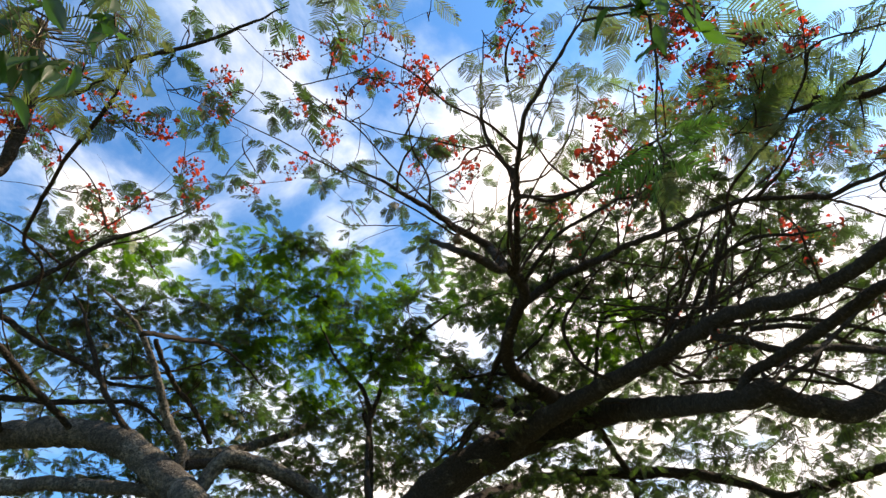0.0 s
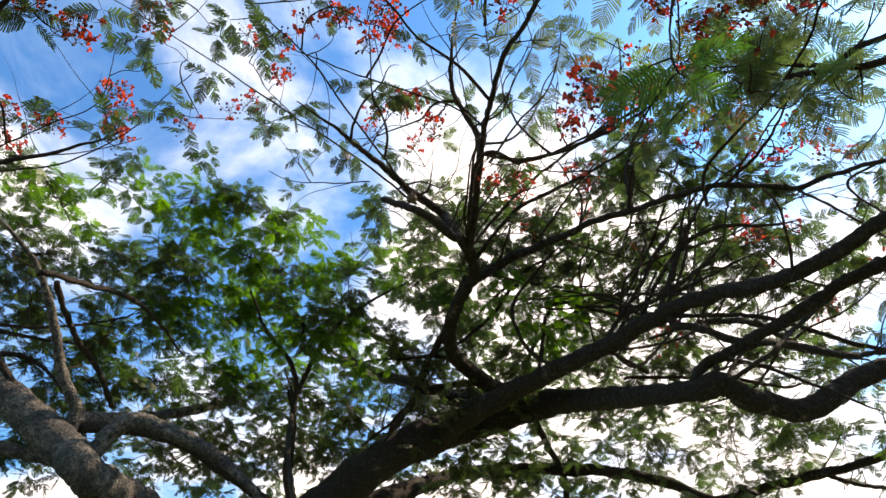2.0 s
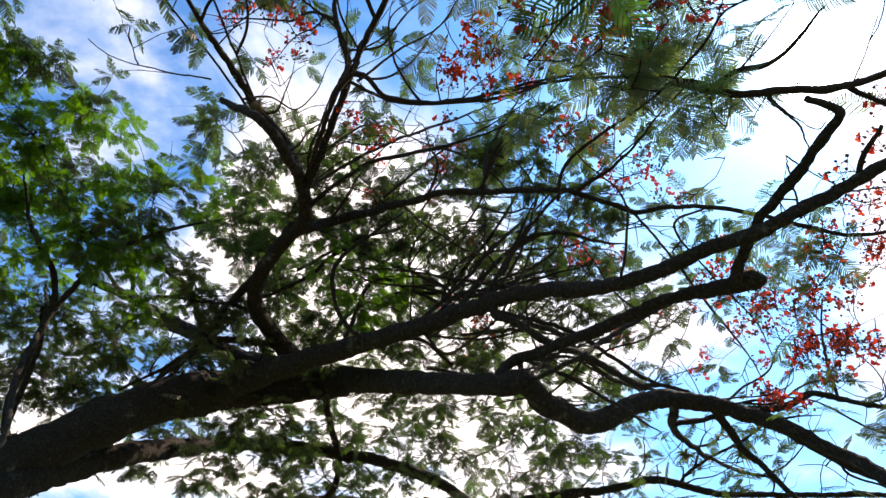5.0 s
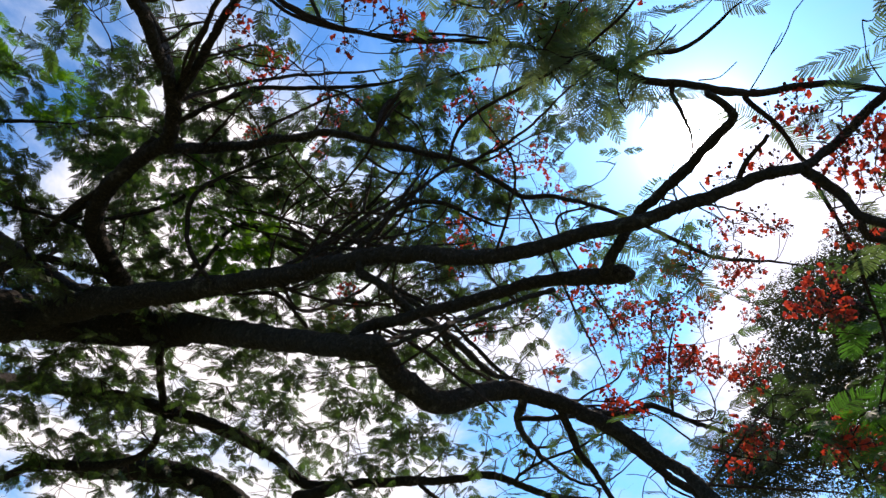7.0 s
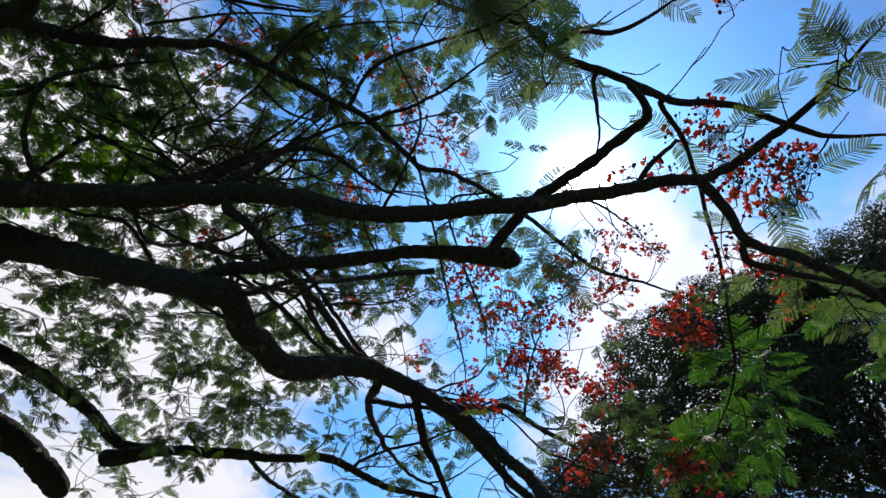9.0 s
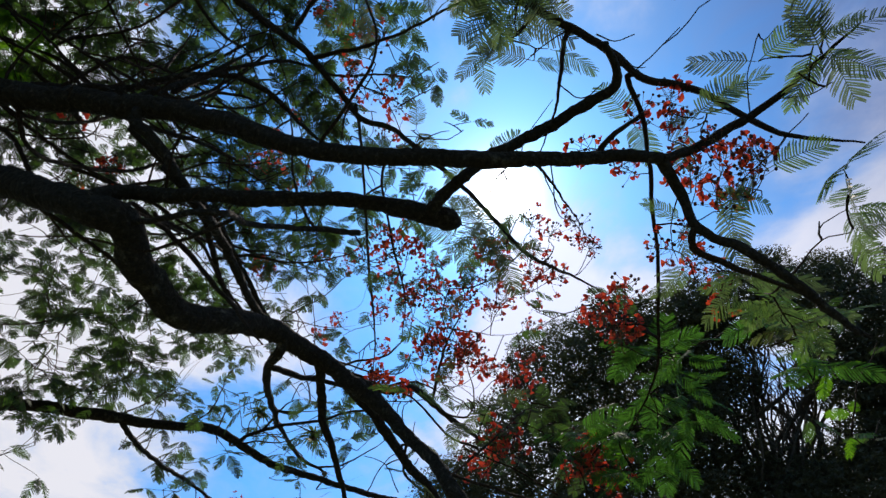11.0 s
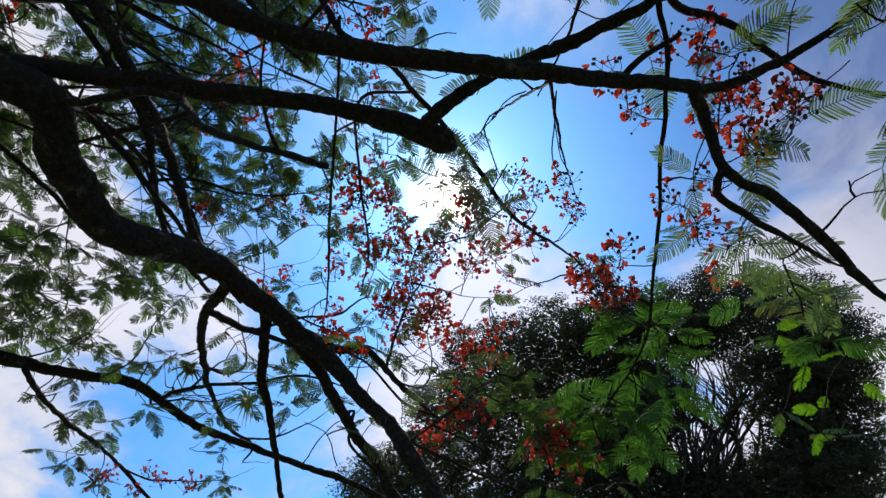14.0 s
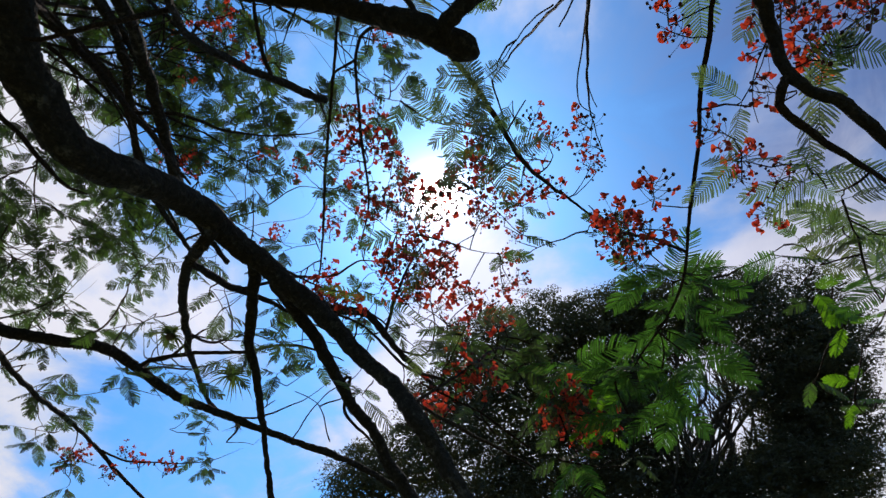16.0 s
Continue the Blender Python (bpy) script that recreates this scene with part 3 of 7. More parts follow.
wood("twig", [(3.01, 7.03, 6.25, 0.030), (2.95, 7.00, 6.33, 0.028), (3.38, 6.95, 6.92, 0.029), (3.93, 6.75, 7.80, 0.029), (4.45, 6.50, 8.47, 0.022), (4.83, 6.24, 9.05, 0.010)])
wood("twig", [(2.48, 8.69, 6.68, 0.034), (2.79, 8.43, 7.92, 0.031), (3.67, 8.03, 7.74, 0.029), (3.96, 7.29, 8.08, 0.027), (4.07, 6.47, 8.44, 0.020), (4.05, 5.74, 8.73, 0.009)])
wood("twig", [(2.79, 5.32, 6.98, 0.023), (2.90, 5.32, 7.78, 0.023), (3.24, 5.22, 8.67, 0.017), (3.48, 5.11, 9.35, 0.008)])
wood("twig", [(1.06, 6.81, 7.57, 0.026), (1.17, 6.78, 7.60, 0.023), (1.51, 6.67, 8.12, 0.024), (2.10, 6.47, 8.80, 0.025), (2.84, 6.18, 9.44, 0.020), (3.79, 5.65, 10.19, 0.010)])
wood("twig", [(7.81, 7.72, 5.38, 0.025), (7.79, 7.63, 5.50, 0.023), (7.95, 7.27, 5.64, 0.022), (8.17, 6.76, 5.77, 0.020), (8.34, 6.21, 5.91, 0.015), (8.60, 5.70, 5.82, 0.007)])
wood("twig", [(6.29, 5.85, 5.45, 0.016), (6.79, 5.72, 5.53, 0.015), (7.30, 5.54, 5.59, 0.015), (7.76, 5.20, 5.85, 0.012), (8.50, 4.83, 5.87, 0.006)])
wood("twig", [(7.55, 5.32, 4.87, 0.019), (7.56, 5.23, 4.92, 0.017), (7.77, 5.31, 4.66, 0.015), (7.99, 5.12, 4.51, 0.011), (8.31, 4.88, 4.23, 0.006)])
wood("twig", [(6.61, 4.41, 4.02, 0.014), (6.60, 4.36, 4.08, 0.013), (7.28, 4.10, 4.72, 0.013), (7.82, 3.82, 5.28, 0.011), (8.46, 3.48, 5.57, 0.006)])
wood("twig", [(6.63, 4.48, 4.12, 0.017), (6.62, 4.45, 4.12, 0.016), (7.28, 4.15, 4.18, 0.015), (7.93, 3.77, 4.23, 0.011), (8.61, 3.37, 4.20, 0.006)])
wood("twig", [(6.14, 2.33, 4.85, 0.013), (6.33, 2.48, 5.20, 0.013), (6.51, 2.66, 5.49, 0.010), (6.64, 2.84, 5.97, 0.006)])
wood("twig", [(3.26, 6.13, 6.06, 0.033), (3.23, 6.09, 6.09, 0.030), (3.47, 5.89, 6.68, 0.026), (3.63, 5.70, 7.15, 0.018), (3.76, 5.49, 7.64, 0.007)])
wood("branch", [(3.12, 6.65, 6.17, 0.038), (3.15, 6.64, 6.15, 0.035), (3.33, 6.17, 6.58, 0.030), (3.59, 5.71, 6.86, 0.028), (3.89, 5.41, 6.91, 0.028), (4.34, 5.17, 6.76, 0.018), (4.59, 4.99, 6.69, 0.008)])
wood("twig", [(3.03, 6.95, 6.24, 0.032), (3.02, 7.00, 6.22, 0.029), (3.19, 6.66, 6.53, 0.027), (3.55, 6.39, 6.58, 0.026), (4.04, 5.96, 6.65, 0.017), (4.43, 5.53, 6.72, 0.007)])
wood("branch", [(2.68, 8.08, 6.52, 0.035), (2.71, 8.13, 6.44, 0.032), (2.12, 7.96, 6.74, 0.029), (1.86, 7.54, 7.15, 0.027), (2.14, 6.99, 7.43, 0.020), (2.38, 6.58, 7.59, 0.009)])
wood("twig", [(1.21, 7.30, 7.77, 0.035), (1.30, 7.25, 7.78, 0.032), (1.66, 6.43, 7.91, 0.028), (2.07, 5.88, 7.84, 0.026), (2.54, 5.24, 7.67, 0.016), (2.82, 4.66, 7.55, 0.007)])
wood("twig", [(2.75, 5.32, 6.97, 0.023), (2.71, 4.94, 7.19, 0.019), (2.75, 4.60, 7.32, 0.006)])
wood("twig", [(3.82, 4.91, 7.08, 0.026), (3.81, 4.89, 7.09, 0.023), (3.66, 4.03, 6.70, 0.016), (3.47, 3.37, 6.52, 0.010), (3.31, 2.86, 6.30, 0.006)])
wood("branch", [(1.88, 10.15, 7.49, 0.064), (1.87, 10.19, 7.45, 0.058), (0.96, 10.33, 7.31, 0.049), (0.46, 10.59, 6.80, 0.033), (0.16, 10.78, 6.34, 0.014)])
wood("branch", [(1.12, 13.70, 9.39, 0.085), (1.08, 13.72, 9.35, 0.077), (0.41, 12.31, 9.46, 0.061), (-0.24, 11.48, 9.24, 0.050), (-0.83, 10.57, 9.03, 0.033), (-1.43, 9.81, 8.56, 0.013)])
wood("twig", [(-1.20, 8.12, 4.38, 0.031), (-0.85, 8.21, 4.27, 0.028), (-1.29, 9.89, 5.94, 0.035), (-1.48, 11.04, 7.33, 0.031), (-1.88, 11.87, 8.48, 0.017)])
wood("branch", [(-4.10, 6.73, 6.37, 0.036), (-4.03, 6.74, 6.42, 0.038), (-3.84, 7.32, 6.73, 0.037), (-3.50, 8.19, 7.12, 0.028), (-3.15, 9.50, 7.16, 0.012)])
wood("branch", [(-4.17, 7.96, 5.24, 0.051), (-4.16, 7.96, 5.30, 0.047), (-4.67, 7.72, 5.85, 0.041), (-5.01, 7.49, 6.36, 0.035), (-5.31, 7.18, 7.03, 0.023), (-5.52, 6.99, 7.32, 0.010)])
wood("branch", [(-1.06, 11.52, 5.35, 0.057), (-1.38, 11.12, 5.90, 0.052), (-1.39, 10.54, 7.17, 0.045), (-1.56, 10.27, 7.61, 0.042), (-2.01, 9.93, 8.03, 0.031), (-2.45, 9.36, 8.69, 0.013)])
wood("branch", [(-1.39, 10.54, 7.17, 0.043), (-0.93, 10.04, 8.11, 0.040), (-0.27, 9.70, 8.67, 0.027), (0.40, 9.42, 9.02, 0.011)])
wood("branch", [(-0.02, 11.32, 6.15, 0.054), (0.17, 11.66, 6.11, 0.049), (0.41, 11.43, 7.14, 0.041), (1.01, 11.16, 8.01, 0.027), (1.26, 10.99, 8.44, 0.012)])

wood("branch", [(2.11, 12.03, 8.09, 0.118), (1.31, 12.38, 8.53, 0.107), (0.32, 12.79, 9.05, 0.093), (-0.61, 13.15, 9.50, 0.079), (-1.75, 13.58, 10.00, 0.062)])
wood("twig", [(-0.40, 16.04, 11.25, 0.066), (-1.01, 14.82, 10.79, 0.050), (-1.52, 13.39, 10.31, 0.035), (-2.10, 11.95, 9.41, 0.020)])
wood("branch", [(1.19, 7.72, 7.79, 0.040), (1.11, 8.54, 7.63, 0.037), (0.89, 9.34, 7.49, 0.034), (0.75, 10.25, 7.25, 0.032), (0.42, 11.03, 7.09, 0.029), (-0.16, 11.96, 6.94, 0.024)])
wood("branch", [(-1.64, 11.36, 7.71, 0.030), (-1.45, 11.63, 7.04, 0.036), (-1.42, 12.04, 6.04, 0.046)])
wood("branch", [(-3.63, 8.26, 5.25, 0.076), (-3.18, 8.65, 5.44, 0.077), (-2.58, 9.24, 5.51, 0.078), (-1.94, 10.03, 5.39, 0.078), (-1.54, 10.54, 5.27, 0.079)])
wood("branch", [(2.74, 10.35, 7.46, 0.047), (2.72, 9.89, 7.78, 0.041), (2.90, 9.41, 8.08, 0.036), (3.59, 8.80, 8.32, 0.026), (4.28, 8.36, 8.42, 0.018)])
wood("branch", [(3.20, 6.99, 6.68, 0.035), (4.01, 7.03, 7.19, 0.031), (4.77, 6.97, 7.79, 0.025), (5.70, 6.95, 8.35, 0.020), (6.81, 6.95, 8.90, 0.013)])
wood("twig", [(1.83, 9.67, 8.68, 0.034), (2.49, 8.70, 8.91, 0.026), (3.12, 7.95, 8.98, 0.020), (3.26, 6.92, 9.32, 0.013), (3.38, 6.33, 9.48, 0.009)])
wood("twig", [(4.35, 8.41, 7.40, 0.030), (5.06, 7.98, 7.49, 0.024), (5.76, 7.69, 7.46, 0.019), (6.41, 7.27, 7.54, 0.014), (6.96, 6.90, 7.63, 0.010)])
wood("branch", [(4.00, 6.40, 6.23, 0.039), (4.75, 6.54, 6.40, 0.037), (5.48, 6.86, 6.38, 0.035), (6.12, 7.08, 6.40, 0.033), (7.32, 7.26, 6.63, 0.030)])
wood("branch", [(3.44, 5.98, 6.47, 0.025), (3.56, 5.76, 6.85, 0.023), (3.72, 5.57, 7.17, 0.021), (4.00, 5.32, 7.58, 0.019), (4.48, 5.09, 7.96, 0.015), (4.89, 4.77, 8.47, 0.013), (5.12, 4.60, 8.73, 0.011), (5.41, 4.40, 9.03, 0.008)])
wood("twig", [(3.60, 8.92, 8.16, 0.024), (3.32, 8.26, 8.37, 0.018), (3.44, 7.65, 8.48, 0.014), (3.74, 7.17, 8.44, 0.009)])
wood("twig", [(0.95, 16.03, 10.61, 0.052), (1.33, 13.78, 9.98, 0.035), (1.54, 11.35, 9.17, 0.019)])
wood("twig", [(-0.73, 15.85, 11.30, 0.052), (-1.07, 13.58, 11.18, 0.034), (-1.57, 11.85, 10.83, 0.020), (-1.98, 10.83, 10.41, 0.012)])
wood("branch", [(-3.99, 6.95, 6.45, 0.037), (-4.09, 7.99, 6.42, 0.038), (-3.99, 8.76, 6.38, 0.039), (-3.94, 9.67, 6.26, 0.039)])
wood("twig", [(-5.18, 8.21, 6.61, 0.025), (-4.95, 8.79, 7.00, 0.022), (-4.53, 9.40, 7.60, 0.018), (-4.27, 9.67, 7.94, 0.015)])
wood("twig", [(0.19, 5.89, 7.52, 0.016), (-0.49, 5.14, 7.72, 0.013), (-1.15, 4.34, 7.88, 0.010), (-1.75, 3.80, 7.89, 0.007), (-2.15, 3.32, 7.90, 0.005), (-2.31, 3.08, 7.91, 0.004)])
wood("twig", [(0.29, 6.31, 7.78, 0.017), (-0.51, 5.76, 7.92, 0.014), (-1.54, 5.12, 7.99, 0.011), (-2.26, 4.63, 8.03, 0.008), (-2.96, 4.16, 8.01, 0.006), (-3.29, 3.96, 7.97, 0.005)])
wood("twig", [(0.91, 5.11, 7.39, 0.013), (0.72, 4.76, 7.72, 0.011), (-0.06, 4.60, 7.83, 0.010), (-0.90, 4.45, 7.94, 0.008), (-1.45, 4.31, 8.06, 0.006), (-1.86, 4.06, 8.28, 0.005)])
wood("twig", [(0.85, 4.89, 7.46, 0.008), (0.54, 4.22, 7.90, 0.006), (0.46, 3.85, 8.15, 0.005), (0.41, 3.58, 8.32, 0.004)])
wood("twig", [(0.85, 3.96, 6.87, 0.008), (0.72, 3.60, 7.48, 0.005), (0.60, 3.28, 8.00, 0.004)])
wood("twig", [(-5.58, 6.74, 7.26, 0.014), (-5.18, 6.38, 7.58, 0.013), (-4.21, 6.15, 7.71, 0.010), (-3.41, 5.77, 8.02, 0.007), (-3.02, 5.42, 8.33, 0.006), (-2.70, 5.18, 8.54, 0.005)])
wood("twig", [(-4.62, 5.53, 6.95, 0.010), (-4.01, 5.32, 7.36, 0.008), (-3.50, 5.14, 7.71, 0.006), (-3.42, 4.76, 8.28, 0.004)])
wood("twig", [(-4.41, 5.64, 7.17, 0.010), (-3.94, 5.99, 7.78, 0.007), (-3.47, 6.18, 8.42, 0.005)])
wood("twig", [(1.04, 6.00, 7.38, 0.014), (1.59, 5.97, 8.23, 0.012), (2.58, 6.25, 8.77, 0.010), (3.11, 6.37, 9.07, 0.008)])
wood("twig", [(-0.36, 6.03, 7.82, 0.010), (-1.00, 6.67, 8.44, 0.009), (-1.65, 7.20, 9.01, 0.007), (-2.08, 7.43, 9.47, 0.006)])
wood("branch", [(0.85, 4.87, 7.13, 0.019), (1.36, 4.80, 7.04, 0.017), (1.95, 4.52, 7.08, 0.015), (2.56, 4.06, 7.29, 0.013), (3.26, 3.62, 7.41, 0.011)])
wood("branch", [(1.06, 9.03, 7.58, 0.041), (0.83, 10.30, 7.70, 0.041), (0.59, 12.28, 7.66, 0.037), (0.27, 13.24, 7.75, 0.035)])
wood("branch", [(-0.78, 15.80, 11.36, 0.081), (0.34, 14.50, 10.11, 0.078), (1.25, 13.24, 9.06, 0.076), (1.94, 12.09, 8.21, 0.073)])
wood("twig", [(3.28, 6.08, 6.08, 0.020), (3.75, 5.99, 6.94, 0.018), (4.02, 5.85, 7.86, 0.016), (4.10, 5.80, 8.16, 0.015)])
wood("twig", [(1.96, 6.30, 7.34, 0.016), (2.48, 5.80, 8.03, 0.013), (3.13, 5.28, 8.59, 0.010), (3.51, 4.92, 8.97, 0.007)])
wood("twig", [(2.78, 5.32, 7.03, 0.015), (2.85, 4.93, 7.41, 0.013), (3.17, 4.43, 7.72, 0.010), (3.85, 3.71, 8.03, 0.006)])
wood("twig", [(3.11, 6.93, 6.55, 0.017), (3.24, 6.60, 7.07, 0.015), (3.67, 6.35, 7.26, 0.014), (4.67, 5.91, 7.48, 0.011), (5.62, 5.24, 7.93, 0.008)])
wood("twig", [(3.35, 6.79, 6.59, 0.019), (3.11, 7.31, 7.09, 0.018), (2.69, 8.29, 7.75, 0.014), (2.28, 8.86, 8.38, 0.010)])
wood("twig", [(2.86, 7.54, 6.44, 0.022), (3.55, 7.59, 6.59, 0.020), (4.25, 7.56, 6.78, 0.018), (5.10, 7.34, 7.17, 0.014), (5.70, 7.09, 7.54, 0.010)])
wood("branch", [(3.59, 6.52, 6.37, 0.031), (4.22, 6.53, 6.45, 0.031), (4.89, 6.52, 6.50, 0.031), (5.75, 6.66, 6.42, 0.031), (6.54, 6.75, 6.32, 0.031), (7.23, 6.70, 6.32, 0.031)])
wood("twig", [(4.16, 6.45, 5.78, 0.021), (4.87, 6.53, 6.06, 0.019), (5.60, 6.75, 6.13, 0.017), (6.61, 6.94, 6.24, 0.014)])
wood("twig", [(3.31, 6.76, 6.64, 0.017), (2.96, 7.42, 7.39, 0.014), (2.64, 7.96, 7.92, 0.012), (2.18, 8.48, 8.76, 0.008)])
wood("branch", [(1.47, 9.56, 7.45, 0.036), (1.00, 9.82, 7.68, 0.032), (0.43, 10.24, 7.86, 0.025), (-0.14, 10.67, 8.04, 0.019)])
wood("twig", [(2.36, 6.54, 7.64, 0.017), (2.90, 6.87, 7.79, 0.015), (3.66, 7.17, 7.99, 0.012), (4.50, 7.45, 8.15, 0.009)])
wood("branch", [(3.61, 7.38, 6.92, 0.029), (3.32, 7.89, 7.48, 0.024), (2.91, 8.60, 8.19, 0.019), (2.52, 9.35, 8.79, 0.013)])
wood("twig", [(3.54, 6.89, 6.69, 0.019), (3.29, 7.47, 7.43, 0.018), (3.01, 8.48, 8.13, 0.014), (2.83, 9.37, 8.57, 0.012)])
wood("branch", [(3.41, 5.67, 6.02, 0.019), (3.12, 6.45, 6.62, 0.016), (2.74, 7.31, 7.25, 0.013), (2.33, 8.25, 7.86, 0.009)])
wood("twig", [(2.78, 5.30, 6.93, 0.014), (2.97, 5.86, 7.13, 0.013), (3.11, 6.51, 7.35, 0.011), (3.13, 7.34, 7.69, 0.008)])
wood("twig", [(3.35, 5.78, 5.93, 0.014), (3.60, 5.64, 6.56, 0.011), (3.74, 5.47, 7.23, 0.008), (3.79, 5.36, 7.67, 0.006)])
wood("twig", [(6.10, 7.67, 9.28, 0.022), (5.49, 6.65, 8.96, 0.016), (5.06, 5.63, 8.43, 0.010), (4.96, 5.09, 7.88, 0.007)])
wood("branch", [(3.90, 7.96, 6.44, 0.029), (3.50, 8.23, 6.92, 0.025), (3.21, 8.85, 7.12, 0.022), (2.94, 9.26, 7.34, 0.018)])
wood("twig", [(4.06, 2.21, 5.79, 0.006), (4.00, 1.97, 5.92, 0.005), (3.94, 1.77, 6.05, 0.004)])
wood("twig", [(3.63, 2.39, 5.74, 0.006), (3.74, 2.27, 5.77, 0.004), (3.78, 2.12, 5.86, 0.004)])
wood("twig", [(4.41, 1.45, 5.47, 0.006), (4.13, 1.46, 5.53, 0.004), (3.87, 1.38, 5.59, 0.004)])
wood("twig", [(4.29, 1.31, 5.41, 0.005), (4.18, 1.18, 5.22, 0.004), (4.04, 1.10, 5.12, 0.004)])
wood("twig", [(4.58, 1.23, 5.35, 0.005), (4.47, 1.09, 5.39, 0.004)])
wood("twig", [(4.68, 2.90, 5.86, 0.006), (5.02, 2.93, 5.90, 0.006), (5.45, 2.94, 5.94, 0.005), (5.72, 2.79, 6.06, 0.004)])
wood("twig", [(4.83, 4.17, 6.83, 0.008), (5.23, 3.99, 7.28, 0.006), (5.44, 3.86, 7.66, 0.005)])
wood("twig", [(4.43, 4.77, 7.55, 0.008), (4.65, 4.59, 7.61, 0.006), (4.89, 4.42, 7.65, 0.004)])
wood("twig", [(4.24, 2.71, 6.23, 0.006), (4.08, 2.56, 5.70, 0.005), (3.82, 2.42, 5.43, 0.004)])
wood("twig", [(6.39, 5.89, 5.44, 0.009), (6.31, 5.92, 5.84, 0.006), (6.22, 5.98, 6.25, 0.004)])
wood("twig", [(8.81, 5.81, 4.91, 0.008), (8.27, 5.78, 5.04, 0.006), (7.90, 5.92, 5.03, 0.004)])
wood("twig", [(8.68, 6.21, 4.89, 0.008), (7.84, 5.60, 4.89, 0.006), (7.28, 5.08, 4.77, 0.004), (6.73, 4.81, 4.74, 0.004)])
wood("twig", [(4.36, 2.97, 5.38, 0.006), (4.76, 2.95, 5.56, 0.005), (5.18, 2.91, 5.71, 0.004), (5.48, 2.82, 5.83, 0.004)])
wood("twig", [(4.63, 3.13, 5.84, 0.006), (4.94, 3.29, 6.22, 0.006), (5.45, 3.50, 6.65, 0.004)])
wood("twig", [(7.10, 4.25, 4.53, 0.014), (7.31, 4.66, 4.86, 0.013), (7.46, 5.11, 5.42, 0.012), (7.60, 5.61, 5.80, 0.011)])
wood("twig", [(8.04, 3.62, 4.34, 0.012), (7.74, 4.03, 4.56, 0.010), (7.47, 4.51, 4.74, 0.010)])
wood("limb", [(3.60, 14.91, 6.60, 0.238), (4.09, 14.21, 6.51, 0.229), (4.69, 13.49, 6.35, 0.219), (5.19, 12.95, 6.16, 0.210), (5.71, 12.56, 5.86, 0.200), (6.24, 12.31, 5.45, 0.191)])
wood("branch", [(6.40, 10.19, 5.71, 0.089), (6.28, 10.49, 5.62, 0.101), (6.13, 10.77, 5.57, 0.113), (6.02, 10.95, 5.55, 0.125)])

# ---- the flame tree: side branches that fill the crown ----
def side_branches(count):
    r = random.Random(21)
    hub = np.array((-2.0, 10.5, 4.0))
    seats = [p for p in WOOD if p[2] > 5.2 and np.hypot(*(p - hub)[:2]) > 2.2]
    for i in range(count):
        p = np.array(seats[r.randrange(len(seats))])
        out = (p - hub) * (1, 1, 0.0)
        out /= np.linalg.norm(out) + 1e-9
        way = out + np.array((r.gauss(0, 0.8), r.gauss(0, 0.8), r.uniform(-0.1, 0.8)))
        way /= np.linalg.norm(way)
        ln, r0 = r.uniform(0.8, 2.6), 0.005 + 0.016 * r.random() ** 2
        rows, q = [(*p, r0)], p
        for k in range(5):
            way = way + np.array((r.gauss(0, 0.33), r.gauss(0, 0.33), r.gauss(0, 0.25) + (0.12 if q[2] < 7.5 else -0.15)))
            way /= np.linalg.norm(way)
            q = q + way * ln / 5
            rows.append((*q, r0 * (1 - 0.18 * (k + 1))))
        if q[2] > 4.6 and not (q[0] > 2.8 and q[1] < 4.4):
            wood("branch", rows)


side_branches(520)

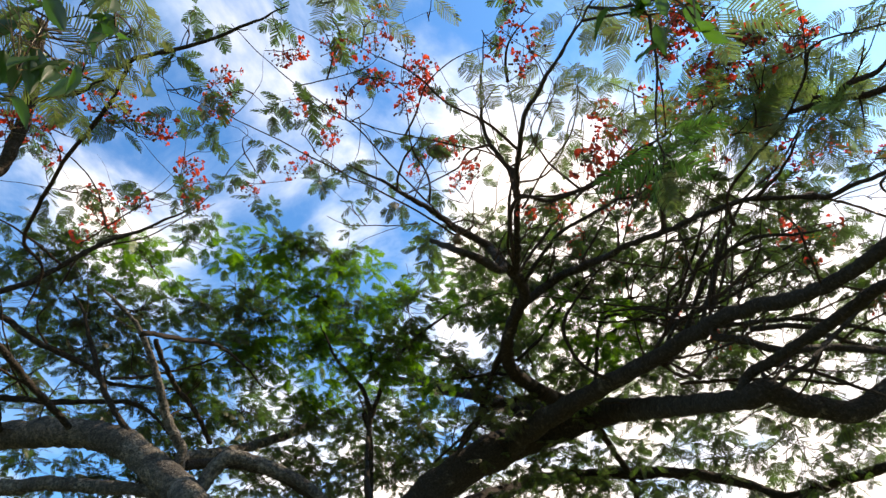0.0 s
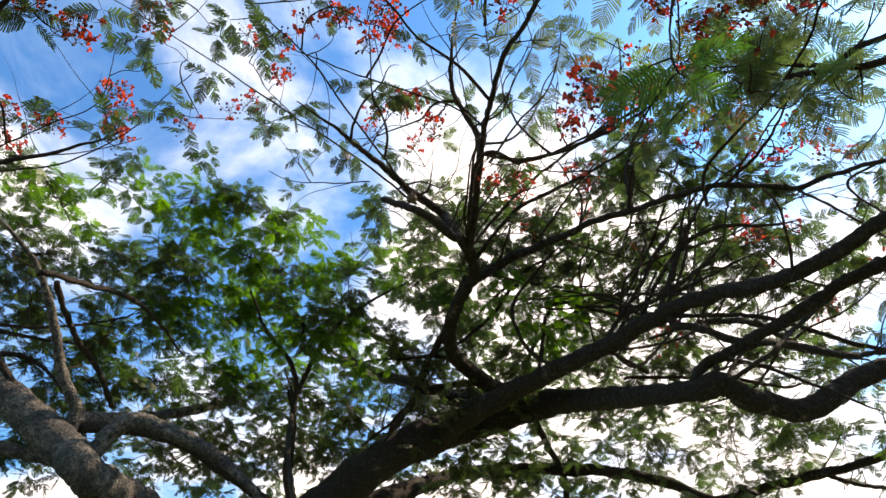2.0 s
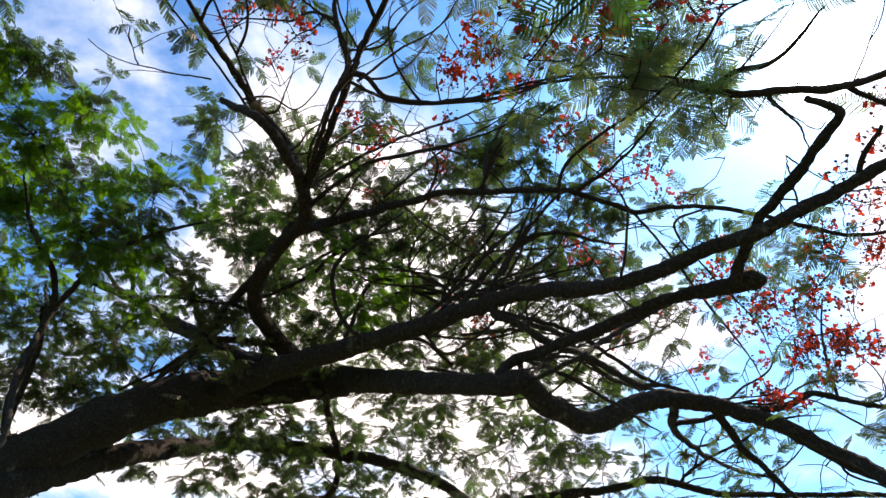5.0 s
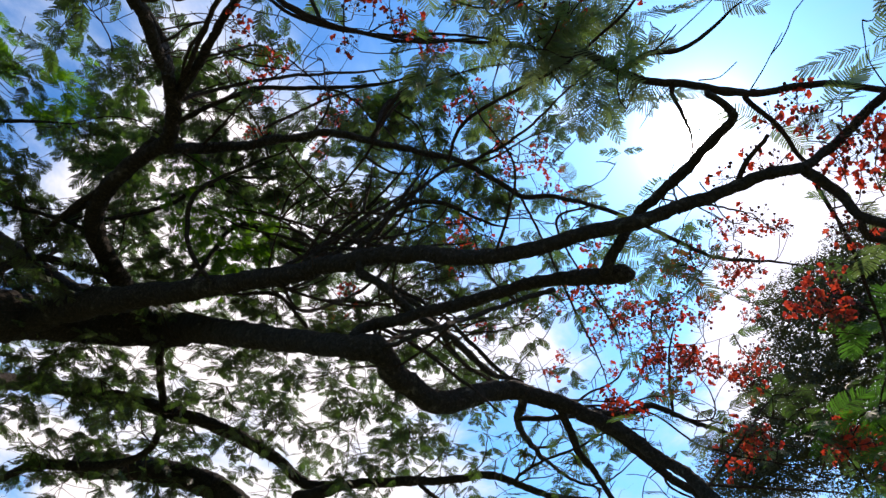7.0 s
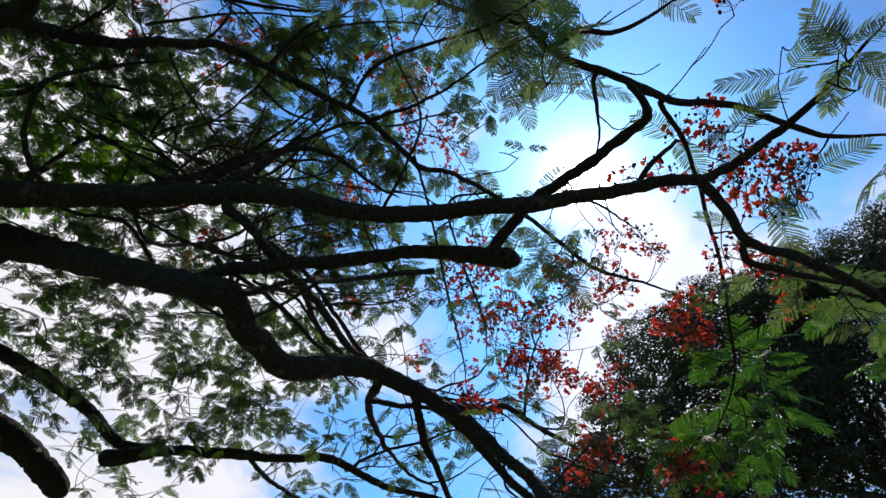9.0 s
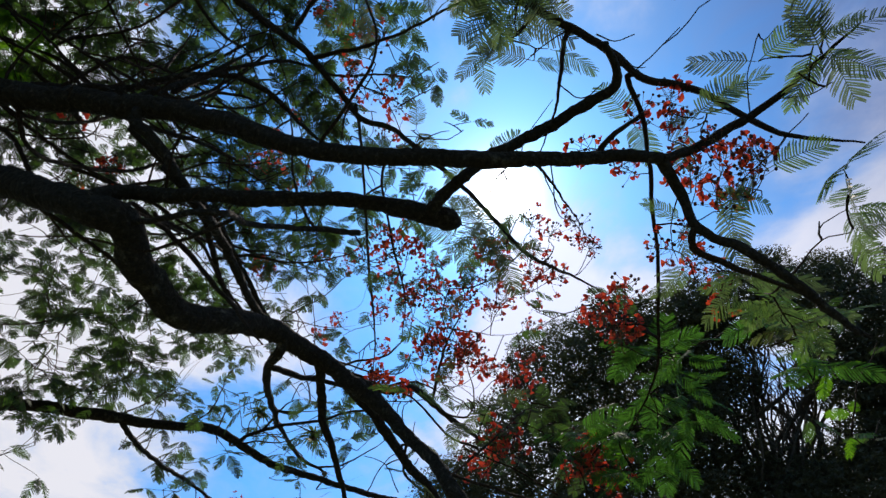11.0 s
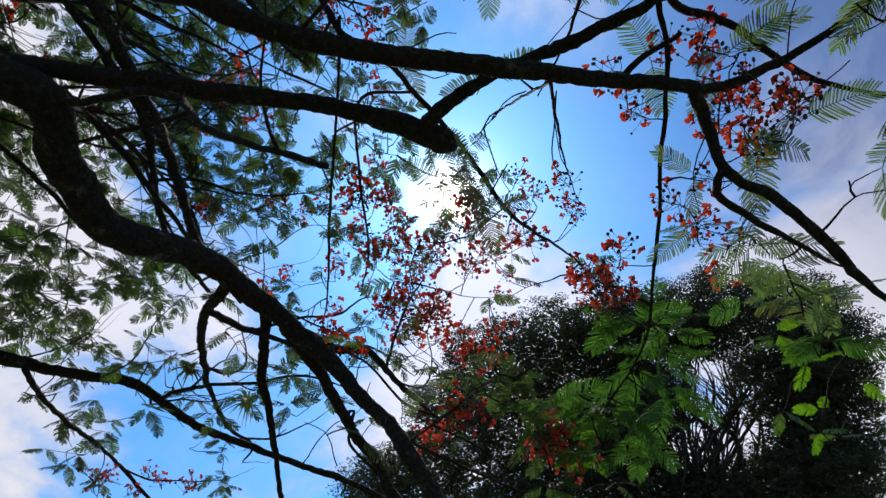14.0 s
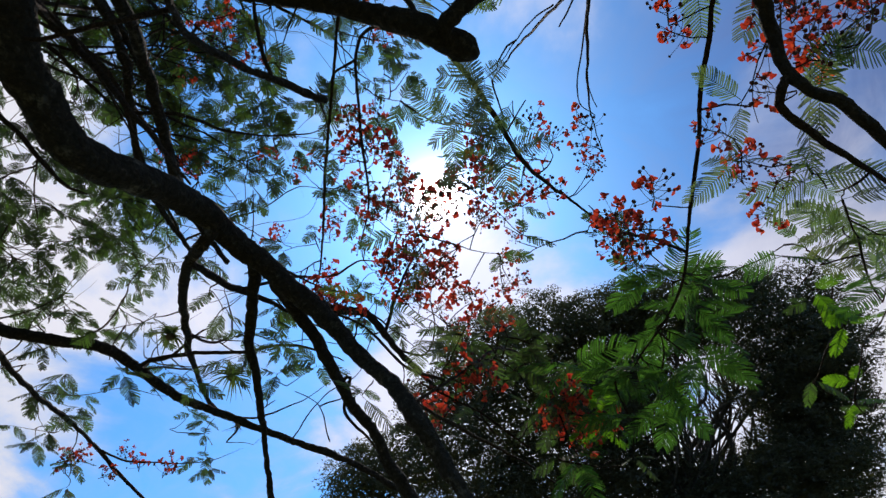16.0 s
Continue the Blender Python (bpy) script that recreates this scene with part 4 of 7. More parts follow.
# ---- the flame tree: leaves ----
def leaf_template(seed, pairs=19, half_width=0.0165, ribs=True, droop=0.0):
    """A feathery compound leaf along +x, one unit long: a stalk and two rows of narrow leaflets."""
    r = random.Random(seed)
    sag, fold = r.uniform(0.12, 0.4) + droop * 0.5, r.uniform(-0.25, 0.25)
    verts, faces = [], []

    def spine(u):
        return np.array((u * (1 - 0.12 * sag), fold * 0.25 * u * u, -sag * u * u * 0.55))

    for i in range(5):
        c, w = spine(i / 4), 0.009 * (1 - 0.6 * i / 4)
        verts += [c + (0, -w, 0), c + (0, w, 0), c + (0, 0, -w)]
    for i in range(4):
        a, b = 3 * i, 3 * i + 3
        faces += [(a, a + 1, b + 1, b), (a + 1, a + 2, b + 2, b + 1), (a + 2, a, b, b + 2)]
    lift = r.uniform(-0.35, 0.25) - droop
    for pair in range(pairs):
        u = 0.14 + 0.86 * pair / (pairs - 1)
        long = 0.31 * (0.55 + 0.45 * math.sin(math.pi * min(1, u ** 0.9))) * (1 if u < 0.9 else 1 - 1.5 * (u - 0.9))
        for s in (-1, 1):
            if r.random() < 0.03:
                continue
            ln = long * r.uniform(0.9, 1.06)
            ang = radians(r.uniform(66, 74) - 50 * max(0, u - 0.5))
            d = np.array((math.cos(ang), s * math.sin(ang), lift + r.uniform(-0.12, 0.12)))
            d /= np.linalg.norm(d)
            w = half_width * r.uniform(0.85, 1.1)
            across = np.array((abs(d[1]), -s * d[0], r.uniform(-0.5, 0.3)))
            across /= np.linalg.norm(across)
            c0 = spine(u)
            k = len(verts)
            rows = ((0.02, 0.8), (0.7, 1.0), (1.0, 0.62)) if ribs else ((0.02, 1.0), (1.0, 0.75))
            for q, half in rows:
                c = c0 + d * ln * q + np.array((0.22 * ln * q * q, 0, -0.10 * ln * q * q - 0.03 * q * q))
                verts += [c - across * w * half, c + across * w * half]
            faces += [(k + 2 * i, k + 2 * i + 1, k + 2 * i + 3, k + 2 * i + 2) for i in range(len(rows) - 1)]
            if ribs:
                k = len(verts)
                for q in (0.0, 0.92):
                    c = c0 + d * ln * q + np.array((0.22 * ln * q * q, 0, -0.10 * ln * q * q - 0.03 * q * q - 0.006))
                    verts += [c - across * 0.0045, c + across * 0.0045]
                faces.append((k, k + 1, k + 3, k + 2))
    return np.array(verts), faces


# seven leaves for close by, and seven with fewer, broader leaflets for far off
TEMPLATES = [leaf_template(s) for s in range(7)] + [leaf_template(s + 20, 15, 0.026, False, 0.08) for s in range(7)]
LEAF_MESH = [mesh_of("leaf", v, f, LEAF_ONE) for v, f in TEMPLATES[:7]]
SUNLIT_MESH = [mesh_of("leaf", v, f, LEAF_SUNLIT_NEAR) for v, f in TEMPLATES[:7]]
# boughs where sunlight is put into a brighter leaf colour: centre and reach
SUNLIT_BOUGHS = [((-3.52, 7.68, 8.86), 0.75), ((-2.55, 8.61, 8.75), 0.85), ((-1.32, 9.00, 9.42), 0.85), ((-0.05, 9.46, 9.42), 0.75), ((-2.37, 10.45, 8.45), 1.1), ((-1.15, 10.42, 8.03), 1.0), ((-3.08, 9.40, 7.86), 0.66), ((2.04, 8.42, 7.87), 0.7), ((3.04, 9.31, 7.84), 0.55), ((-3.99, 7.77, 8.38), 0.65), ((-0.29, 10.08, 7.64), 0.70), ((-4.72, 7.66, 8.66), 0.65), ((-5.02, 7.01, 8.14), 0.6)]
SUNLIT_BOUGHS += [((1.34, 2.22, 4.51), 0.50), ((6.81, 2.27, 4.72), 0.55), ((7.21, 2.60, 4.56), 0.35), ((5.98, 1.12, 4.27), 0.30), ((7.18, 4.49, 6.33), 0.50), ((2.80, 8.39, 7.65), 0.70)]
LEAVES = []       # (template, matrix 3x3, place, sunlit)
twigs = Heap()
rs = random.Random(11)


def frame_of(way, roll):
    x = np.array(way) / np.linalg.norm(way)
    up = np.array((0.0, 0.0, 1.0)) + np.array((rs.gauss(0, roll), rs.gauss(0, roll), 0))
    y = np.cross(up, x)
    y /= np.linalg.norm(y) + 1e-9
    return np.stack([x, y, np.cross(x, y)], axis=1)


def shoot(a, b, r0, r1, bow=0.11):
    """A thin bent twig from a to b; returns points along it."""
    a, b = np.array(a, float), np.array(b, float)
    ln = np.linalg.norm(b - a)
    n = max(4, int(ln / 0.13))
    mid = np.array([rs.gauss(0, bow), rs.gauss(0, bow), rs.gauss(0, bow * 0.7) - bow * 0.4]) * ln
    line = []
    for i in range(n + 1):
        u = i / n
        p = a + (b - a) * u + mid * 4 * u * (1 - u) * 0.5
        if 0 < i < n:
            p = p + np.array(noise.noise_vector(Vector(p) * 4.1)) * 0.035
        line.append((*p, r0 + (r1 - r0) * u))
    line = np.array(line)
    v, f = tube(line, 5 if r0 > 0.008 else 4)
    twigs.add(v, f)
    return line[:, :3]


SPRAYS = []


def sprays(rows):
    SPRAYS.extend((*row, False) for row in rows)


# sprays whose leaves take the sunlit colour
def sunlit_sprays(rows):
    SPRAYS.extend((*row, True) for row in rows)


def grow_sprays():
    """Twigs reach from the wood to each spray, and leaves spread at their tips."""
    grid = np.array(WOOD)
    todo = [(np.min(np.linalg.norm(grid - np.array(s[:3]), axis=1)), s) for s in SPRAYS]
    for _, (x, y, z, r, n, sunlit) in sorted(todo, key=lambda d: d[0]):
        c = np.array((x, y, z))
        gap = np.linalg.norm(grid - c, axis=1)
        i = int(np.argmin(gap))
        line = shoot(grid[i], c, min(0.020, 0.007 + 0.007 * gap[i]), 0.005) if gap[i] > 0.12 else np.array([c])
        more = [line]
        n = round(n * 1.45) if n > 12 else n
        tips = max(1, round(n / 3.6))
        left = n
        for k in range(tips):
            off = np.array((rs.gauss(0, 0.55), rs.gauss(0, 0.55), rs.gauss(0, 0.36))) * r
            tip = c + off
            start = line[rs.randrange(len(line) // 2, len(line))] if len(line) > 2 else c
            if np.linalg.norm(tip - start) > 0.05:
                more.append(shoot(start, tip, 0.006, 0.0035)[1:])
            m = left if k == tips - 1 else min(left, max(1, round(n / tips)))
            left -= m
            turn = rs.uniform(0, 6.28)
            for j in range(m):
                a = turn + j * 2.4 + rs.gauss(0, 0.3)
                way = np.array((math.cos(a), math.sin(a), rs.uniform(-0.75, 0.25))) + off / max(r, 0.1) * 0.5
                far = math.dist(tip, (1.6, 2.2, 1.7)) > 6.6
                size = rs.uniform(0.21, 0.34) if far else rs.uniform(0.30, 0.46)
                LEAVES.append((rs.randrange(7) + 7 * far, frame_of(way, 0.35) * size, tip + way * 0.01, sunlit))
        grid = np.vstack([grid] + more)
    return grid


sprays([(-3.57, 2.34, 6.45, 0.37, 11), (-2.97, 2.30, 6.46, 0.35, 8), (-3.12, 2.84, 7.55, 0.42, 8), (-2.67, 2.91, 7.54, 0.41, 6), (-2.16, 3.16, 7.94, 0.42, 5), (-1.38, 3.09, 8.00, 0.41, 8), (-0.79, 2.86, 7.50, 0.38, 7), (-0.15, 3.01, 7.82, 0.39, 2), (0.43, 3.18, 7.97, 0.41, 2), (1.00, 3.05, 8.08, 0.41, 5), (1.47, 3.02, 7.97, 0.41, 7), (1.98, 2.69, 7.20, 0.37, 8), (2.35, 2.79, 7.10, 0.38, 8), (2.75, 2.70, 6.88, 0.37, 10), (3.14, 2.51, 6.50, 0.36, 6), (3.33, 2.31, 6.08, 0.34, 3), (-3.36, 2.66, 6.06, 0.35, 5), (-3.07, 2.71, 6.01, 0.34, 6), (-3.25, 3.52, 7.57, 0.44, 6)])
sprays([(-2.75, 3.55, 7.42, 0.42, 5), (-2.47, 3.99, 8.06, 0.45, 8), (-1.59, 3.87, 7.76, 0.42, 7), (-0.93, 4.03, 8.51, 0.46, 6), (-0.32, 4.26, 8.58, 0.47, 6), (0.42, 3.81, 7.75, 0.41, 5), (0.90, 3.59, 7.80, 0.41, 3), (1.50, 3.81, 7.69, 0.42, 9), (1.93, 3.32, 7.11, 0.38, 7), (2.38, 2.97, 6.42, 0.35, 6), (2.64, 2.82, 6.19, 0.34, 7), (3.26, 2.86, 6.41, 0.37, 8), (3.58, 2.78, 6.14, 0.37, 5), (-4.52, 3.88, 7.07, 0.46, 6), (-4.25, 4.13, 7.28, 0.47, 6), (-3.31, 4.00, 7.15, 0.43, 6), (-3.14, 4.49, 7.93, 0.48, 7), (-2.63, 4.79, 8.25, 0.49, 7), (-1.79, 4.53, 7.90, 0.45, 8)])
sprays([(-1.09, 4.62, 8.19, 0.46, 8), (-0.22, 5.01, 8.43, 0.48, 9), (0.56, 5.15, 8.44, 0.49, 7), (1.19, 4.75, 7.93, 0.46, 6), (1.72, 4.47, 7.83, 0.45, 8), (1.98, 3.61, 6.64, 0.37, 7), (2.40, 3.38, 6.41, 0.36, 9), (3.43, 4.16, 7.19, 0.44, 8), (3.13, 3.23, 6.03, 0.36, 5), (3.46, 2.95, 5.71, 0.35, 4), (-4.65, 4.55, 6.92, 0.48, 11), (-4.42, 4.78, 7.13, 0.49, 7), (-4.02, 5.40, 7.51, 0.51, 8), (-3.66, 5.85, 8.17, 0.54, 9), (-2.51, 5.49, 8.07, 0.50, 10), (-1.83, 5.59, 8.25, 0.51, 10), (-1.47, 6.45, 8.77, 0.56, 12), (-0.36, 5.27, 7.89, 0.47, 9), (0.37, 6.02, 8.24, 0.51, 10)])
sprays([(1.24, 5.59, 8.03, 0.49, 9), (2.02, 5.53, 8.02, 0.50, 7), (2.93, 5.82, 8.23, 0.53, 14), (3.33, 5.23, 7.76, 0.50, 15), (4.41, 5.61, 7.95, 0.54, 15), (4.57, 5.23, 7.66, 0.52, 11), (5.23, 4.98, 7.25, 0.52, 11), (-6.29, 6.85, 7.99, 0.64, 52), (-5.58, 6.86, 8.01, 0.62, 48), (-5.17, 7.58, 8.72, 0.66, 55), (-4.13, 7.09, 8.63, 0.61, 31), (-3.32, 7.96, 9.06, 0.65, 53), (-2.59, 7.94, 9.24, 0.64, 60), (-1.86, 8.69, 9.57, 0.68, 48), (-0.25, 7.30, 8.77, 0.58, 21), (0.68, 7.68, 8.96, 0.61, 31), (1.40, 7.72, 8.82, 0.61, 31), (2.58, 8.22, 9.28, 0.66, 20), (3.20, 7.89, 8.87, 0.64, 19)])
sprays([(4.09, 7.26, 8.45, 0.61, 22), (5.07, 6.94, 8.37, 0.62, 22), (5.93, 7.43, 8.58, 0.67, 26), (6.35, 6.42, 7.90, 0.63, 23), (-6.70, 7.79, 7.92, 0.69, 71), (-6.16, 8.35, 8.04, 0.70, 87), (-5.35, 8.51, 8.21, 0.68, 85), (-4.73, 9.20, 8.80, 0.72, 62), (-3.69, 9.01, 8.82, 0.69, 86), (-2.38, 8.82, 8.76, 0.66, 92), (-2.07, 10.33, 9.47, 0.75, 118), (-0.68, 9.10, 8.93, 0.67, 93), (0.64, 10.04, 9.52, 0.73, 96), (1.50, 9.68, 8.96, 0.70, 88), (3.07, 10.04, 9.29, 0.74, 35), (3.77, 9.30, 8.85, 0.70, 32), (4.79, 9.48, 9.07, 0.74, 28), (5.75, 8.48, 8.60, 0.71, 25), (5.87, 7.74, 7.92, 0.66, 28)])
sprays([(7.07, 8.09, 7.70, 0.70, 25), (-7.52, 9.23, 7.61, 0.76, 69), (-5.99, 8.58, 7.44, 0.68, 56), (-5.63, 9.83, 8.01, 0.74, 83), (-4.85, 10.38, 8.27, 0.75, 103), (-3.60, 9.51, 7.97, 0.68, 98), (-2.56, 10.36, 8.69, 0.73, 128), (-1.38, 9.70, 8.09, 0.67, 108), (-0.63, 10.45, 8.53, 0.71, 107), (0.51, 10.48, 8.14, 0.70, 89), (2.05, 10.82, 8.97, 0.75, 68), (2.55, 9.89, 7.90, 0.68, 30), (3.92, 10.53, 8.34, 0.75, 28), (4.79, 9.42, 7.95, 0.70, 19), (5.88, 9.64, 8.18, 0.74, 28), (6.09, 8.67, 7.39, 0.69, 24), (6.81, 8.20, 7.19, 0.69, 24), (-8.07, 10.49, 7.34, 0.82, 61), (-7.33, 11.48, 7.48, 0.84, 86)])
sprays([(-5.91, 10.44, 7.28, 0.76, 86), (-5.56, 12.01, 7.94, 0.84, 147), (-4.45, 12.25, 8.25, 0.83, 146), (-2.57, 11.14, 7.81, 0.74, 116), (-1.68, 12.25, 8.14, 0.80, 134), (-0.51, 11.94, 7.80, 0.77, 106), (0.92, 12.72, 8.07, 0.81, 120), (1.85, 12.31, 8.33, 0.81, 59), (2.69, 11.42, 7.67, 0.75, 22), (3.52, 10.14, 6.83, 0.68, 18), (4.62, 9.68, 6.97, 0.68, 18), (5.27, 9.30, 6.67, 0.67, 17), (5.66, 9.05, 6.29, 0.66, 22), (7.01, 9.75, 6.57, 0.74, 28), (-8.49, 11.83, 6.88, 0.88, 70), (-7.14, 12.04, 6.69, 0.85, 86), (-6.35, 12.52, 6.71, 0.85, 87), (-5.64, 12.57, 7.29, 0.85, 130), (-4.28, 13.55, 7.36, 0.87, 137)])
sprays([(-3.14, 12.77, 7.19, 0.81, 119), (-2.07, 13.99, 7.80, 0.88, 139), (-0.89, 13.84, 7.77, 0.86, 135), (0.61, 14.41, 7.93, 0.90, 121), (2.04, 12.68, 7.25, 0.80, 77), (2.57, 11.00, 6.30, 0.70, 25), (3.81, 11.50, 6.46, 0.74, 28), (4.12, 10.11, 5.89, 0.67, 23), (4.92, 9.79, 6.04, 0.67, 23), (6.21, 9.92, 5.94, 0.71, 26), (6.36, 8.98, 5.60, 0.67, 23), (3.14, 3.81, 7.23, 0.34, 3), (3.48, 3.29, 7.48, 0.36, 2), (3.77, 2.78, 7.25, 0.35, 2), (4.04, 2.45, 7.18, 0.35, 2), (4.18, 4.38, 8.07, 0.41, 4), (4.03, 3.75, 7.58, 0.38, 2), (3.74, 3.03, 6.28, 0.30, 2), (4.39, 4.54, 7.78, 0.41, 2)])
sprays([(4.80, 4.01, 7.67, 0.41, 2), (4.52, 2.09, 5.82, 0.31, 2), (4.54, 1.76, 5.57, 0.30, 2), (4.54, 1.43, 5.15, 0.28, 2), (4.69, 4.90, 6.99, 0.39, 2), (4.86, 4.27, 7.06, 0.39, 2), (4.27, 3.25, 5.75, 0.30, 2), (4.83, 1.84, 5.08, 0.29, 2), (4.91, 1.52, 5.12, 0.30, 2), (5.57, 5.54, 7.01, 0.43, 2), (5.93, 4.70, 7.06, 0.43, 3), (6.15, 3.98, 6.82, 0.42, 2), (6.37, 3.64, 6.92, 0.43, 2), (6.34, 3.11, 6.37, 0.40, 2), (6.04, 5.70, 6.52, 0.44, 2), (6.02, 4.98, 6.35, 0.41, 2), (6.29, 4.30, 6.03, 0.40, 2), (6.45, 3.78, 6.19, 0.41, 2), (7.31, 3.32, 6.13, 0.44, 2)])
sprays([(6.78, 6.52, 6.53, 0.49, 4), (7.24, 5.67, 6.47, 0.48, 2), (6.43, 4.39, 5.62, 0.40, 2), (6.60, 4.05, 5.56, 0.40, 2), (6.87, 6.52, 5.53, 0.46, 2), (7.17, 5.87, 5.53, 0.46, 2), (6.46, 4.83, 4.79, 0.38, 2), (6.55, 4.20, 4.80, 0.38, 2), (6.92, 6.33, 5.02, 0.45, 2), (7.98, 6.06, 5.15, 0.49, 3), (6.62, 4.72, 4.29, 0.38, 2), (6.74, 4.21, 4.40, 0.38, 2), (2.09, 8.67, 9.02, 0.53, 37), (2.48, 8.32, 9.06, 0.52, 36), (2.90, 7.85, 9.67, 0.54, 34), (3.20, 7.14, 9.50, 0.51, 31), (3.41, 6.51, 9.32, 0.49, 24), (3.30, 5.29, 8.10, 0.40, 19), (3.61, 4.93, 8.72, 0.43, 25)])
sprays([(4.16, 4.21, 8.60, 0.43, 10), (3.55, 3.36, 7.26, 0.34, 4), (2.40, 8.37, 7.73, 0.47, 29), (2.86, 8.56, 8.90, 0.53, 37), (3.26, 7.94, 8.79, 0.51, 34), (3.35, 7.16, 8.42, 0.47, 25), (3.71, 6.65, 8.75, 0.47, 26), (3.67, 5.55, 8.03, 0.41, 17), (4.53, 5.43, 8.63, 0.45, 21), (4.37, 4.47, 8.26, 0.42, 8), (5.16, 4.08, 8.86, 0.46, 4), (3.03, 9.29, 7.88, 0.52, 31), (3.27, 8.46, 8.01, 0.49, 28), (3.44, 7.88, 7.74, 0.46, 25), (3.96, 7.62, 8.49, 0.49, 24), (4.24, 7.10, 8.65, 0.49, 24), (4.29, 5.91, 7.68, 0.42, 15), (4.56, 5.28, 7.79, 0.41, 14), (5.09, 4.84, 7.97, 0.43, 5)])
sprays([(5.28, 4.05, 7.69, 0.41, 2), (3.36, 9.69, 7.66, 0.53, 28), (3.70, 8.81, 7.44, 0.49, 24), (4.27, 8.99, 8.35, 0.54, 29), (4.94, 8.49, 8.72, 0.55, 30), (4.93, 7.64, 8.48, 0.51, 26), (5.86, 7.06, 8.56, 0.52, 23), (5.00, 5.62, 7.24, 0.41, 11), (5.43, 4.83, 7.45, 0.42, 6), (6.30, 4.71, 8.00, 0.47, 4), (4.08, 10.28, 7.15, 0.55, 30), (4.03, 9.08, 7.12, 0.50, 25), (4.54, 8.70, 7.34, 0.50, 25), (5.04, 8.22, 7.21, 0.49, 20), (6.00, 7.99, 8.18, 0.54, 19), (6.12, 7.14, 7.66, 0.50, 21), (5.76, 6.03, 7.16, 0.44, 13), (5.79, 5.18, 6.96, 0.42, 6), (6.82, 4.80, 7.42, 0.46, 6)])
sprays([(7.21, 4.16, 7.41, 0.47, 6), (7.11, 3.37, 7.48, 0.46, 2), (5.44, 12.09, 7.91, 0.67, 17), (5.30, 10.63, 7.41, 0.60, 16), (5.94, 10.26, 7.51, 0.60, 17), (6.49, 10.10, 8.39, 0.63, 27), (7.72, 9.70, 8.81, 0.67, 16), (6.59, 7.29, 7.17, 0.50, 7), (6.45, 6.33, 7.05, 0.47, 15), (7.16, 5.77, 7.31, 0.49, 9), (7.44, 5.01, 7.06, 0.48, 4), (6.43, 4.04, 6.23, 0.39, 2), (5.34, 11.37, 6.83, 0.61, 17), (5.87, 11.15, 6.84, 0.62, 18), (6.84, 10.87, 7.53, 0.65, 15), (7.64, 10.48, 7.49, 0.65, 20), (7.56, 8.94, 7.25, 0.59, 10), (6.75, 7.40, 6.30, 0.48, 9), (7.39, 6.79, 6.81, 0.51, 7)])
sprays([(7.37, 5.94, 6.18, 0.47, 6), (7.97, 5.39, 6.47, 0.49, 4), (6.38, 4.03, 5.35, 0.36, 2), (6.20, 12.26, 6.17, 0.66, 16), (6.76, 11.87, 6.45, 0.66, 16), (6.86, 10.45, 6.49, 0.60, 17), (8.12, 10.52, 7.02, 0.66, 24), (8.05, 9.27, 6.41, 0.60, 13), (7.17, 7.27, 5.58, 0.48, 6), (7.97, 7.05, 6.30, 0.52, 8), (8.38, 6.45, 6.03, 0.52, 7), (7.99, 5.55, 5.60, 0.47, 4), (6.75, 4.30, 4.90, 0.37, 2), (6.48, 12.05, 5.66, 0.64, 15), (7.07, 11.33, 5.42, 0.62, 14), (7.67, 11.27, 5.81, 0.65, 16), (8.27, 10.27, 5.87, 0.63, 11), (8.91, 10.04, 6.01, 0.65, 12), (7.13, 7.53, 5.07, 0.47, 4)])
sprays([(7.63, 6.81, 5.11, 0.47, 6), (8.23, 6.28, 5.14, 0.48, 4), (8.22, 5.33, 5.18, 0.47, 2), (5.24, 3.60, 6.18, 0.18, 3), (5.53, 3.89, 5.95, 0.22, 4), (5.70, 3.51, 5.97, 0.20, 3), (5.52, 3.34, 6.11, 0.10, 1), (6.98, 2.66, 6.08, 0.20, 3), (5.57, 1.57, 4.77, 0.20, 3), (5.55, 1.80, 5.08, 0.20, 3), (5.89, 1.40, 4.62, 0.25, 4), (5.87, 1.14, 4.62, 0.20, 3), (6.67, 2.20, 4.90, 0.25, 4), (6.94, 2.48, 4.77, 0.25, 4), (7.08, 2.38, 4.51, 0.20, 3), (7.22, 2.65, 4.56, 0.22, 4), (8.10, 3.02, 5.10, 0.30, 3), (8.23, 2.72, 4.82, 0.30, 3)])
sprays([(8.43, 3.08, 4.70, 0.30, 4), (8.46, 3.63, 5.29, 0.30, 4), (8.25, 3.85, 5.62, 0.30, 5), (8.48, 4.14, 5.20, 0.30, 6), (8.47, 3.52, 4.38, 0.30, 4), (8.29, 2.82, 4.22, 0.30, 3), (6.03, 1.35, 4.19, 0.20, 3), (5.03, 1.16, 4.87, 0.22, 4), (4.43, 1.71, 5.60, 0.15, 2), (6.23, 6.33, 7.58, 0.30, 6), (6.79, 6.25, 7.20, 0.30, 6), (5.92, 4.82, 7.47, 0.30, 6), (6.01, 5.58, 7.66, 0.30, 5), (6.64, 6.57, 7.28, 0.25, 4), (6.87, 9.04, 7.23, 0.60, 18), (6.95, 8.97, 6.36, 0.60, 18), (7.46, 8.71, 7.04, 0.60, 16), (7.96, 8.31, 6.92, 0.50, 10), (7.68, 9.05, 6.42, 0.50, 10)])
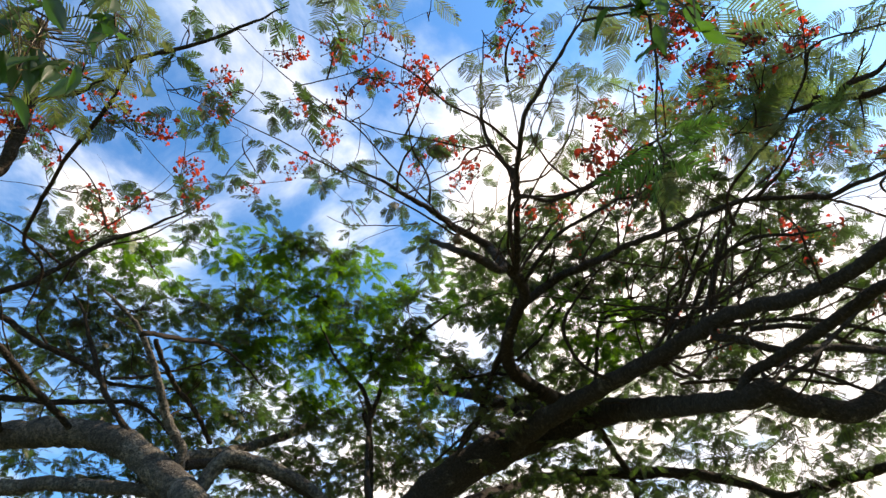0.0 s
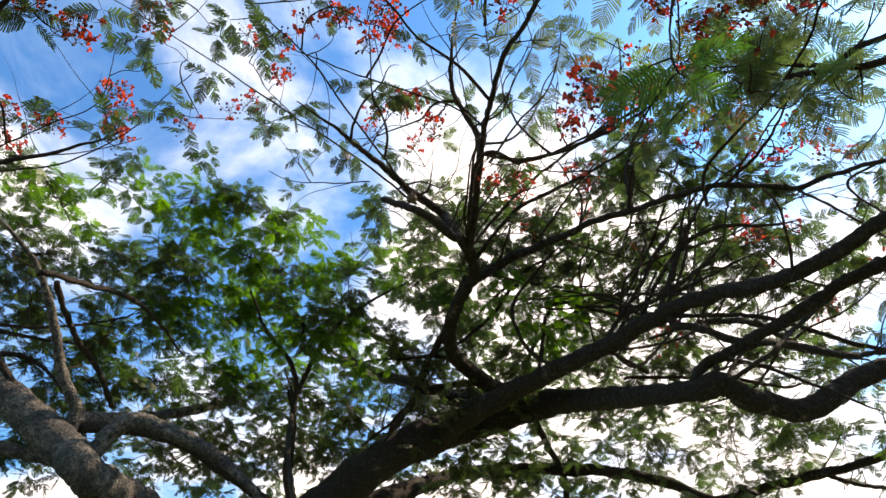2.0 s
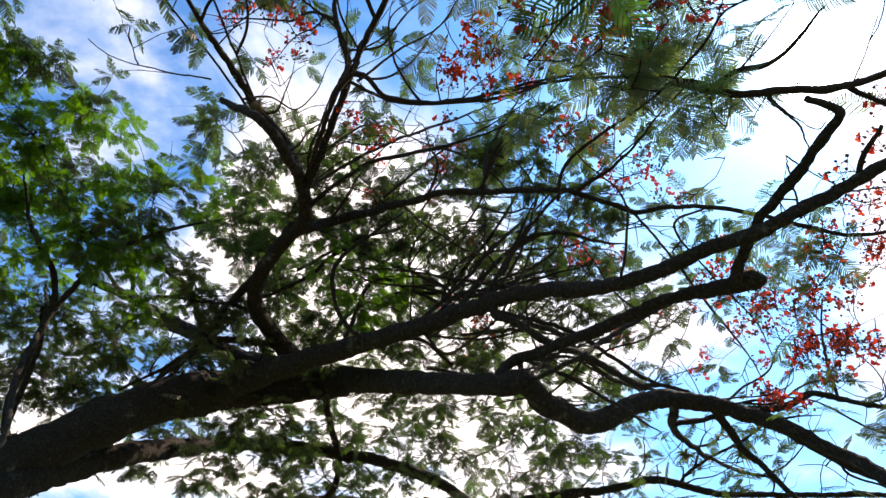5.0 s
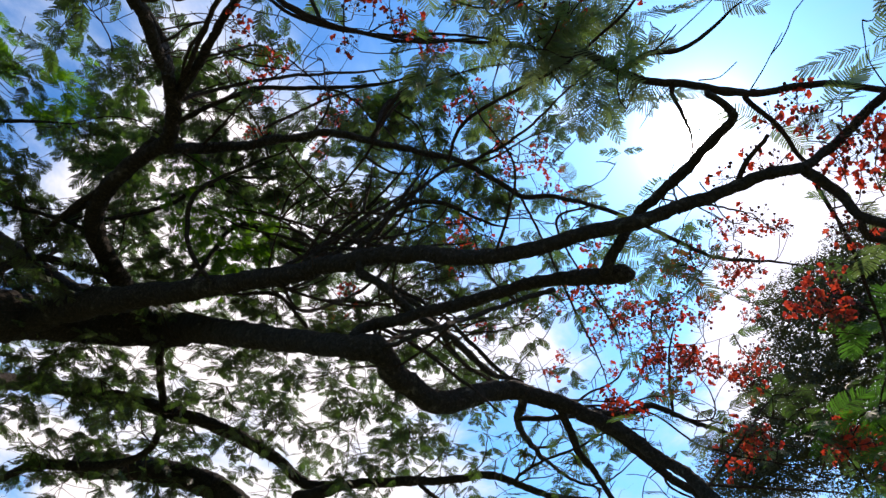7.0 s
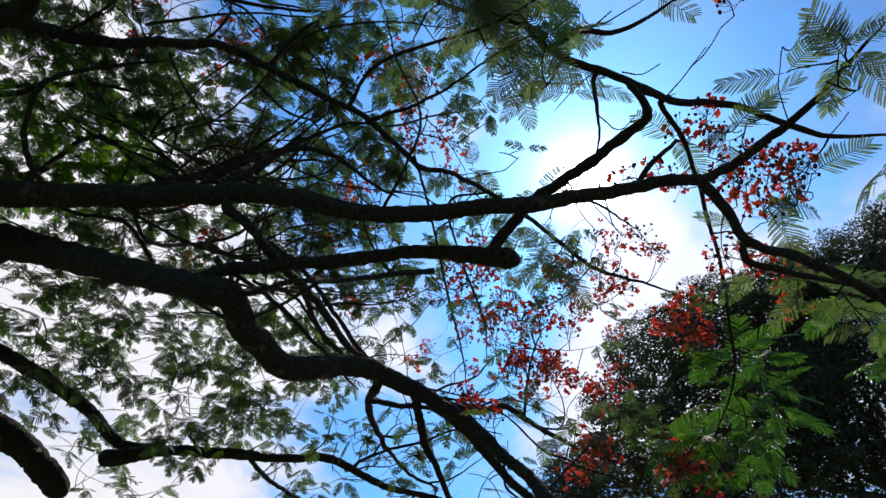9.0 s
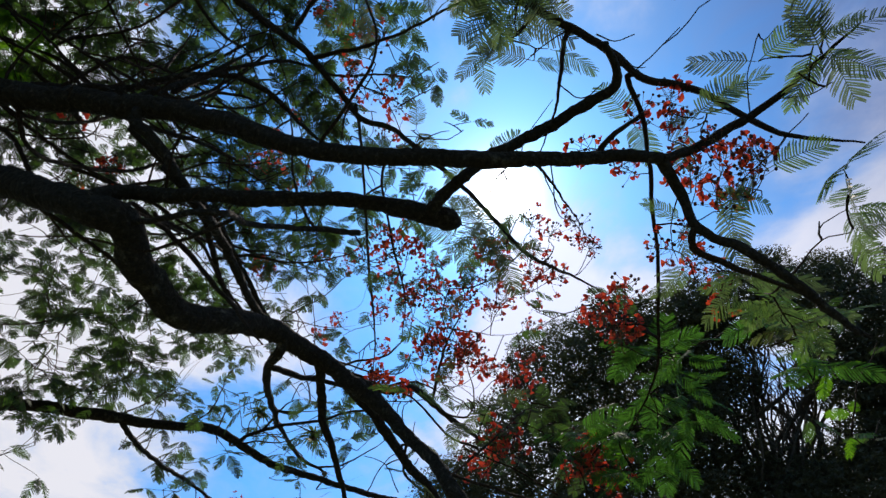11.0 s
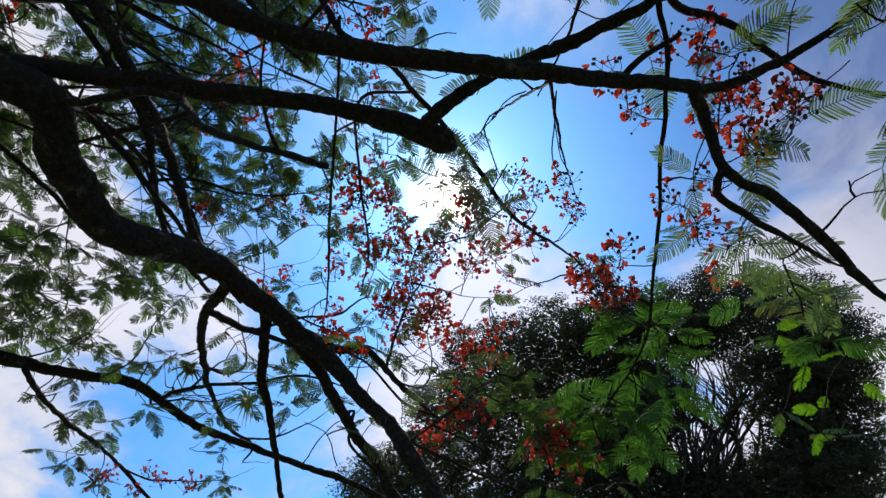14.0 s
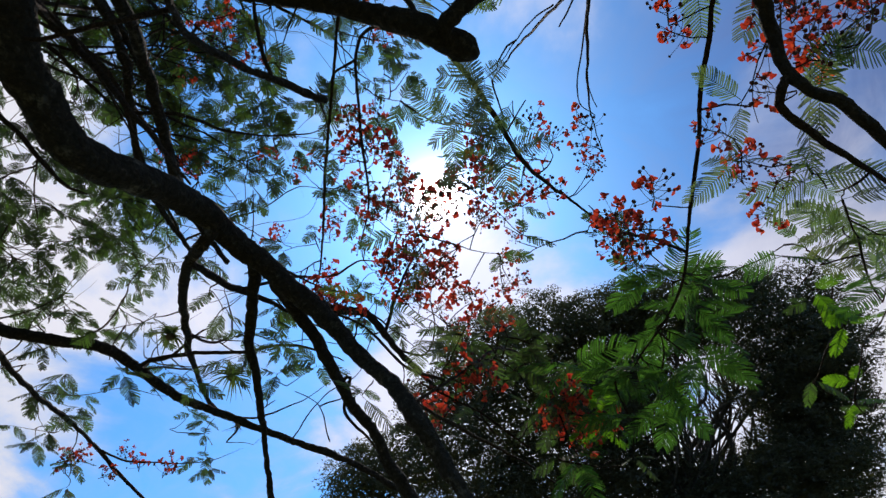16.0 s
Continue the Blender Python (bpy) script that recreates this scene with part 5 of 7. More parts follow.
sprays([(8.46, 8.78, 6.77, 0.40, 7), (9.28, 9.95, 6.28, 0.40, 6), (9.54, 10.03, 5.72, 0.40, 7), (11.17, 8.61, 5.91, 0.40, 7), (9.99, 8.70, 6.77, 0.40, 6), (9.45, 9.03, 7.18, 0.40, 6), (9.93, 9.87, 5.21, 0.40, 7), (7.82, 5.38, 6.12, 0.25, 4), (7.59, 5.80, 6.67, 0.30, 4), (8.40, 4.53, 5.63, 0.30, 5), (8.25, 4.99, 6.05, 0.30, 4), (4.11, 3.26, 6.70, 0.12, 2), (4.18, 2.88, 6.67, 0.15, 2), (3.99, 1.26, 5.23, 0.20, 3), (3.86, 1.14, 5.13, 0.20, 3), (4.95, 1.24, 4.64, 0.20, 2), (4.39, 1.75, 5.53, 0.10, 1), (4.62, 1.07, 4.73, 0.20, 3), (3.99, 1.30, 5.44, 0.15, 2)])
sprays([(3.76, 1.12, 5.32, 0.20, 3), (3.93, 3.17, 6.50, 0.12, 2), (3.98, 2.82, 6.40, 0.10, 1), (1.37, 2.24, 4.48, 0.10, 4), (1.32, 2.21, 4.66, 0.10, 2), (1.50, 1.84, 5.54, 0.16, 3), (1.78, 1.95, 5.61, 0.16, 3), (-2.80, 1.98, 5.51, 0.30, 8), (-2.66, 2.30, 5.70, 0.30, 6), (-2.54, 2.34, 6.51, 0.30, 4), (-1.15, 2.44, 6.96, 0.25, 4), (-1.06, 2.62, 7.12, 0.20, 3), (-1.26, 5.32, 7.77, 0.20, 2), (3.49, 2.97, 6.06, 0.20, 3), (5.56, 1.71, 4.98, 0.20, 3), (6.11, 1.53, 4.59, 0.20, 4), (5.86, 1.37, 4.59, 0.20, 3), (5.56, 1.54, 4.72, 0.20, 3), (5.22, 1.94, 5.24, 0.15, 2)])
sprays([(6.75, 2.30, 5.07, 0.18, 4), (7.07, 2.41, 4.86, 0.18, 4), (7.33, 2.61, 4.71, 0.20, 4), (6.67, 2.13, 5.10, 0.15, 3), (5.37, 3.69, 6.11, 0.12, 2), (5.71, 3.97, 6.10, 0.15, 3), (5.81, 3.51, 6.05, 0.12, 2), (5.82, 4.61, 7.25, 0.20, 4), (7.01, 2.84, 6.00, 0.12, 2), (6.72, 5.66, 7.21, 0.20, 3), (10.94, 9.31, 6.37, 0.30, 5), (9.27, 10.12, 5.60, 0.30, 5), (11.17, 8.73, 6.64, 0.30, 4), (5.50, 8.84, 5.80, 0.50, 10), (5.87, 7.99, 5.53, 0.50, 10), (5.53, 8.08, 5.84, 0.40, 7), (5.69, 10.99, 7.55, 0.70, 14), (4.76, 11.48, 7.53, 0.70, 14), (3.26, 13.17, 7.58, 0.80, 16)])
sprays([(1.75, 13.83, 6.76, 0.90, 22), (4.75, 13.22, 6.47, 0.80, 16), (1.72, 12.23, 6.86, 0.70, 14), (2.19, 11.54, 6.96, 0.60, 21), (1.97, 12.95, 6.45, 0.70, 28), (2.62, 12.76, 6.63, 0.70, 25), (3.22, 12.47, 6.96, 0.70, 25), (3.70, 12.08, 7.44, 0.60, 21), (2.43, 13.10, 5.90, 0.70, 25), (3.56, 13.21, 6.40, 0.70, 25), (4.52, 12.69, 6.87, 0.70, 21), (4.45, 13.08, 6.02, 0.70, 21), (5.12, 11.78, 6.98, 0.60, 18), (5.35, 11.38, 7.49, 0.60, 18), (2.95, 13.14, 5.51, 0.70, 18), (-3.65, 9.61, 8.89, 0.60, 14), (-3.36, 10.37, 8.07, 0.60, 14), (-3.01, 11.38, 7.64, 0.60, 14), (-2.00, 12.12, 7.77, 0.60, 14)])
sprays([(-1.01, 11.59, 7.92, 0.60, 12), (-3.00, 11.28, 7.32, 0.60, 14), (-3.79, 11.97, 6.57, 0.60, 16), (-2.72, 12.13, 6.87, 0.60, 14), (1.04, 9.52, 7.65, 0.50, 12), (1.76, 9.45, 7.64, 0.50, 12), (1.47, 9.85, 7.16, 0.50, 12), (2.12, 8.94, 8.15, 0.50, 10), (2.60, 12.67, 7.07, 0.60, 16), (3.50, 12.51, 6.99, 0.60, 16), (3.34, 12.90, 6.24, 0.60, 16), (4.69, 12.91, 6.54, 0.60, 14), (4.86, 11.90, 7.24, 0.60, 12), (7.35, 7.64, 7.28, 0.40, 9), (6.56, 8.20, 7.48, 0.50, 9), (6.18, 8.84, 7.16, 0.50, 9), (0.32, 9.46, 7.61, 0.50, 18), (0.78, 9.81, 7.14, 0.50, 21), (1.03, 10.66, 6.72, 0.50, 14)])
sprays([(8.16, 3.43, 4.81, 0.22, 4), (7.61, 3.58, 4.70, 0.20, 4), (7.87, 3.92, 4.79, 0.21, 4), (7.58, 3.68, 4.88, 0.21, 4), (7.37, 3.82, 4.92, 0.21, 4), (8.14, 3.60, 4.63, 0.22, 4), (7.51, 4.03, 4.76, 0.21, 4), (7.44, 3.47, 5.05, 0.21, 4), (7.83, 3.27, 5.10, 0.22, 4), (7.42, 3.70, 5.13, 0.21, 4), (6.83, 1.06, 5.24, 0.18, 2), (7.38, 0.62, 5.53, 0.20, 2), (7.24, 0.90, 5.69, 0.20, 2), (7.61, 0.72, 5.29, 0.20, 2), (8.29, 0.86, 4.91, 0.21, 2), (8.62, 0.34, 4.69, 0.21, 2), (7.91, 0.03, 5.52, 0.21, 2)])
sunlit_sprays([(6.89, 2.17, 5.24, 0.19, 3), (6.42, 2.15, 4.85, 0.17, 3), (6.79, 2.21, 4.86, 0.18, 3), (7.15, 2.38, 4.80, 0.19, 3), (6.71, 2.42, 4.39, 0.17, 3), (7.09, 2.59, 4.50, 0.18, 3), (7.18, 2.86, 4.47, 0.18, 4), (7.58, 3.08, 4.60, 0.20, 4), (7.86, 3.00, 4.51, 0.20, 4), (7.56, 2.77, 4.47, 0.19, 4), (6.98, 3.21, 4.41, 0.18, 4), (7.39, 2.77, 4.17, 0.18, 4), (7.63, 3.26, 4.15, 0.19, 4), (7.19, 1.17, 5.21, 0.19, 2), (7.20, 0.93, 5.19, 0.19, 2), (6.93, 1.23, 5.51, 0.19, 2), (7.51, 0.62, 5.08, 0.19, 2), (8.16, 0.24, 5.29, 0.21, 2), (8.35, 0.62, 4.78, 0.21, 2)])
sunlit_sprays([(8.61, 0.11, 4.98, 0.21, 2)])
sprays([(0.41, 9.46, 9.75, 0.48, 18), (0.51, 9.74, 9.39, 0.47, 18), (0.93, 9.77, 8.68, 0.46, 18), (1.65, 10.74, 8.63, 0.51, 18), (2.11, 12.21, 8.59, 0.56, 18), (0.74, 8.01, 8.86, 0.42, 18), (1.02, 9.12, 9.43, 0.48, 18), (1.47, 9.47, 8.49, 0.46, 18), (2.08, 10.50, 8.71, 0.52, 18), (2.33, 9.67, 7.34, 0.45, 18), (0.99, 7.46, 8.88, 0.41, 18), (1.34, 8.11, 8.72, 0.43, 18), (1.85, 8.56, 8.51, 0.45, 18), (2.55, 10.40, 9.38, 0.56, 18), (2.66, 10.13, 8.19, 0.51, 18), (1.37, 6.89, 8.43, 0.39, 18), (1.76, 7.81, 8.49, 0.43, 18), (2.46, 8.83, 9.41, 0.52, 18), (2.64, 8.55, 7.84, 0.45, 18)])
sprays([(3.17, 9.56, 8.01, 0.50, 18), (2.81, 11.97, 7.14, 0.52, 12), (3.36, 13.00, 6.98, 0.56, 12), (3.99, 13.64, 6.29, 0.57, 12), (3.36, 12.40, 7.69, 0.57, 12), (3.79, 12.05, 6.53, 0.53, 12), (5.00, 13.63, 6.35, 0.60, 12), (3.81, 10.92, 7.43, 0.54, 12), (4.51, 11.67, 6.89, 0.56, 12), (5.19, 12.63, 6.17, 0.57, 12)])
sprays([(-3.99, 8.77, 9.16, 0.63, 12), (-3.90, 9.50, 8.33, 0.63, 12), (-4.33, 10.43, 8.09, 0.66, 12), (-4.40, 11.81, 7.51, 0.69, 12), (-2.95, 8.83, 9.23, 0.64, 12), (-2.99, 9.89, 8.85, 0.67, 12), (-2.90, 11.31, 8.16, 0.70, 12), (-2.89, 11.44, 7.04, 0.66, 12), (-1.53, 9.09, 9.78, 0.68, 12), (-1.66, 9.93, 8.67, 0.67, 12), (-1.66, 10.09, 7.64, 0.63, 12), (-2.13, 12.97, 7.91, 0.76, 12), (-0.25, 7.65, 8.62, 0.57, 12), (-0.47, 10.41, 9.13, 0.71, 12), (-0.42, 10.93, 8.13, 0.69, 12), (-0.37, 12.18, 7.72, 0.72, 12)])
sprays([(3.02, 3.73, 7.69, 0.23, 3), (3.75, 4.33, 8.68, 0.28, 3), (2.61, 3.24, 6.10, 0.17, 3), (4.08, 4.05, 8.78, 0.28, 3), (2.69, 3.16, 6.32, 0.18, 3), (2.76, 3.13, 6.05, 0.17, 3), (3.03, 3.08, 6.63, 0.19, 3), (3.81, 3.21, 7.48, 0.23, 3), (3.41, 2.89, 7.08, 0.21, 3), (3.55, 3.01, 6.89, 0.21, 3)])
sprays([(1.55, 13.38, 7.05, 0.52, 11), (1.79, 13.51, 6.56, 0.51, 11), (2.18, 13.34, 5.74, 0.49, 11), (1.96, 12.48, 7.28, 0.51, 11), (2.59, 12.72, 6.22, 0.50, 11), (2.58, 13.08, 5.64, 0.49, 11), (2.29, 12.38, 7.31, 0.52, 11), (2.87, 12.70, 6.52, 0.52, 11), (3.43, 13.29, 5.77, 0.52, 11), (2.76, 11.71, 7.26, 0.51, 11), (3.65, 12.64, 6.52, 0.53, 11), (4.27, 13.35, 6.05, 0.55, 11)])
sprays([(-3.32, 11.36, 7.51, 0.51, 10), (-3.34, 13.04, 7.10, 0.55, 10), (-3.28, 14.10, 6.69, 0.57, 10), (-2.69, 11.77, 7.73, 0.54, 10), (-2.76, 13.14, 7.43, 0.57, 10), (-2.39, 13.39, 6.79, 0.56, 10), (-2.08, 12.35, 8.24, 0.58, 10), (-2.06, 13.56, 7.84, 0.61, 10), (-1.98, 15.36, 7.38, 0.66, 10), (-1.05, 11.26, 8.07, 0.55, 10), (-1.08, 13.76, 7.90, 0.63, 10), (-0.82, 14.41, 7.30, 0.64, 10), (-0.38, 10.90, 8.17, 0.55, 10), (-0.29, 13.64, 8.01, 0.65, 10), (-0.12, 14.29, 7.62, 0.66, 10), (7.84, 9.03, 5.85, 0.15, 4), (8.76, 9.64, 6.05, 0.17, 4), (7.86, 9.26, 6.22, 0.16, 4), (9.10, 9.64, 5.72, 0.17, 4)])
sprays([(11.04, 8.70, 6.24, 0.20, 4), (10.97, 8.49, 5.86, 0.20, 4), (9.60, 9.70, 5.31, 0.17, 4), (8.21, 10.44, 6.97, 0.18, 4), (7.27, 9.36, 6.68, 0.16, 4)])
sprays([(-3.86, 15.50, 7.65, 0.70, 13), (-3.46, 14.96, 6.61, 0.70, 13), (-3.41, 15.39, 7.63, 0.70, 13), (-3.04, 16.45, 7.00, 0.70, 13), (-2.49, 14.66, 7.62, 0.70, 13), (-2.57, 15.96, 7.11, 0.70, 13), (-1.81, 14.44, 7.52, 0.70, 13), (-1.80, 15.88, 6.92, 0.70, 13), (-1.27, 14.57, 7.67, 0.70, 13), (-1.20, 15.08, 6.77, 0.70, 13), (-0.18, 14.27, 6.43, 0.60, 12), (0.70, 13.52, 6.42, 0.60, 12), (1.66, 13.57, 6.60, 0.60, 12), (2.57, 13.05, 6.53, 0.60, 12), (3.41, 12.39, 6.35, 0.60, 12)])
REACH = grow_sprays()


def bare_twigs(count):
    """Short dead twigs, some forked, along the outer wood."""
    seats = [p for p in WOOD if p[2] > 4.4 and math.dist(p[:2], (3.5, 4.0)) < 4.5]
    for i in range(count):
        p = np.array(seats[rs.randrange(len(seats))])
        way = np.array((rs.gauss(0, 1), rs.gauss(0, 1), rs.gauss(0, 0.8)))
        way /= np.linalg.norm(way)
        ln = rs.uniform(0.15, 0.5)
        line = shoot(p, p + way * ln, 0.006, 0.0025, 0.2)
        if rs.random() < 0.5:
            q = line[len(line) // 2]
            shoot(q, q + (way + np.array((rs.gauss(0, .6), rs.gauss(0, .6), rs.gauss(0, .6)))) * ln * 0.4, 0.004, 0.002)


bare_twigs(200)

# ---- the flame tree: blossoms ----
BLOSSOMS = []


def blossoms(rows):
    BLOSSOMS.extend(rows)


blossoms([(2.23, 2.61, 6.76, 1.00), (2.03, 2.64, 6.77, 0.98), (2.51, 2.73, 6.57, 1.10), (2.83, 2.65, 6.43, 1.00), (2.83, 2.41, 6.13, 0.86), (2.95, 2.41, 6.36, 0.90), (2.74, 2.44, 6.44, 0.82), (2.48, 2.92, 6.60, 1.00), (2.40, 3.17, 6.62, 0.90), (2.52, 3.26, 6.64, 0.75), (2.68, 2.73, 6.48, 1.00), (2.59, 2.86, 6.38, 0.89), (2.14, 2.77, 6.84, 1.00), (2.00, 2.82, 6.75, 0.75), (2.78, 2.83, 6.36, 1.00), (2.63, 2.97, 6.55, 0.76), (1.68, 3.95, 6.87, 0.90), (1.89, 4.03, 7.09, 0.87), (1.90, 3.82, 6.89, 1.00), (2.08, 3.98, 6.71, 0.90), (1.99, 3.77, 6.69, 0.69)])
blossoms([(1.67, 4.22, 6.53, 0.90), (1.86, 4.31, 6.36, 0.70), (-0.40, 4.18, 8.76, 1.30), (-0.48, 3.93, 8.75, 1.06), (-0.18, 4.40, 8.64, 1.00), (-1.20, 4.09, 8.61, 1.00), (-1.00, 4.09, 8.69, 0.99), (-0.85, 3.45, 8.55, 1.00), (-0.79, 3.32, 8.62, 0.80), (-1.90, 3.68, 8.44, 1.00), (0.64, 2.95, 7.80, 0.80), (0.93, 3.44, 7.86, 1.00), (2.37, 2.67, 6.67, 1.20), (2.20, 2.39, 6.68, 1.20), (2.69, 2.52, 6.58, 1.20), (2.20, 2.89, 6.75, 1.00)])
blossoms([(2.85, 2.43, 6.58, 0.97), (2.02, 2.63, 6.96, 1.00), (1.92, 2.50, 6.85, 0.97), (1.89, 3.82, 7.15, 1.00), (1.65, 3.71, 7.22, 0.95), (1.78, 4.06, 6.90, 0.89), (2.02, 4.14, 6.80, 0.77), (2.31, 3.48, 6.96, 1.00), (2.17, 3.61, 6.84, 0.87), (-2.58, 5.66, 7.97, 1.00), (-3.57, 5.29, 7.95, 1.00), (-3.35, 5.29, 7.84, 0.92), (-4.04, 3.53, 6.40, 1.10), (-3.92, 3.44, 6.46, 0.99), (-4.03, 3.35, 6.24, 1.00), (-3.63, 3.71, 7.15, 1.00), (-3.82, 3.33, 7.09, 0.76), (-3.54, 4.14, 7.33, 1.00), (-3.30, 4.16, 7.23, 0.81)])
blossoms([(-2.74, 3.90, 8.02, 1.00), (-2.57, 3.97, 7.95, 0.85), (-1.50, 5.02, 8.29, 1.00), (-0.03, 5.63, 8.62, 1.00), (0.14, 5.86, 8.46, 0.91), (-0.45, 5.65, 8.59, 1.00), (-0.42, 5.82, 8.52, 0.83), (-2.22, 5.61, 8.28, 1.00), (-1.87, 4.41, 8.38, 1.00), (-0.84, 4.23, 8.57, 0.90), (4.66, 4.54, 7.82, 1.10), (4.50, 4.75, 7.79, 1.07), (4.39, 4.60, 7.97, 1.00), (4.30, 4.78, 8.15, 0.94), (3.72, 4.76, 8.00, 1.00), (3.80, 4.67, 8.18, 0.93), (1.90, 7.21, 8.99, 1.00), (1.80, 7.38, 9.03, 0.88), (5.50, 6.90, 8.16, 1.20)])
blossoms([(2.28, 7.87, 8.94, 1.00), (2.28, 7.75, 9.15, 0.85), (4.92, 9.08, 7.72, 1.30), (-3.56, 5.71, 8.02, 1.00), (-3.52, 5.83, 7.88, 0.97), (-4.31, 5.77, 7.80, 1.00), (-5.05, 6.17, 7.64, 1.00), (-4.63, 6.07, 7.68, 0.96), (-4.68, 5.47, 7.64, 1.00), (-4.56, 5.51, 7.36, 0.92), (5.45, 4.84, 7.69, 1.00), (5.56, 4.72, 7.59, 0.81), (6.39, 7.06, 7.10, 1.10), (6.56, 7.13, 7.02, 1.00), (1.09, 2.51, 4.65, 0.90), (1.19, 2.58, 4.56, 0.80), (1.27, 2.75, 4.56, 0.61), (-2.84, 4.25, 8.01, 0.90), (-2.78, 4.17, 7.89, 0.84), (5.97, 4.76, 6.33, 1.00)])
blossoms([(6.17, 4.75, 6.10, 1.00), (6.38, 4.76, 5.82, 1.00), (6.29, 4.47, 5.79, 0.77), (5.83, 4.91, 6.40, 0.90), (6.58, 4.30, 5.98, 1.00), (6.76, 4.45, 6.02, 0.88), (6.70, 3.85, 6.01, 1.00), (6.44, 3.43, 6.15, 1.00), (6.48, 3.29, 5.99, 1.00), (6.21, 3.15, 6.35, 1.00), (6.15, 3.33, 6.47, 0.90), (6.17, 2.70, 6.15, 1.00), (5.97, 2.80, 6.19, 0.93), (6.24, 3.71, 6.32, 1.00), (6.38, 3.73, 6.46, 0.86), (6.92, 4.40, 5.60, 1.20), (7.04, 4.44, 5.51, 1.13), (6.85, 4.67, 5.55, 1.00), (6.77, 4.78, 5.45, 0.84), (7.11, 4.09, 5.46, 1.00), (7.20, 4.24, 5.61, 0.93)])
blossoms([(7.13, 3.70, 5.41, 0.90), (6.93, 3.61, 5.35, 0.73), (6.37, 4.50, 5.98, 0.80), (6.09, 4.50, 6.01, 0.79), (5.79, 2.57, 4.99, 1.10), (5.94, 2.66, 4.73, 1.10), (5.93, 2.73, 4.93, 1.00), (7.09, 4.01, 4.66, 1.10), (7.10, 4.17, 4.67, 0.98), (7.21, 4.00, 4.39, 1.00), (7.01, 5.48, 5.51, 1.00), (7.18, 5.42, 5.44, 0.90), (4.34, 2.14, 5.65, 0.90), (4.28, 1.98, 5.56, 0.90), (4.43, 2.03, 5.41, 0.90), (4.47, 1.92, 5.07, 0.90), (4.38, 1.72, 5.15, 0.80), (4.53, 1.64, 4.81, 1.00), (4.67, 1.84, 4.83, 0.90), (4.35, 1.55, 4.86, 0.90), (3.78, 1.54, 6.04, 1.00), (2.99, 6.74, 9.19, 1.10)])
blossoms([(2.89, 6.79, 9.30, 1.03), (3.30, 6.51, 9.22, 1.10), (1.73, 7.40, 9.63, 1.00), (1.57, 7.57, 9.67, 0.81), (3.29, 4.73, 8.89, 1.00), (3.12, 4.73, 8.80, 0.95), (4.09, 5.04, 8.67, 1.00), (5.47, 6.25, 7.54, 1.00), (5.73, 6.15, 7.68, 0.99), (5.02, 6.31, 7.84, 0.90), (5.11, 6.30, 7.72, 0.80), (4.95, 5.08, 7.92, 0.80), (5.05, 5.21, 8.04, 0.66), (4.79, 2.41, 5.64, 0.90), (4.90, 2.25, 5.64, 0.90), (4.94, 1.83, 5.46, 0.90), (4.90, 1.45, 5.16, 1.00), (5.64, 1.99, 5.21, 1.00), (5.76, 1.93, 5.09, 0.76), (6.69, 2.52, 5.14, 1.10), (6.69, 2.68, 5.35, 0.90)])
blossoms([(6.50, 2.70, 5.24, 0.71), (7.79, 4.50, 6.15, 1.20), (7.51, 4.62, 6.29, 1.16), (7.88, 4.85, 6.09, 1.00), (6.70, 5.05, 7.09, 1.20), (6.60, 4.84, 7.24, 1.00), (6.41, 4.78, 7.35, 0.98), (7.23, 5.07, 6.61, 1.10), (7.08, 4.89, 6.54, 1.10), (7.10, 5.37, 6.62, 0.90), (6.99, 3.80, 6.55, 1.10), (6.84, 3.42, 6.43, 1.00), (7.00, 3.42, 6.48, 0.80), (6.66, 2.69, 6.44, 0.88), (6.52, 2.76, 6.37, 0.64), (8.16, 4.03, 5.73, 0.90)])
blossoms([(8.12, 4.14, 5.62, 0.89), (8.37, 4.38, 4.89, 1.10), (8.37, 4.57, 4.84, 1.00), (8.20, 3.33, 4.49, 1.10), (8.06, 3.23, 4.45, 1.07), (8.27, 3.07, 4.33, 1.00), (8.39, 3.15, 4.51, 0.97), (6.64, 2.40, 5.54, 0.78), (7.61, 3.76, 6.17, 0.90), (7.21, 4.47, 6.51, 1.00), (7.17, 4.56, 6.34, 0.95), (6.77, 5.78, 7.30, 0.90), (6.94, 5.86, 7.30, 0.85), (7.35, 6.13, 6.60, 0.80), (4.77, 1.39, 5.22, 0.90), (4.81, 1.70, 5.49, 0.80)])
blossoms([(5.87, 1.77, 4.87, 0.80), (5.77, 1.77, 4.99, 0.76), (5.63, 6.45, 8.49, 0.90), (5.36, 6.51, 8.49, 0.69), (5.27, 6.09, 8.80, 0.90), (5.14, 6.00, 8.82, 0.80), (6.91, 7.33, 7.73, 0.80), (6.72, 7.63, 7.73, 0.61), (9.93, 9.87, 5.21, 1.00), (10.02, 9.89, 5.45, 0.81), (10.57, 8.91, 5.41, 1.10), (6.71, 3.88, 6.80, 1.00), (6.80, 3.80, 6.97, 0.88), (7.01, 4.70, 6.79, 1.00), (6.47, 3.22, 6.50, 0.90), (7.69, 4.95, 6.29, 0.90), (7.61, 4.93, 6.16, 0.81), (7.25, 3.64, 6.43, 0.80), (7.42, 3.53, 6.36, 0.65)])
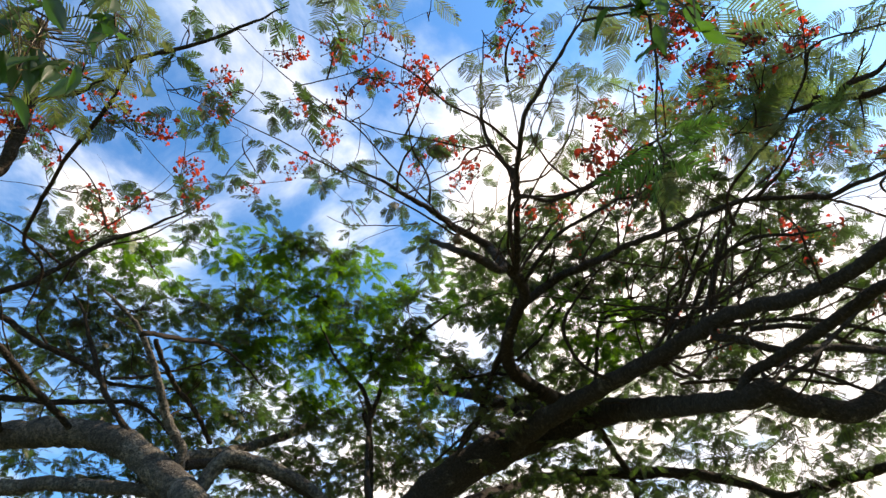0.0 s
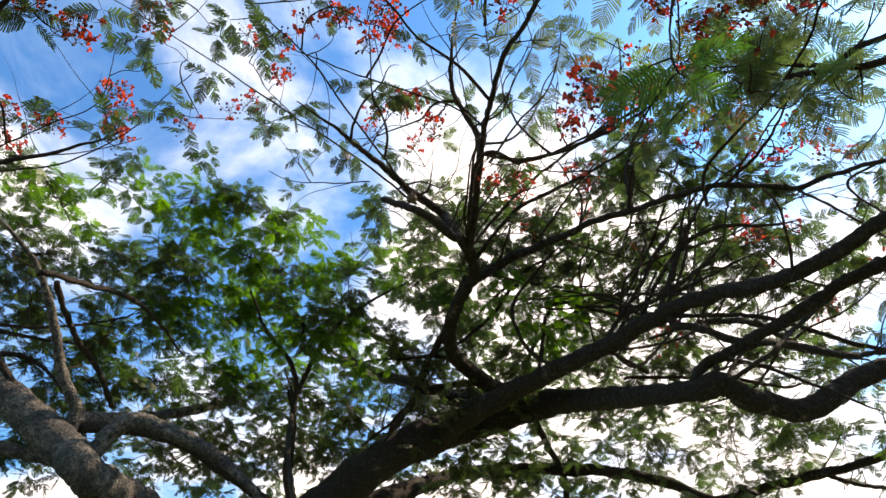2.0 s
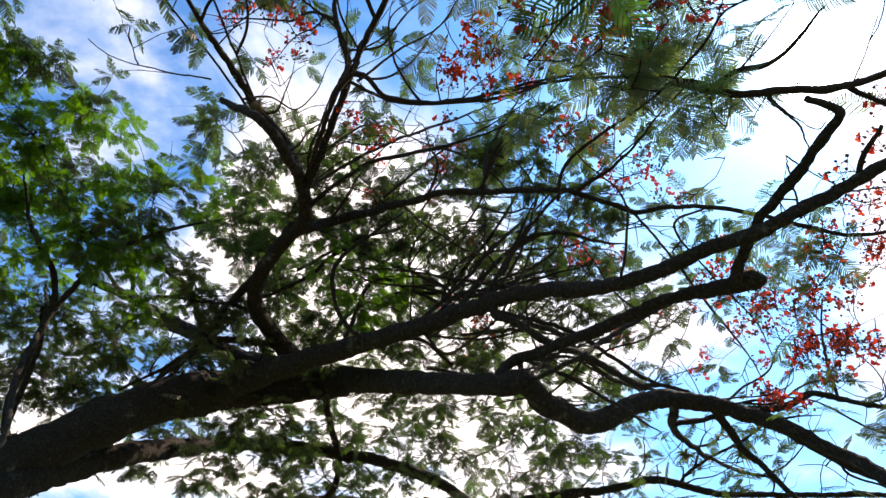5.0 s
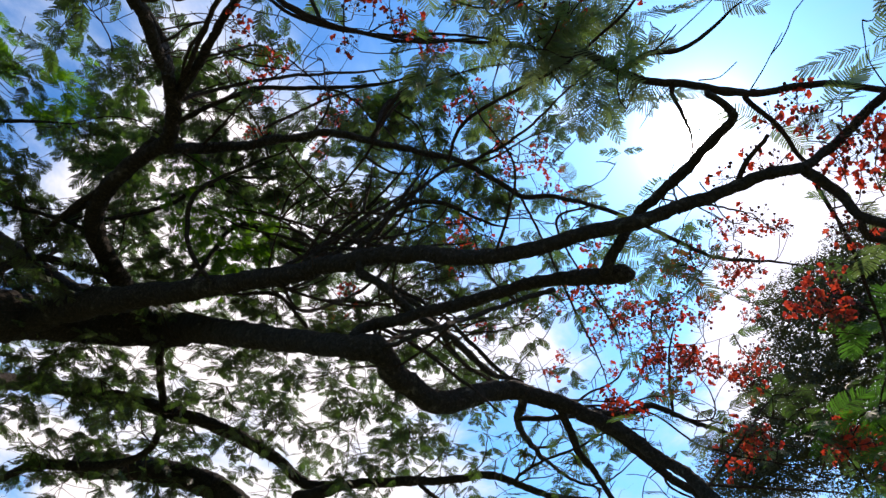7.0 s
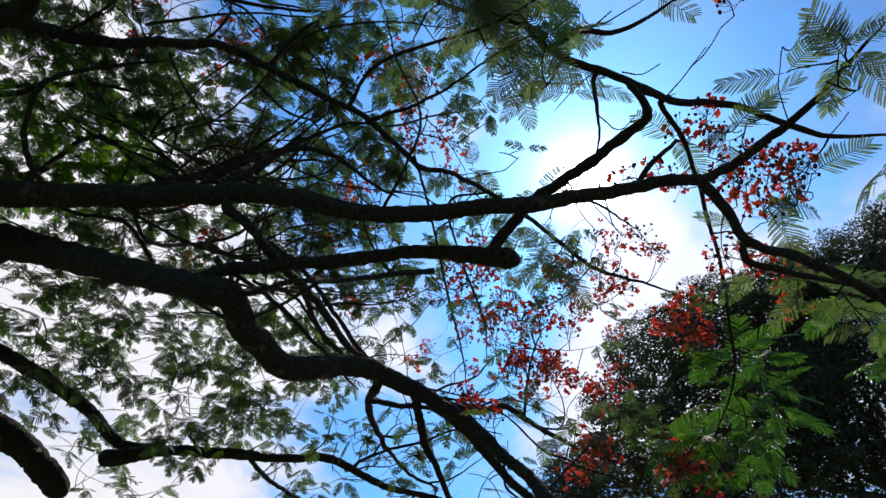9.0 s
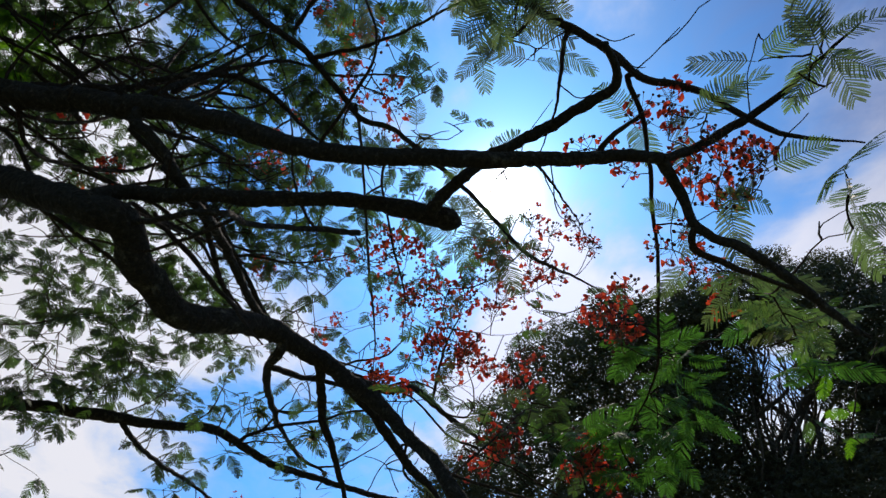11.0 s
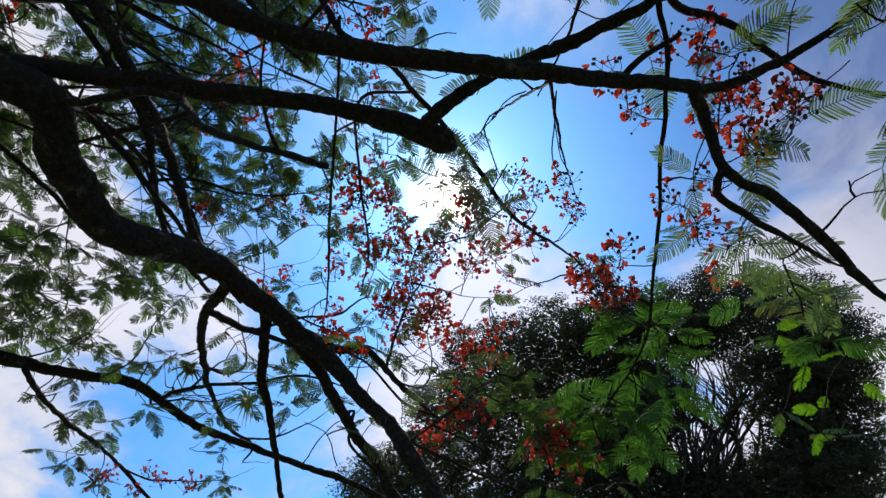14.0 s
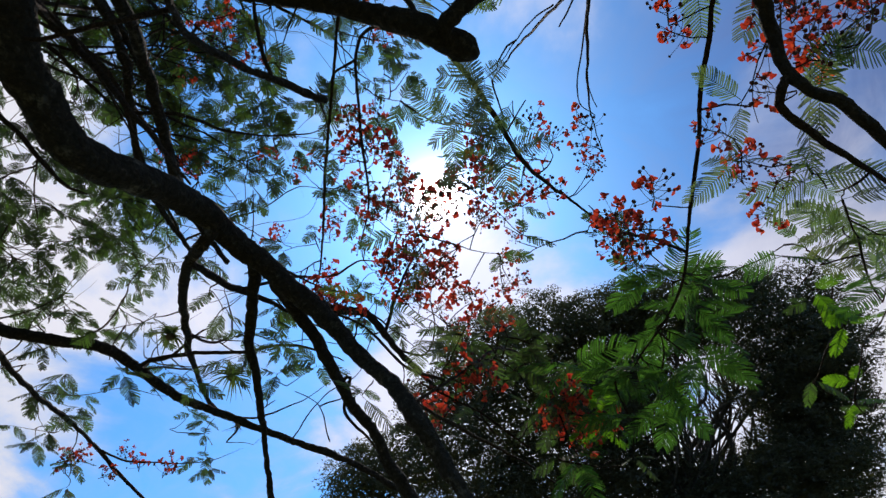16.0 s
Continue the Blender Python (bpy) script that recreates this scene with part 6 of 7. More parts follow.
blossoms([(-1.59, 2.97, 7.17, 0.83), (-1.18, 3.31, 7.69, 0.88), (-1.14, 3.79, 8.21, 1.08), (-0.68, 2.90, 7.36, 1.00), (-0.80, 4.02, 8.39, 0.83), (-0.50, 3.97, 8.46, 0.95), (-0.22, 3.98, 8.55, 0.97), (-0.36, 4.19, 8.43, 0.86), (-0.07, 4.26, 8.43, 1.06), (-1.45, 4.66, 7.79, 0.84), (-1.56, 4.38, 8.04, 0.98), (-1.02, 3.89, 7.65, 0.95), (-0.53, 4.15, 7.74, 1.01), (0.02, 5.13, 8.07, 1.06), (-0.25, 5.08, 8.12, 1.13), (0.65, 3.27, 7.84, 0.90), (1.02, 3.35, 7.47, 1.04), (0.65, 2.78, 6.98, 0.90), (-2.06, 5.49, 8.33, 0.91)])
blossoms([(-3.69, 5.45, 8.22, 1.11), (-3.21, 3.96, 7.00, 1.00), (-3.57, 3.56, 6.99, 0.96), (-3.45, 3.68, 6.87, 1.07), (-2.43, 3.43, 7.25, 0.81), (-2.95, 4.33, 8.16, 1.05), (-4.53, 4.17, 6.99, 0.93), (-4.49, 3.98, 6.97, 0.83), (-4.60, 5.35, 7.59, 1.03), (-5.46, 6.29, 8.23, 1.13), (-4.11, 5.48, 7.49, 0.87), (-3.73, 5.96, 7.99, 1.02), (1.08, 5.32, 7.06, 0.90), (1.61, 6.23, 8.03, 1.06), (1.72, 6.12, 8.03, 1.05), (2.34, 8.06, 9.30, 0.88), (0.45, 4.95, 7.85, 1.09), (0.36, 4.83, 7.36, 1.03), (3.97, 5.07, 8.40, 1.04), (4.09, 4.59, 7.80, 1.09), (4.98, 4.45, 7.72, 1.07), (5.90, 7.12, 7.88, 0.84)])
blossoms([(5.98, 7.18, 8.43, 1.10), (5.72, 7.15, 8.52, 0.94), (4.36, 7.74, 7.10, 0.97), (4.69, 8.33, 7.20, 0.85), (3.34, 7.47, 9.31, 1.04), (3.19, 7.52, 9.22, 0.90), (4.02, 8.23, 7.56, 1.10), (2.36, 7.51, 9.55, 0.90), (3.28, 7.11, 9.51, 0.94), (3.45, 7.21, 9.38, 1.01), (4.63, 4.67, 7.65, 0.87), (3.91, 7.52, 8.33, 1.06), (3.14, 6.97, 9.59, 0.87), (3.08, 7.17, 9.51, 1.10), (1.62, 6.29, 8.23, 1.14), (1.29, 6.21, 8.16, 1.02), (1.60, 5.75, 7.90, 1.01)])
blossoms([(3.04, 4.54, 8.21, 1.08), (4.71, 4.89, 7.66, 0.82), (5.49, 6.81, 8.55, 0.83), (6.66, 6.28, 7.12, 0.87), (3.32, 8.28, 8.50, 0.87), (4.59, 8.22, 7.37, 1.10), (7.14, 5.58, 5.60, 0.84), (7.62, 5.57, 5.68, 0.90), (5.78, 3.63, 5.97, 0.83), (6.50, 3.92, 6.14, 0.99), (6.29, 3.68, 5.70, 0.78), (6.46, 4.23, 5.81, 0.99), (6.40, 3.88, 5.52, 0.88), (5.99, 4.90, 6.48, 0.96), (6.19, 4.80, 6.43, 0.98), (6.85, 5.28, 6.76, 0.98)])
blossoms([(7.46, 5.30, 6.57, 0.94), (7.36, 5.60, 6.58, 0.83), (7.27, 6.27, 6.48, 0.92), (6.60, 4.41, 5.50, 0.80), (6.57, 4.24, 5.33, 0.92), (8.18, 4.49, 6.11, 0.94), (8.16, 4.72, 6.12, 1.02), (7.85, 5.12, 6.18, 0.89), (9.15, 4.41, 6.56, 0.77), (8.00, 3.84, 5.81, 0.94), (7.51, 5.79, 6.31, 0.83), (4.20, 2.54, 5.21, 0.95), (4.61, 1.98, 5.01, 1.01), (4.78, 1.96, 4.74, 0.89), (5.38, 2.05, 5.13, 0.95), (4.71, 1.77, 5.14, 0.95), (6.22, 2.72, 5.11, 1.14), (6.42, 2.64, 4.93, 1.02)])
blossoms([(6.72, 4.63, 5.46, 0.83), (6.81, 4.29, 5.46, 0.86), (6.84, 4.48, 5.38, 0.98), (6.89, 4.61, 5.29, 0.94), (6.98, 4.45, 5.25, 1.03), (7.06, 3.98, 5.30, 0.92), (7.10, 3.81, 5.30, 0.87), (7.28, 3.92, 5.08, 1.13), (7.54, 4.22, 4.73, 0.89), (7.69, 4.14, 4.61, 0.85), (7.75, 4.40, 4.47, 0.90), (7.46, 4.69, 4.69, 0.92), (6.85, 5.27, 5.15, 0.88), (6.96, 5.18, 5.07, 0.99), (7.71, 3.29, 4.35, 1.13), (7.76, 3.42, 4.27, 0.84), (7.79, 3.14, 4.31, 0.95), (7.91, 2.82, 4.28, 1.03), (7.61, 3.21, 4.48, 1.11)])
blossoms([(9.85, 9.93, 5.27, 0.90), (10.32, 9.73, 5.34, 0.90), (10.66, 9.38, 5.56, 0.90), (10.48, 9.49, 5.63, 0.90)])


def petal(at, way, size, r):
    """A crumpled, spoon-shaped petal."""
    x = np.array(way) / np.linalg.norm(way)
    y = np.cross(x, (r.uniform(-1, 1), r.uniform(-1, 1), r.uniform(0.2, 1)))
    y /= np.linalg.norm(y) + 1e-9
    z = np.cross(x, y)
    verts = []
    for u, w, h in ((0.0, 0.06, 0), (0.4, 0.30, 0.10), (0.7, 0.62, 0.18), (0.92, 0.55, 0.12), (1.02, 0.22, 0.02)):
        for s in (-1, 0, 1):
            verts.append(np.array(at) + size * (x * u + y * s * w + z * (h + 0.12 * abs(s) + r.uniform(-0.05, 0.05))))
    faces = []
    for i in range(4):
        for k in range(2):
            a = 3 * i + k
            faces.append((a, a + 1, a + 4, a + 3))
    return verts, faces


def blob(at, r, squash=1.25):
    """A small round bud."""
    at = np.array(at)
    verts = [at + (0, 0, r * squash)]
    for z, w in ((0.55, 0.8), (-0.45, 0.85)):
        verts += [at + r * np.array((w * math.cos(k * 1.047), w * math.sin(k * 1.047), z * squash)) for k in range(6)]
    verts.append(at - (0, 0, r * squash))
    faces = [(0, 1 + k, 1 + (k + 1) % 6) for k in range(6)]
    faces += [(1 + k, 7 + k, 7 + (k + 1) % 6, 1 + (k + 1) % 6) for k in range(6)]
    faces += [(13, 7 + (k + 1) % 6, 7 + k) for k in range(6)]
    return verts, faces


def flower_mesh(seed):
    """One open flower at the origin, facing up."""
    r = random.Random(seed)
    h = Heap()
    for k in range(r.randint(4, 5)):
        a = k * 1.3 + r.uniform(-0.4, 0.4)
        h.add(*petal((0, 0, 0), (math.cos(a), math.sin(a), r.uniform(0.1, 1.3)), r.uniform(0.026, 0.036), r))
    return mesh_of("flower", h.verts, h.faces, PETAL)


def blossom_plan(seed):
    """Stalk mesh, bud mesh and the seats of the open flowers of one cluster, growing up from the origin."""
    r = random.Random(seed)
    stalks, buds, seats = Heap(), Heap(), []
    axis = np.array([(0, 0, 0, 0.004), (0.01, 0, 0.06, 0.0035), (0.0, 0.01, 0.13, 0.0025), (0.0, 0.01, 0.19, 0.002)])
    stalks.add(*tube(axis, 4))
    n = r.randint(16, 23)
    for i in range(n):
        h = 0.03 + 0.16 * i / n
        a, up = i * 2.4 + r.uniform(-0.4, 0.4), r.uniform(0.0, 0.9)
        ln = r.uniform(0.05, 0.13) * (1.15 - 0.5 * i / n)
        way = np.array((math.cos(a), math.sin(a), up))
        way /= np.linalg.norm(way)
        foot = np.array((0.004, 0.005, h))
        end = foot + way * ln
        mid = (foot + end) / 2 - (0, 0, 0.008)
        stalks.add(*tube(np.array([(*foot, 0.0018), (*mid, 0.0016), (*end, 0.0018)]), 3))
        if r.random() < 0.38:
            seats.append((end, way))
            buds.add(*blob(end, 0.006))
        else:
            buds.add(*blob(end, r.uniform(0.0075, 0.0125)))
    return mesh_of("blossom", stalks.verts, stalks.faces, STALK), mesh_of("bud_spray", buds.verts, buds.faces, BUD, True), seats


def place_blossoms():
    plans = [blossom_plan(s) for s in range(6)]
    flowers = [flower_mesh(s) for s in range(8)]
    for x, y, z, s in BLOSSOMS:
        c = np.array((x, y, z))
        gap = np.linalg.norm(REACH - c, axis=1)
        i = int(np.argmin(gap))
        if gap[i] > 0.03:
            shoot(REACH[i], c, 0.0055, 0.004)
        stalk, bud, seats = plans[rs.randrange(6)]
        ob = part("blossom", stalk, tree)
        ob.matrix_local = Matrix.LocRotScale(c, Euler((rs.gauss(0, 0.55), rs.gauss(0, 0.55), rs.uniform(0, 6.28))), (1.4 * s,) * 3)
        part("bud_spray", bud, ob, "small round dark red buds", "stuff")
        for end, way in seats:
            fl = part("flower", flowers[rs.randrange(8)], ob, "crumpled orange-red flower")
            fl.matrix_local = Matrix.Translation(Vector(end)) @ Vector(way).to_track_quat("Z", "Y").to_matrix().to_4x4() @ Matrix.Rotation(rs.uniform(0, 6.28), 4, "Z")


place_blossoms()


# ---- plants that sit on the branches ----
def strap_plant(at, size):
    """An air plant: a rosette of narrow arching strap leaves."""
    r = random.Random(int(100 * size))
    root = new("air_plant")
    root.matrix_world = Matrix.Translation(at)
    tagged(root, "spiky green air plant growing on a dark branch", "plant")
    verts, faces = [], []
    for i in range(44):
        a, up = i * 2.4, r.uniform(0.15, 1.7)
        d = np.array((math.cos(a), math.sin(a), 0))
        across = np.array((-d[1], d[0], 0))
        ln, k = size * r.uniform(0.7, 1.1), len(verts)
        for j in range(6):
            u = j / 5
            c = d * ln * u * math.cos(up * 0.6) + np.array((0, 0, ln * (u * up * 0.6 - 0.75 * u * u)))
            w = 0.014 * (1 - u ** 2) + 0.001
            verts += [c - across * w, c + across * w + (0, 0, 0.004)]
        faces += [(k + 2 * j, k + 2 * j + 1, k + 2 * j + 3, k + 2 * j + 2) for j in range(5)]
    part("leaves", mesh_of("leaves", verts, faces, STRAP), root)
    v, f = blob((0, 0, -0.02), 0.05, 1.0)
    part("base", mesh_of("base", v, f, DRY, True), root)


strap_plant((8.89, 7.26, 5.92), 0.42)
strap_plant((7.62, 7.36, 5.68), 0.26)


def vine_leaf(seed):
    """A drooping pointed oval leaf along +x, folded a little along its rib."""
    r = random.Random(seed)
    verts, faces = [], []
    for u in (0.0, 0.12, 0.3, 0.5, 0.7, 0.88, 1.0):
        w = 0.0 if u in (0.0, 1.0) else 0.20 * math.sin(math.pi * u ** 0.8) ** 0.8
        for k in (-1, -0.5, 0, 0.5, 1):
            verts.append((u, k * w + 0.03 * math.sin(3 * u + seed), -0.35 * u * u + 0.10 * abs(k) + 0.02 * math.sin(9 * u + 4 * k)))
    for i in range(6):
        faces += [(5 * i + k, 5 * i + k + 1, 5 * i + k + 6, 5 * i + k + 5) for k in range(4)]
    return mesh_of("leaf", verts, faces, VINE, True)


VINE_LEAVES = [vine_leaf(s) for s in range(4)]


def hanging_vine(at, size, count):
    """A climber that hangs from the wood on a thin stem, with broad leaves."""
    r = random.Random(count)
    at = Vector(at)
    grid = REACH[REACH[:, 2] > at.z]
    seat = Vector(grid[int(np.argmin(np.linalg.norm(grid - np.array(at), axis=1)))])
    root = new("hanging_vine")
    root.matrix_world = Matrix.Translation(seat)
    tagged(root, "dark green broad-leaved vine hanging from a branch", "vine", "vines in the flame tree")
    low = at - seat
    line = spline([(0, 0, 0, 0.007), (*(low * 0.5 + Vector((0.05, 0.08, 0.12))), 0.006), (*low, 0.005), (*(low + Vector((0.05, 0, -size))), 0.003)], 0.08)
    part("stem", mesh_of("stem", *tube(line, 5), TWIG, True), root)
    for i in range(count):
        a = i * 2.4
        foot = low + Vector((r.gauss(0, 0.5), r.gauss(0, 0.5), r.gauss(0, 0.45))) * size
        start = line[len(line) - 1 - r.randrange(max(2, len(line) // 4)), :3]
        part("petiole", mesh_of("petiole", *tube(np.array([(*start, 0.003), (*((Vector(start) + foot) / 2 + Vector((0, 0, 0.03))), 0.0025), (*foot, 0.002)]), 4), STALK), root)
        way = Vector((math.cos(a), math.sin(a), r.uniform(-1.6, -0.4)))
        lf = part("leaf", VINE_LEAVES[i % 4], root)
        lf.matrix_local = Matrix.Translation(foot) @ way.to_track_quat("X", "Z").to_matrix().to_4x4() @ Matrix.Rotation(r.uniform(-0.6, 0.6), 4, "X") @ Matrix.Scale(r.uniform(0.14, 0.20), 4)


for place, size, count in (((-1.80, 1.29, 4.18), 0.34, 34), ((-1.58, 1.33, 4.43), 0.14, 6), ((1.09, 1.26, 4.45), 0.22, 14), ((0.95, 1.35, 4.57), 0.10, 5)):
    hanging_vine(place, size, count)


def dry_tuft(at, size, label):
    """A tangle of dead stalks and old pods caught on the wood."""
    r = random.Random(int(1000 * (at[0] + at[2])))
    root = new("dry_tuft")
    root.matrix_world = Matrix.Translation(at)
    tagged(root, label, "plant", "dry tufts on the branches")
    h = Heap()
    for i in range(34):
        d = np.array((r.gauss(0, 1), r.gauss(0, 1), r.gauss(0, 0.8)))
        d /= np.linalg.norm(d)
        ln = size * r.uniform(0.5, 1.15)
        bend = np.array((r.gauss(0, 0.25), r.gauss(0, 0.25), -0.25)) * ln
        h.add(*tube(np.array([(0, 0, 0, 0.006), (*(d * ln * 0.55 + bend * 0.3), 0.004), (*(d * ln + bend), 0.0015)]), 4))
    part("stalk_tangle", mesh_of("stalk_tangle", h.verts, h.faces, DRY), root)
    v, f = blob((0, 0, 0), size * 0.38, 0.9)
    part("core", mesh_of("core", v, f, DRY, True), root)


for place, size in (((0.18, 5.50, 6.98), 0.19), ((5.13, 4.70, 8.80), 0.13), ((1.10, 7.03, 7.80), 0.13), ((5.99, 6.12, 5.36), 0.12), ((5.51, 11.18, 6.20), 0.15), ((10.28, 7.78, 6.00), 0.13)):
    dry_tuft(place, size, "brown dry tuft of dead stalks caught on a branch")

# ---- the far tree ----
FAR_CROWN = [(27.6, 5.3, 18.0, 2.6), (28.0, 2.5, 19.3, 2.6), (28.2, -0.4, 19.5, 2.4), (27.8, -3.7, 19.9, 2.3), (27.6, -6.1, 19.2, 2.3), (26.1, -8.2, 18.1, 2.3), (25.9, -8.6, 16.2, 2.2), (27.7, 7.4, 15.2, 2.4), (28.3, 9.6, 13.0, 2.3), (29.8, 4.5, 16.2, 2.8), (30.3, 1.1, 17.4, 2.8), (30.4, -2.0, 18.5, 2.2), (27.9, -7.1, 15.9, 2.2), (28.2, -8.5, 14.3, 2.4)]
FAR_CROWN += [(29.2, -7.2, 13.3, 1.8), (28.3, -7.7, 12.2, 2.0), (31.4, -4.2, 12.9, 1.5), (29.1, -6.4, 17.5, 0.9), (31.5, -1.4, 14.2, 2.3), (31.0, 2.6, 13.7, 2.8), (30.2, 6.3, 12.8, 2.8), (29.0, -6.7, 11.4, 2.4), (28.2, 11.2, 12.5, 1.8), (31.6, -0.5, 16.7, 1.8), (27.3, -5.4, 21.5, 1.0), (27.3, -7.5, 20.5, 1.3), (27.6, -8.5, 15.3, 2.1), (28.0, -1.6, 20.3, 1.8)]
FAR_CROWN += [(31.0, 0.4, 12.6, 2.4), (31.4, -3.0, 12.0, 2.0), (31.0, -6.0, 13.2, 1.5), (29.6, -1.6, 16.6, 2.0), (27.9, -4.6, 18.7, 1.4), (28.6, 0.6, 15.2, 2.2), (29.4, -8.8, 12.6, 2.2), (31.0, 4.6, 12.2, 2.4), (29.8, -4.8, 11.2, 1.8), (27.0, -9.6, 16.9, 1.2)]
FAR_LIMBS = [(32.0, -2.8, 12.2, 28.6, -3.6, 17.9), (31.6, -3.2, 13.1, 28.3, -5.2, 17.5), (31.2, -3.6, 13.9, 28.7, -5.8, 16.5), (31.1, -3.0, 14.5, 28.7, -4.5, 17.2), (31.8, -3.3, 12.6, 28.0, -6.8, 17.1), (31.7, -2.5, 13.2, 28.2, -1.7, 19.1), (31.5, -3.7, 13.0, 27.3, -8.4, 17.1), (32.0, -1.9, 12.8, 29.0, 2.0, 18.6), (32.1, -1.6, 12.6, 29.7, 5.6, 17.4), (31.7, -3.8, 12.5, 27.7, -9.6, 15.3), (32.2, -0.4, 12.9, 28.8, -1.8, 18.2), (32.3, 0.6, 13.0, 29.3, 0.4, 18.0), (31.0, -6.7, 12.1, 28.4, -7.8, 15.6), (30.5, -5.6, 14.1, 28.6, -6.8, 16.0), (30.8, -3.3, 14.9, 28.7, -4.0, 17.5)]
FAR_BASE = (28.7, -1.8, 0.0)


def far_tree():
    r = random.Random(2)
    root = new("broad_crowned_tree")
    root.location = FAR_BASE
    bpy.context.view_layer.update()
    tagged(root, "tall dark-green tree with a dense rounded crown on open grass", "tree")
    back = Matrix.Translation(-Vector(FAR_BASE))
    fork = np.mean([f[:3] for f in FAR_LIMBS], axis=0) - np.array((0, 0, 2.5))
    trunk = np.array([(*FAR_BASE[:2], -0.3, 0.75), (*FAR_BASE[:2], 0.6, 0.58), (FAR_BASE[0] * 0.4 + fork[0] * 0.6, FAR_BASE[1] * 0.4 + fork[1] * 0.6, fork[2] * 0.6, 0.5), (*fork, 0.42)])
    v, f = tube(spline(trunk, 0.5), 12, 0.15)
    me = mesh_of("trunk", v, f, FAR_BARK, True)
    me.transform(back)
    part("trunk", me, root)
    for row in FAR_LIMBS:
        a, b = np.array(row[:3]), np.array(row[3:])
        line = np.array([(*fork, 0.22), (*(a + (r.gauss(0, .3), r.gauss(0, .8), 0)), 0.13), (*((a + b) / 2 + (r.gauss(0, .5), r.gauss(0, .9), r.gauss(0, .3))), 0.08), (*b, 0.045)])
        heap = Heap()
        main = spline(line, 0.5)
        heap.add(*tube(main, 7, 0.1))
        for k in range(20):
            s = main[r.randrange(len(main) // 3, len(main))]
            e = s[:3] + np.array((r.gauss(0, 0.7), r.gauss(0, 0.7), r.uniform(0.8, 3.0)))
            m2 = (s[:3] + e) / 2 + (r.gauss(0, .2), r.gauss(0, .2), 0)
            heap.add(*tube(spline([(*s[:3], 0.04), (*m2, 0.028), (*e, 0.012)], 0.4), 5))
        me = mesh_of("limb", heap.verts, heap.faces, FAR_BARK, True)
        me.transform(back)
        part("limb", me, root)
    for k in range(22):      # slender upright boughs that fan out through the gap in the crown
        u = r.uniform(-1, 1)
        a = np.array((30.4 + r.gauss(0, 0.4), -3.6 + 0.9 * u + r.gauss(0, 0.7), 13.4 + r.gauss(0, 0.6)))
        e = np.array((29.4 + r.gauss(0, 0.6), -5.2 + 3.0 * u + r.gauss(0, 0.4), r.uniform(16.4, 19.4)))
        m1, m2 = a + (e - a) * 0.33 + (0, 0.25 * u * r.random(), 0.35), a + (e - a) * 0.7 + (r.gauss(0, .2), r.gauss(0, .3), 0.2)
        heap = Heap()
        main = spline([(*(fork + (0, r.gauss(0, 0.8), 1.0)), 0.085), (*a, 0.050), (*m1, 0.040), (*m2, 0.028), (*e, 0.012)], 0.3)
        heap.add(*tube(main, 6, 0.1))
        for i in range(9):
            b = main[r.randrange(len(main) // 2, len(main)), :3]
            w = np.array((r.gauss(0, 0.4), r.gauss(0, 0.6), r.uniform(0.3, 1.0))) * r.uniform(0.6, 1.5)
            heap.add(*tube(spline([(*b, 0.022), (*(b + w * 0.5 + (0, r.gauss(0, .1), .05)), 0.016), (*(b + w), 0.008)], 0.3), 4))
        me = mesh_of("limb", heap.verts, heap.faces, FAR_BARK, True)
        me.transform(back)
        part("limb", me, root)
    for k in range(12):      # slim stems that stand round the trunk
        y0 = -9.0 + 1.05 * k + r.gauss(0, 0.3)
        foot, top = np.array((31.5 + r.gauss(0, 0.8), y0 * 0.6, -0.3)), np.array((31.0 + r.gauss(0, 0.6), y0, r.uniform(14.0, 17.0)))
        me = mesh_of("stem", *tube(spline([(*foot, 0.16), (*(foot * 0.5 + top * 0.5 + (0, r.gauss(0, .3), 0)), 0.12), (*top, 0.05)], 0.6), 7, 0.1), FAR_BARK, True)
        me.transform(back)
        part("stem", me, root)
    gen = np.random.default_rng(4)
    V, Fc = [], []
    for x, y, z, rad in FAR_CROWN:
        n = int(2500 * rad * rad)
        d = gen.normal(size=(n, 3))
        d /= np.linalg.norm(d, axis=1)[:, None]
        tuft = gen.integers(0, 240, n)
        seat = gen.normal(size=(240, 3))
        seat /= np.linalg.norm(seat, axis=1)[:, None]
        reach = 0.62 + 0.42 * gen.random(240) ** 0.5
        p = seat[tuft] * reach[tuft][:, None] * rad + d * 0.42 * gen.random((n, 1)) ** 0.4 * (1, 1, 0.55)
        p = p * (1, 1, 0.8) + (x, y, z)
        a = gen.normal(size=(n, 3)) * (1, 1, 0.45)
        a /= np.linalg.norm(a, axis=1)[:, None]
        b = np.cross(a, gen.normal(size=(n, 3)))
        b /= np.linalg.norm(b, axis=1)[:, None]
        s = gen.uniform(0.038, 0.085, (n, 1))
        deep = n // 8       # broader sprays that fill the inside of each bough
        p[:deep] = d[:deep] * gen.random((deep, 1)) ** 0.4 * rad * 0.78 * (1, 1, 0.75) + (x, y, z)
        s[:deep] *= 2.0
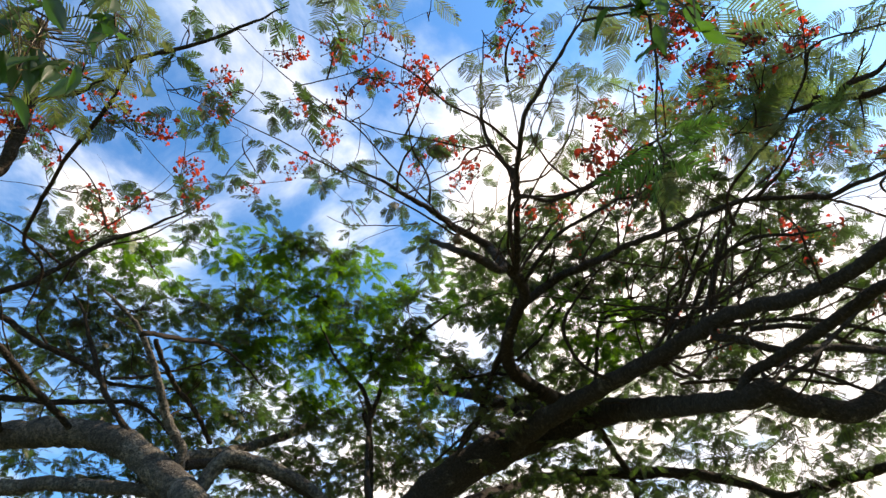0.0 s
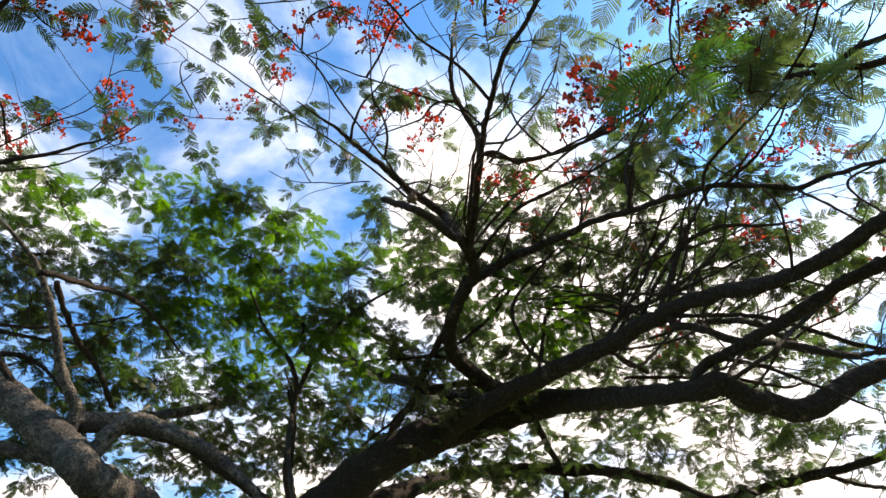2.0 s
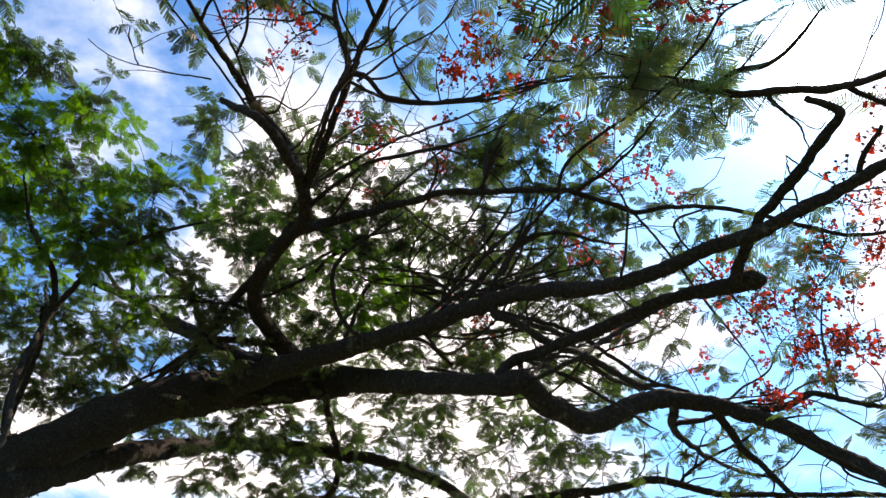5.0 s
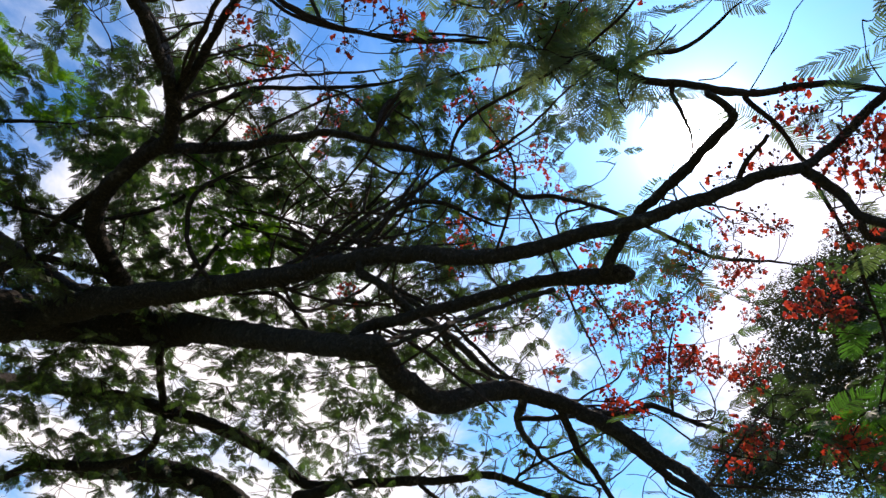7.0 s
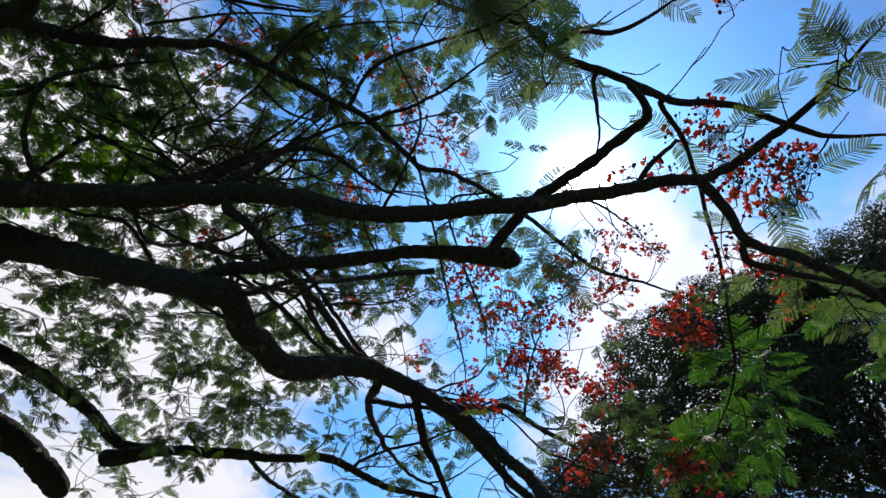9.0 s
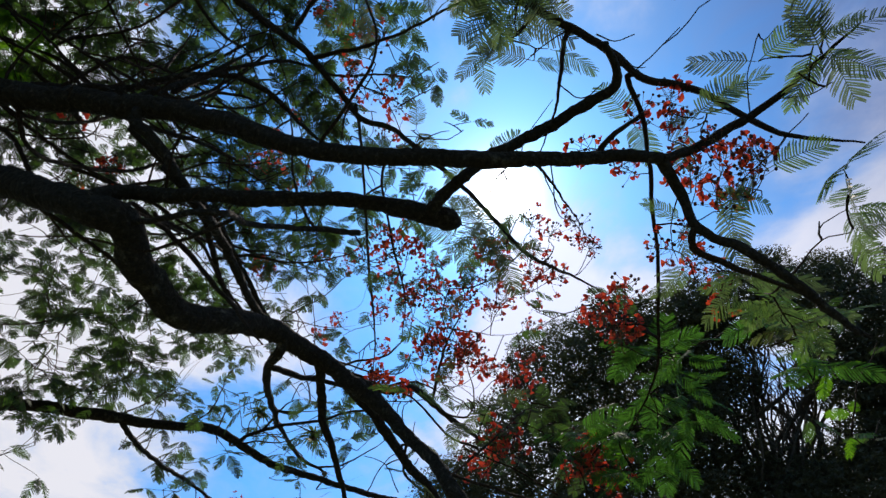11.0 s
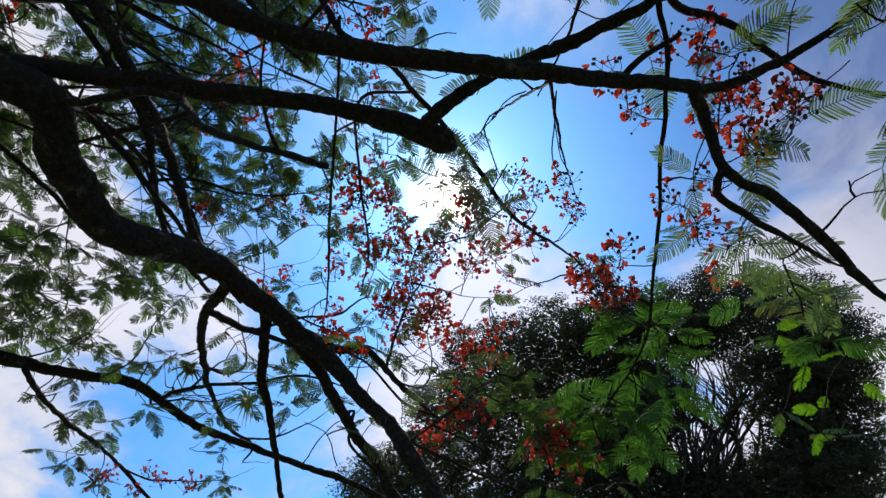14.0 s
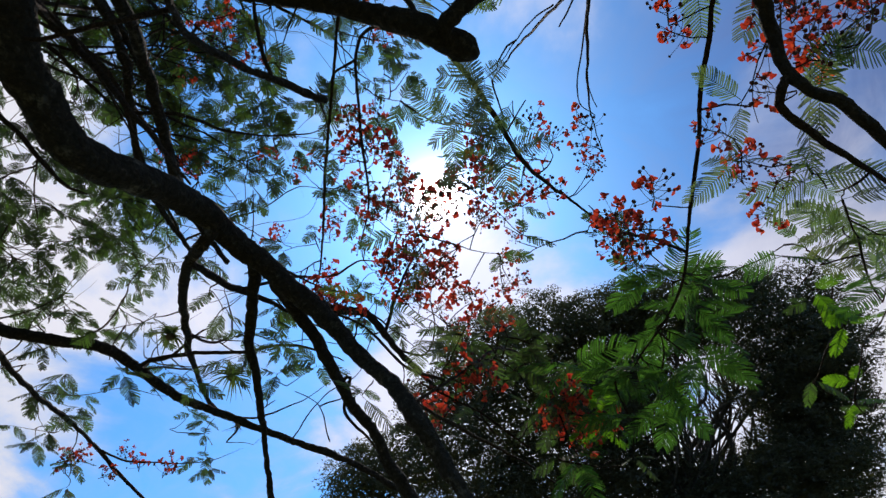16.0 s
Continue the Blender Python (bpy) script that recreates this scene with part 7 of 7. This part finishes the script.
        q = np.stack([p - a * s, p + b * s * 0.42, p + a * s, p - b * s * 0.42], axis=1).reshape(-1, 3)
        k = sum(len(v) for v in V)
        V.append(q)
        Fc.append(k + np.arange(4 * n).reshape(-1, 4))
    V, Fc = np.vstack(V) - np.array(FAR_BASE), np.vstack(Fc)
    part("crown", mesh_of("crown", V.tolist(), Fc.tolist(), FAR_LEAF), root, "dense crown of small dark leaves", "stuff")


far_tree()


# ---- leaves into the scene: those nearest the walk one by one, the rest joined ----
def place_leaves():
    near, heaps = [], ([], [], [], [])
    for lf in LEAVES:
        # these leaves get the greens with sunlight in their colour
        sunlit = lf[3] or any(math.dist(lf[2], c) < r for c, r in SUNLIT_BOUGHS)
        if lf[0] < 7 and len(near) < 300 and (sunlit or math.dist(lf[2], (2.2, 2.6, 1.8)) < 6.0):
            near.append((*lf[:3], sunlit))
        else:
            heaps[(3 if sunlit else 1) if lf[0] < 7 else (2 if sunlit else 0)].append(lf)
    for k, m, p, sunlit in near:
        ob = part("leaf", (SUNLIT_MESH if sunlit else LEAF_MESH)[k], tree)
        ob.matrix_local = Matrix([[*m[i], p[i]] for i in range(3)] + [[0, 0, 0, 1]])
    kinds = ((LEAF, "feathery compound leaves on thin twigs"), (LEAF_THIN, "thin feathery leaves against the sky"), (LEAF_SUNLIT_FAR, "feathery leaves coloured bright sunlit green"), (LEAF_SUNLIT_NEAR, "feathery leaves coloured sunlit green"))
    for rest, (mat, label) in zip(heaps, kinds):
        if not rest:
            continue
        V, Fc, k0 = [], [], 0
        for k in range(14):
            mats = np.array([lf[1] for lf in rest if lf[0] == k])
            if not len(mats):
                continue
            spots = np.array([lf[2] for lf in rest if lf[0] == k])
            v, f = TEMPLATES[k]
            V.append((np.einsum("nij,vj->nvi", mats, v) + spots[:, None, :]).reshape(-1, 3))
            f = np.array(f)
            Fc.append((f[None] + (np.arange(len(mats)) * len(v))[:, None, None] + k0).reshape(-1, 4))
            k0 += len(mats) * len(v)
        part("foliage", mesh_of("foliage", np.vstack(V).tolist(), np.vstack(Fc).tolist(), mat), tree, label, "stuff")
    part("twig_tangle", mesh_of("twig_tangle", twigs.verts, twigs.faces, TWIG, True), tree, "thin dark twigs", "stuff")


place_leaves()
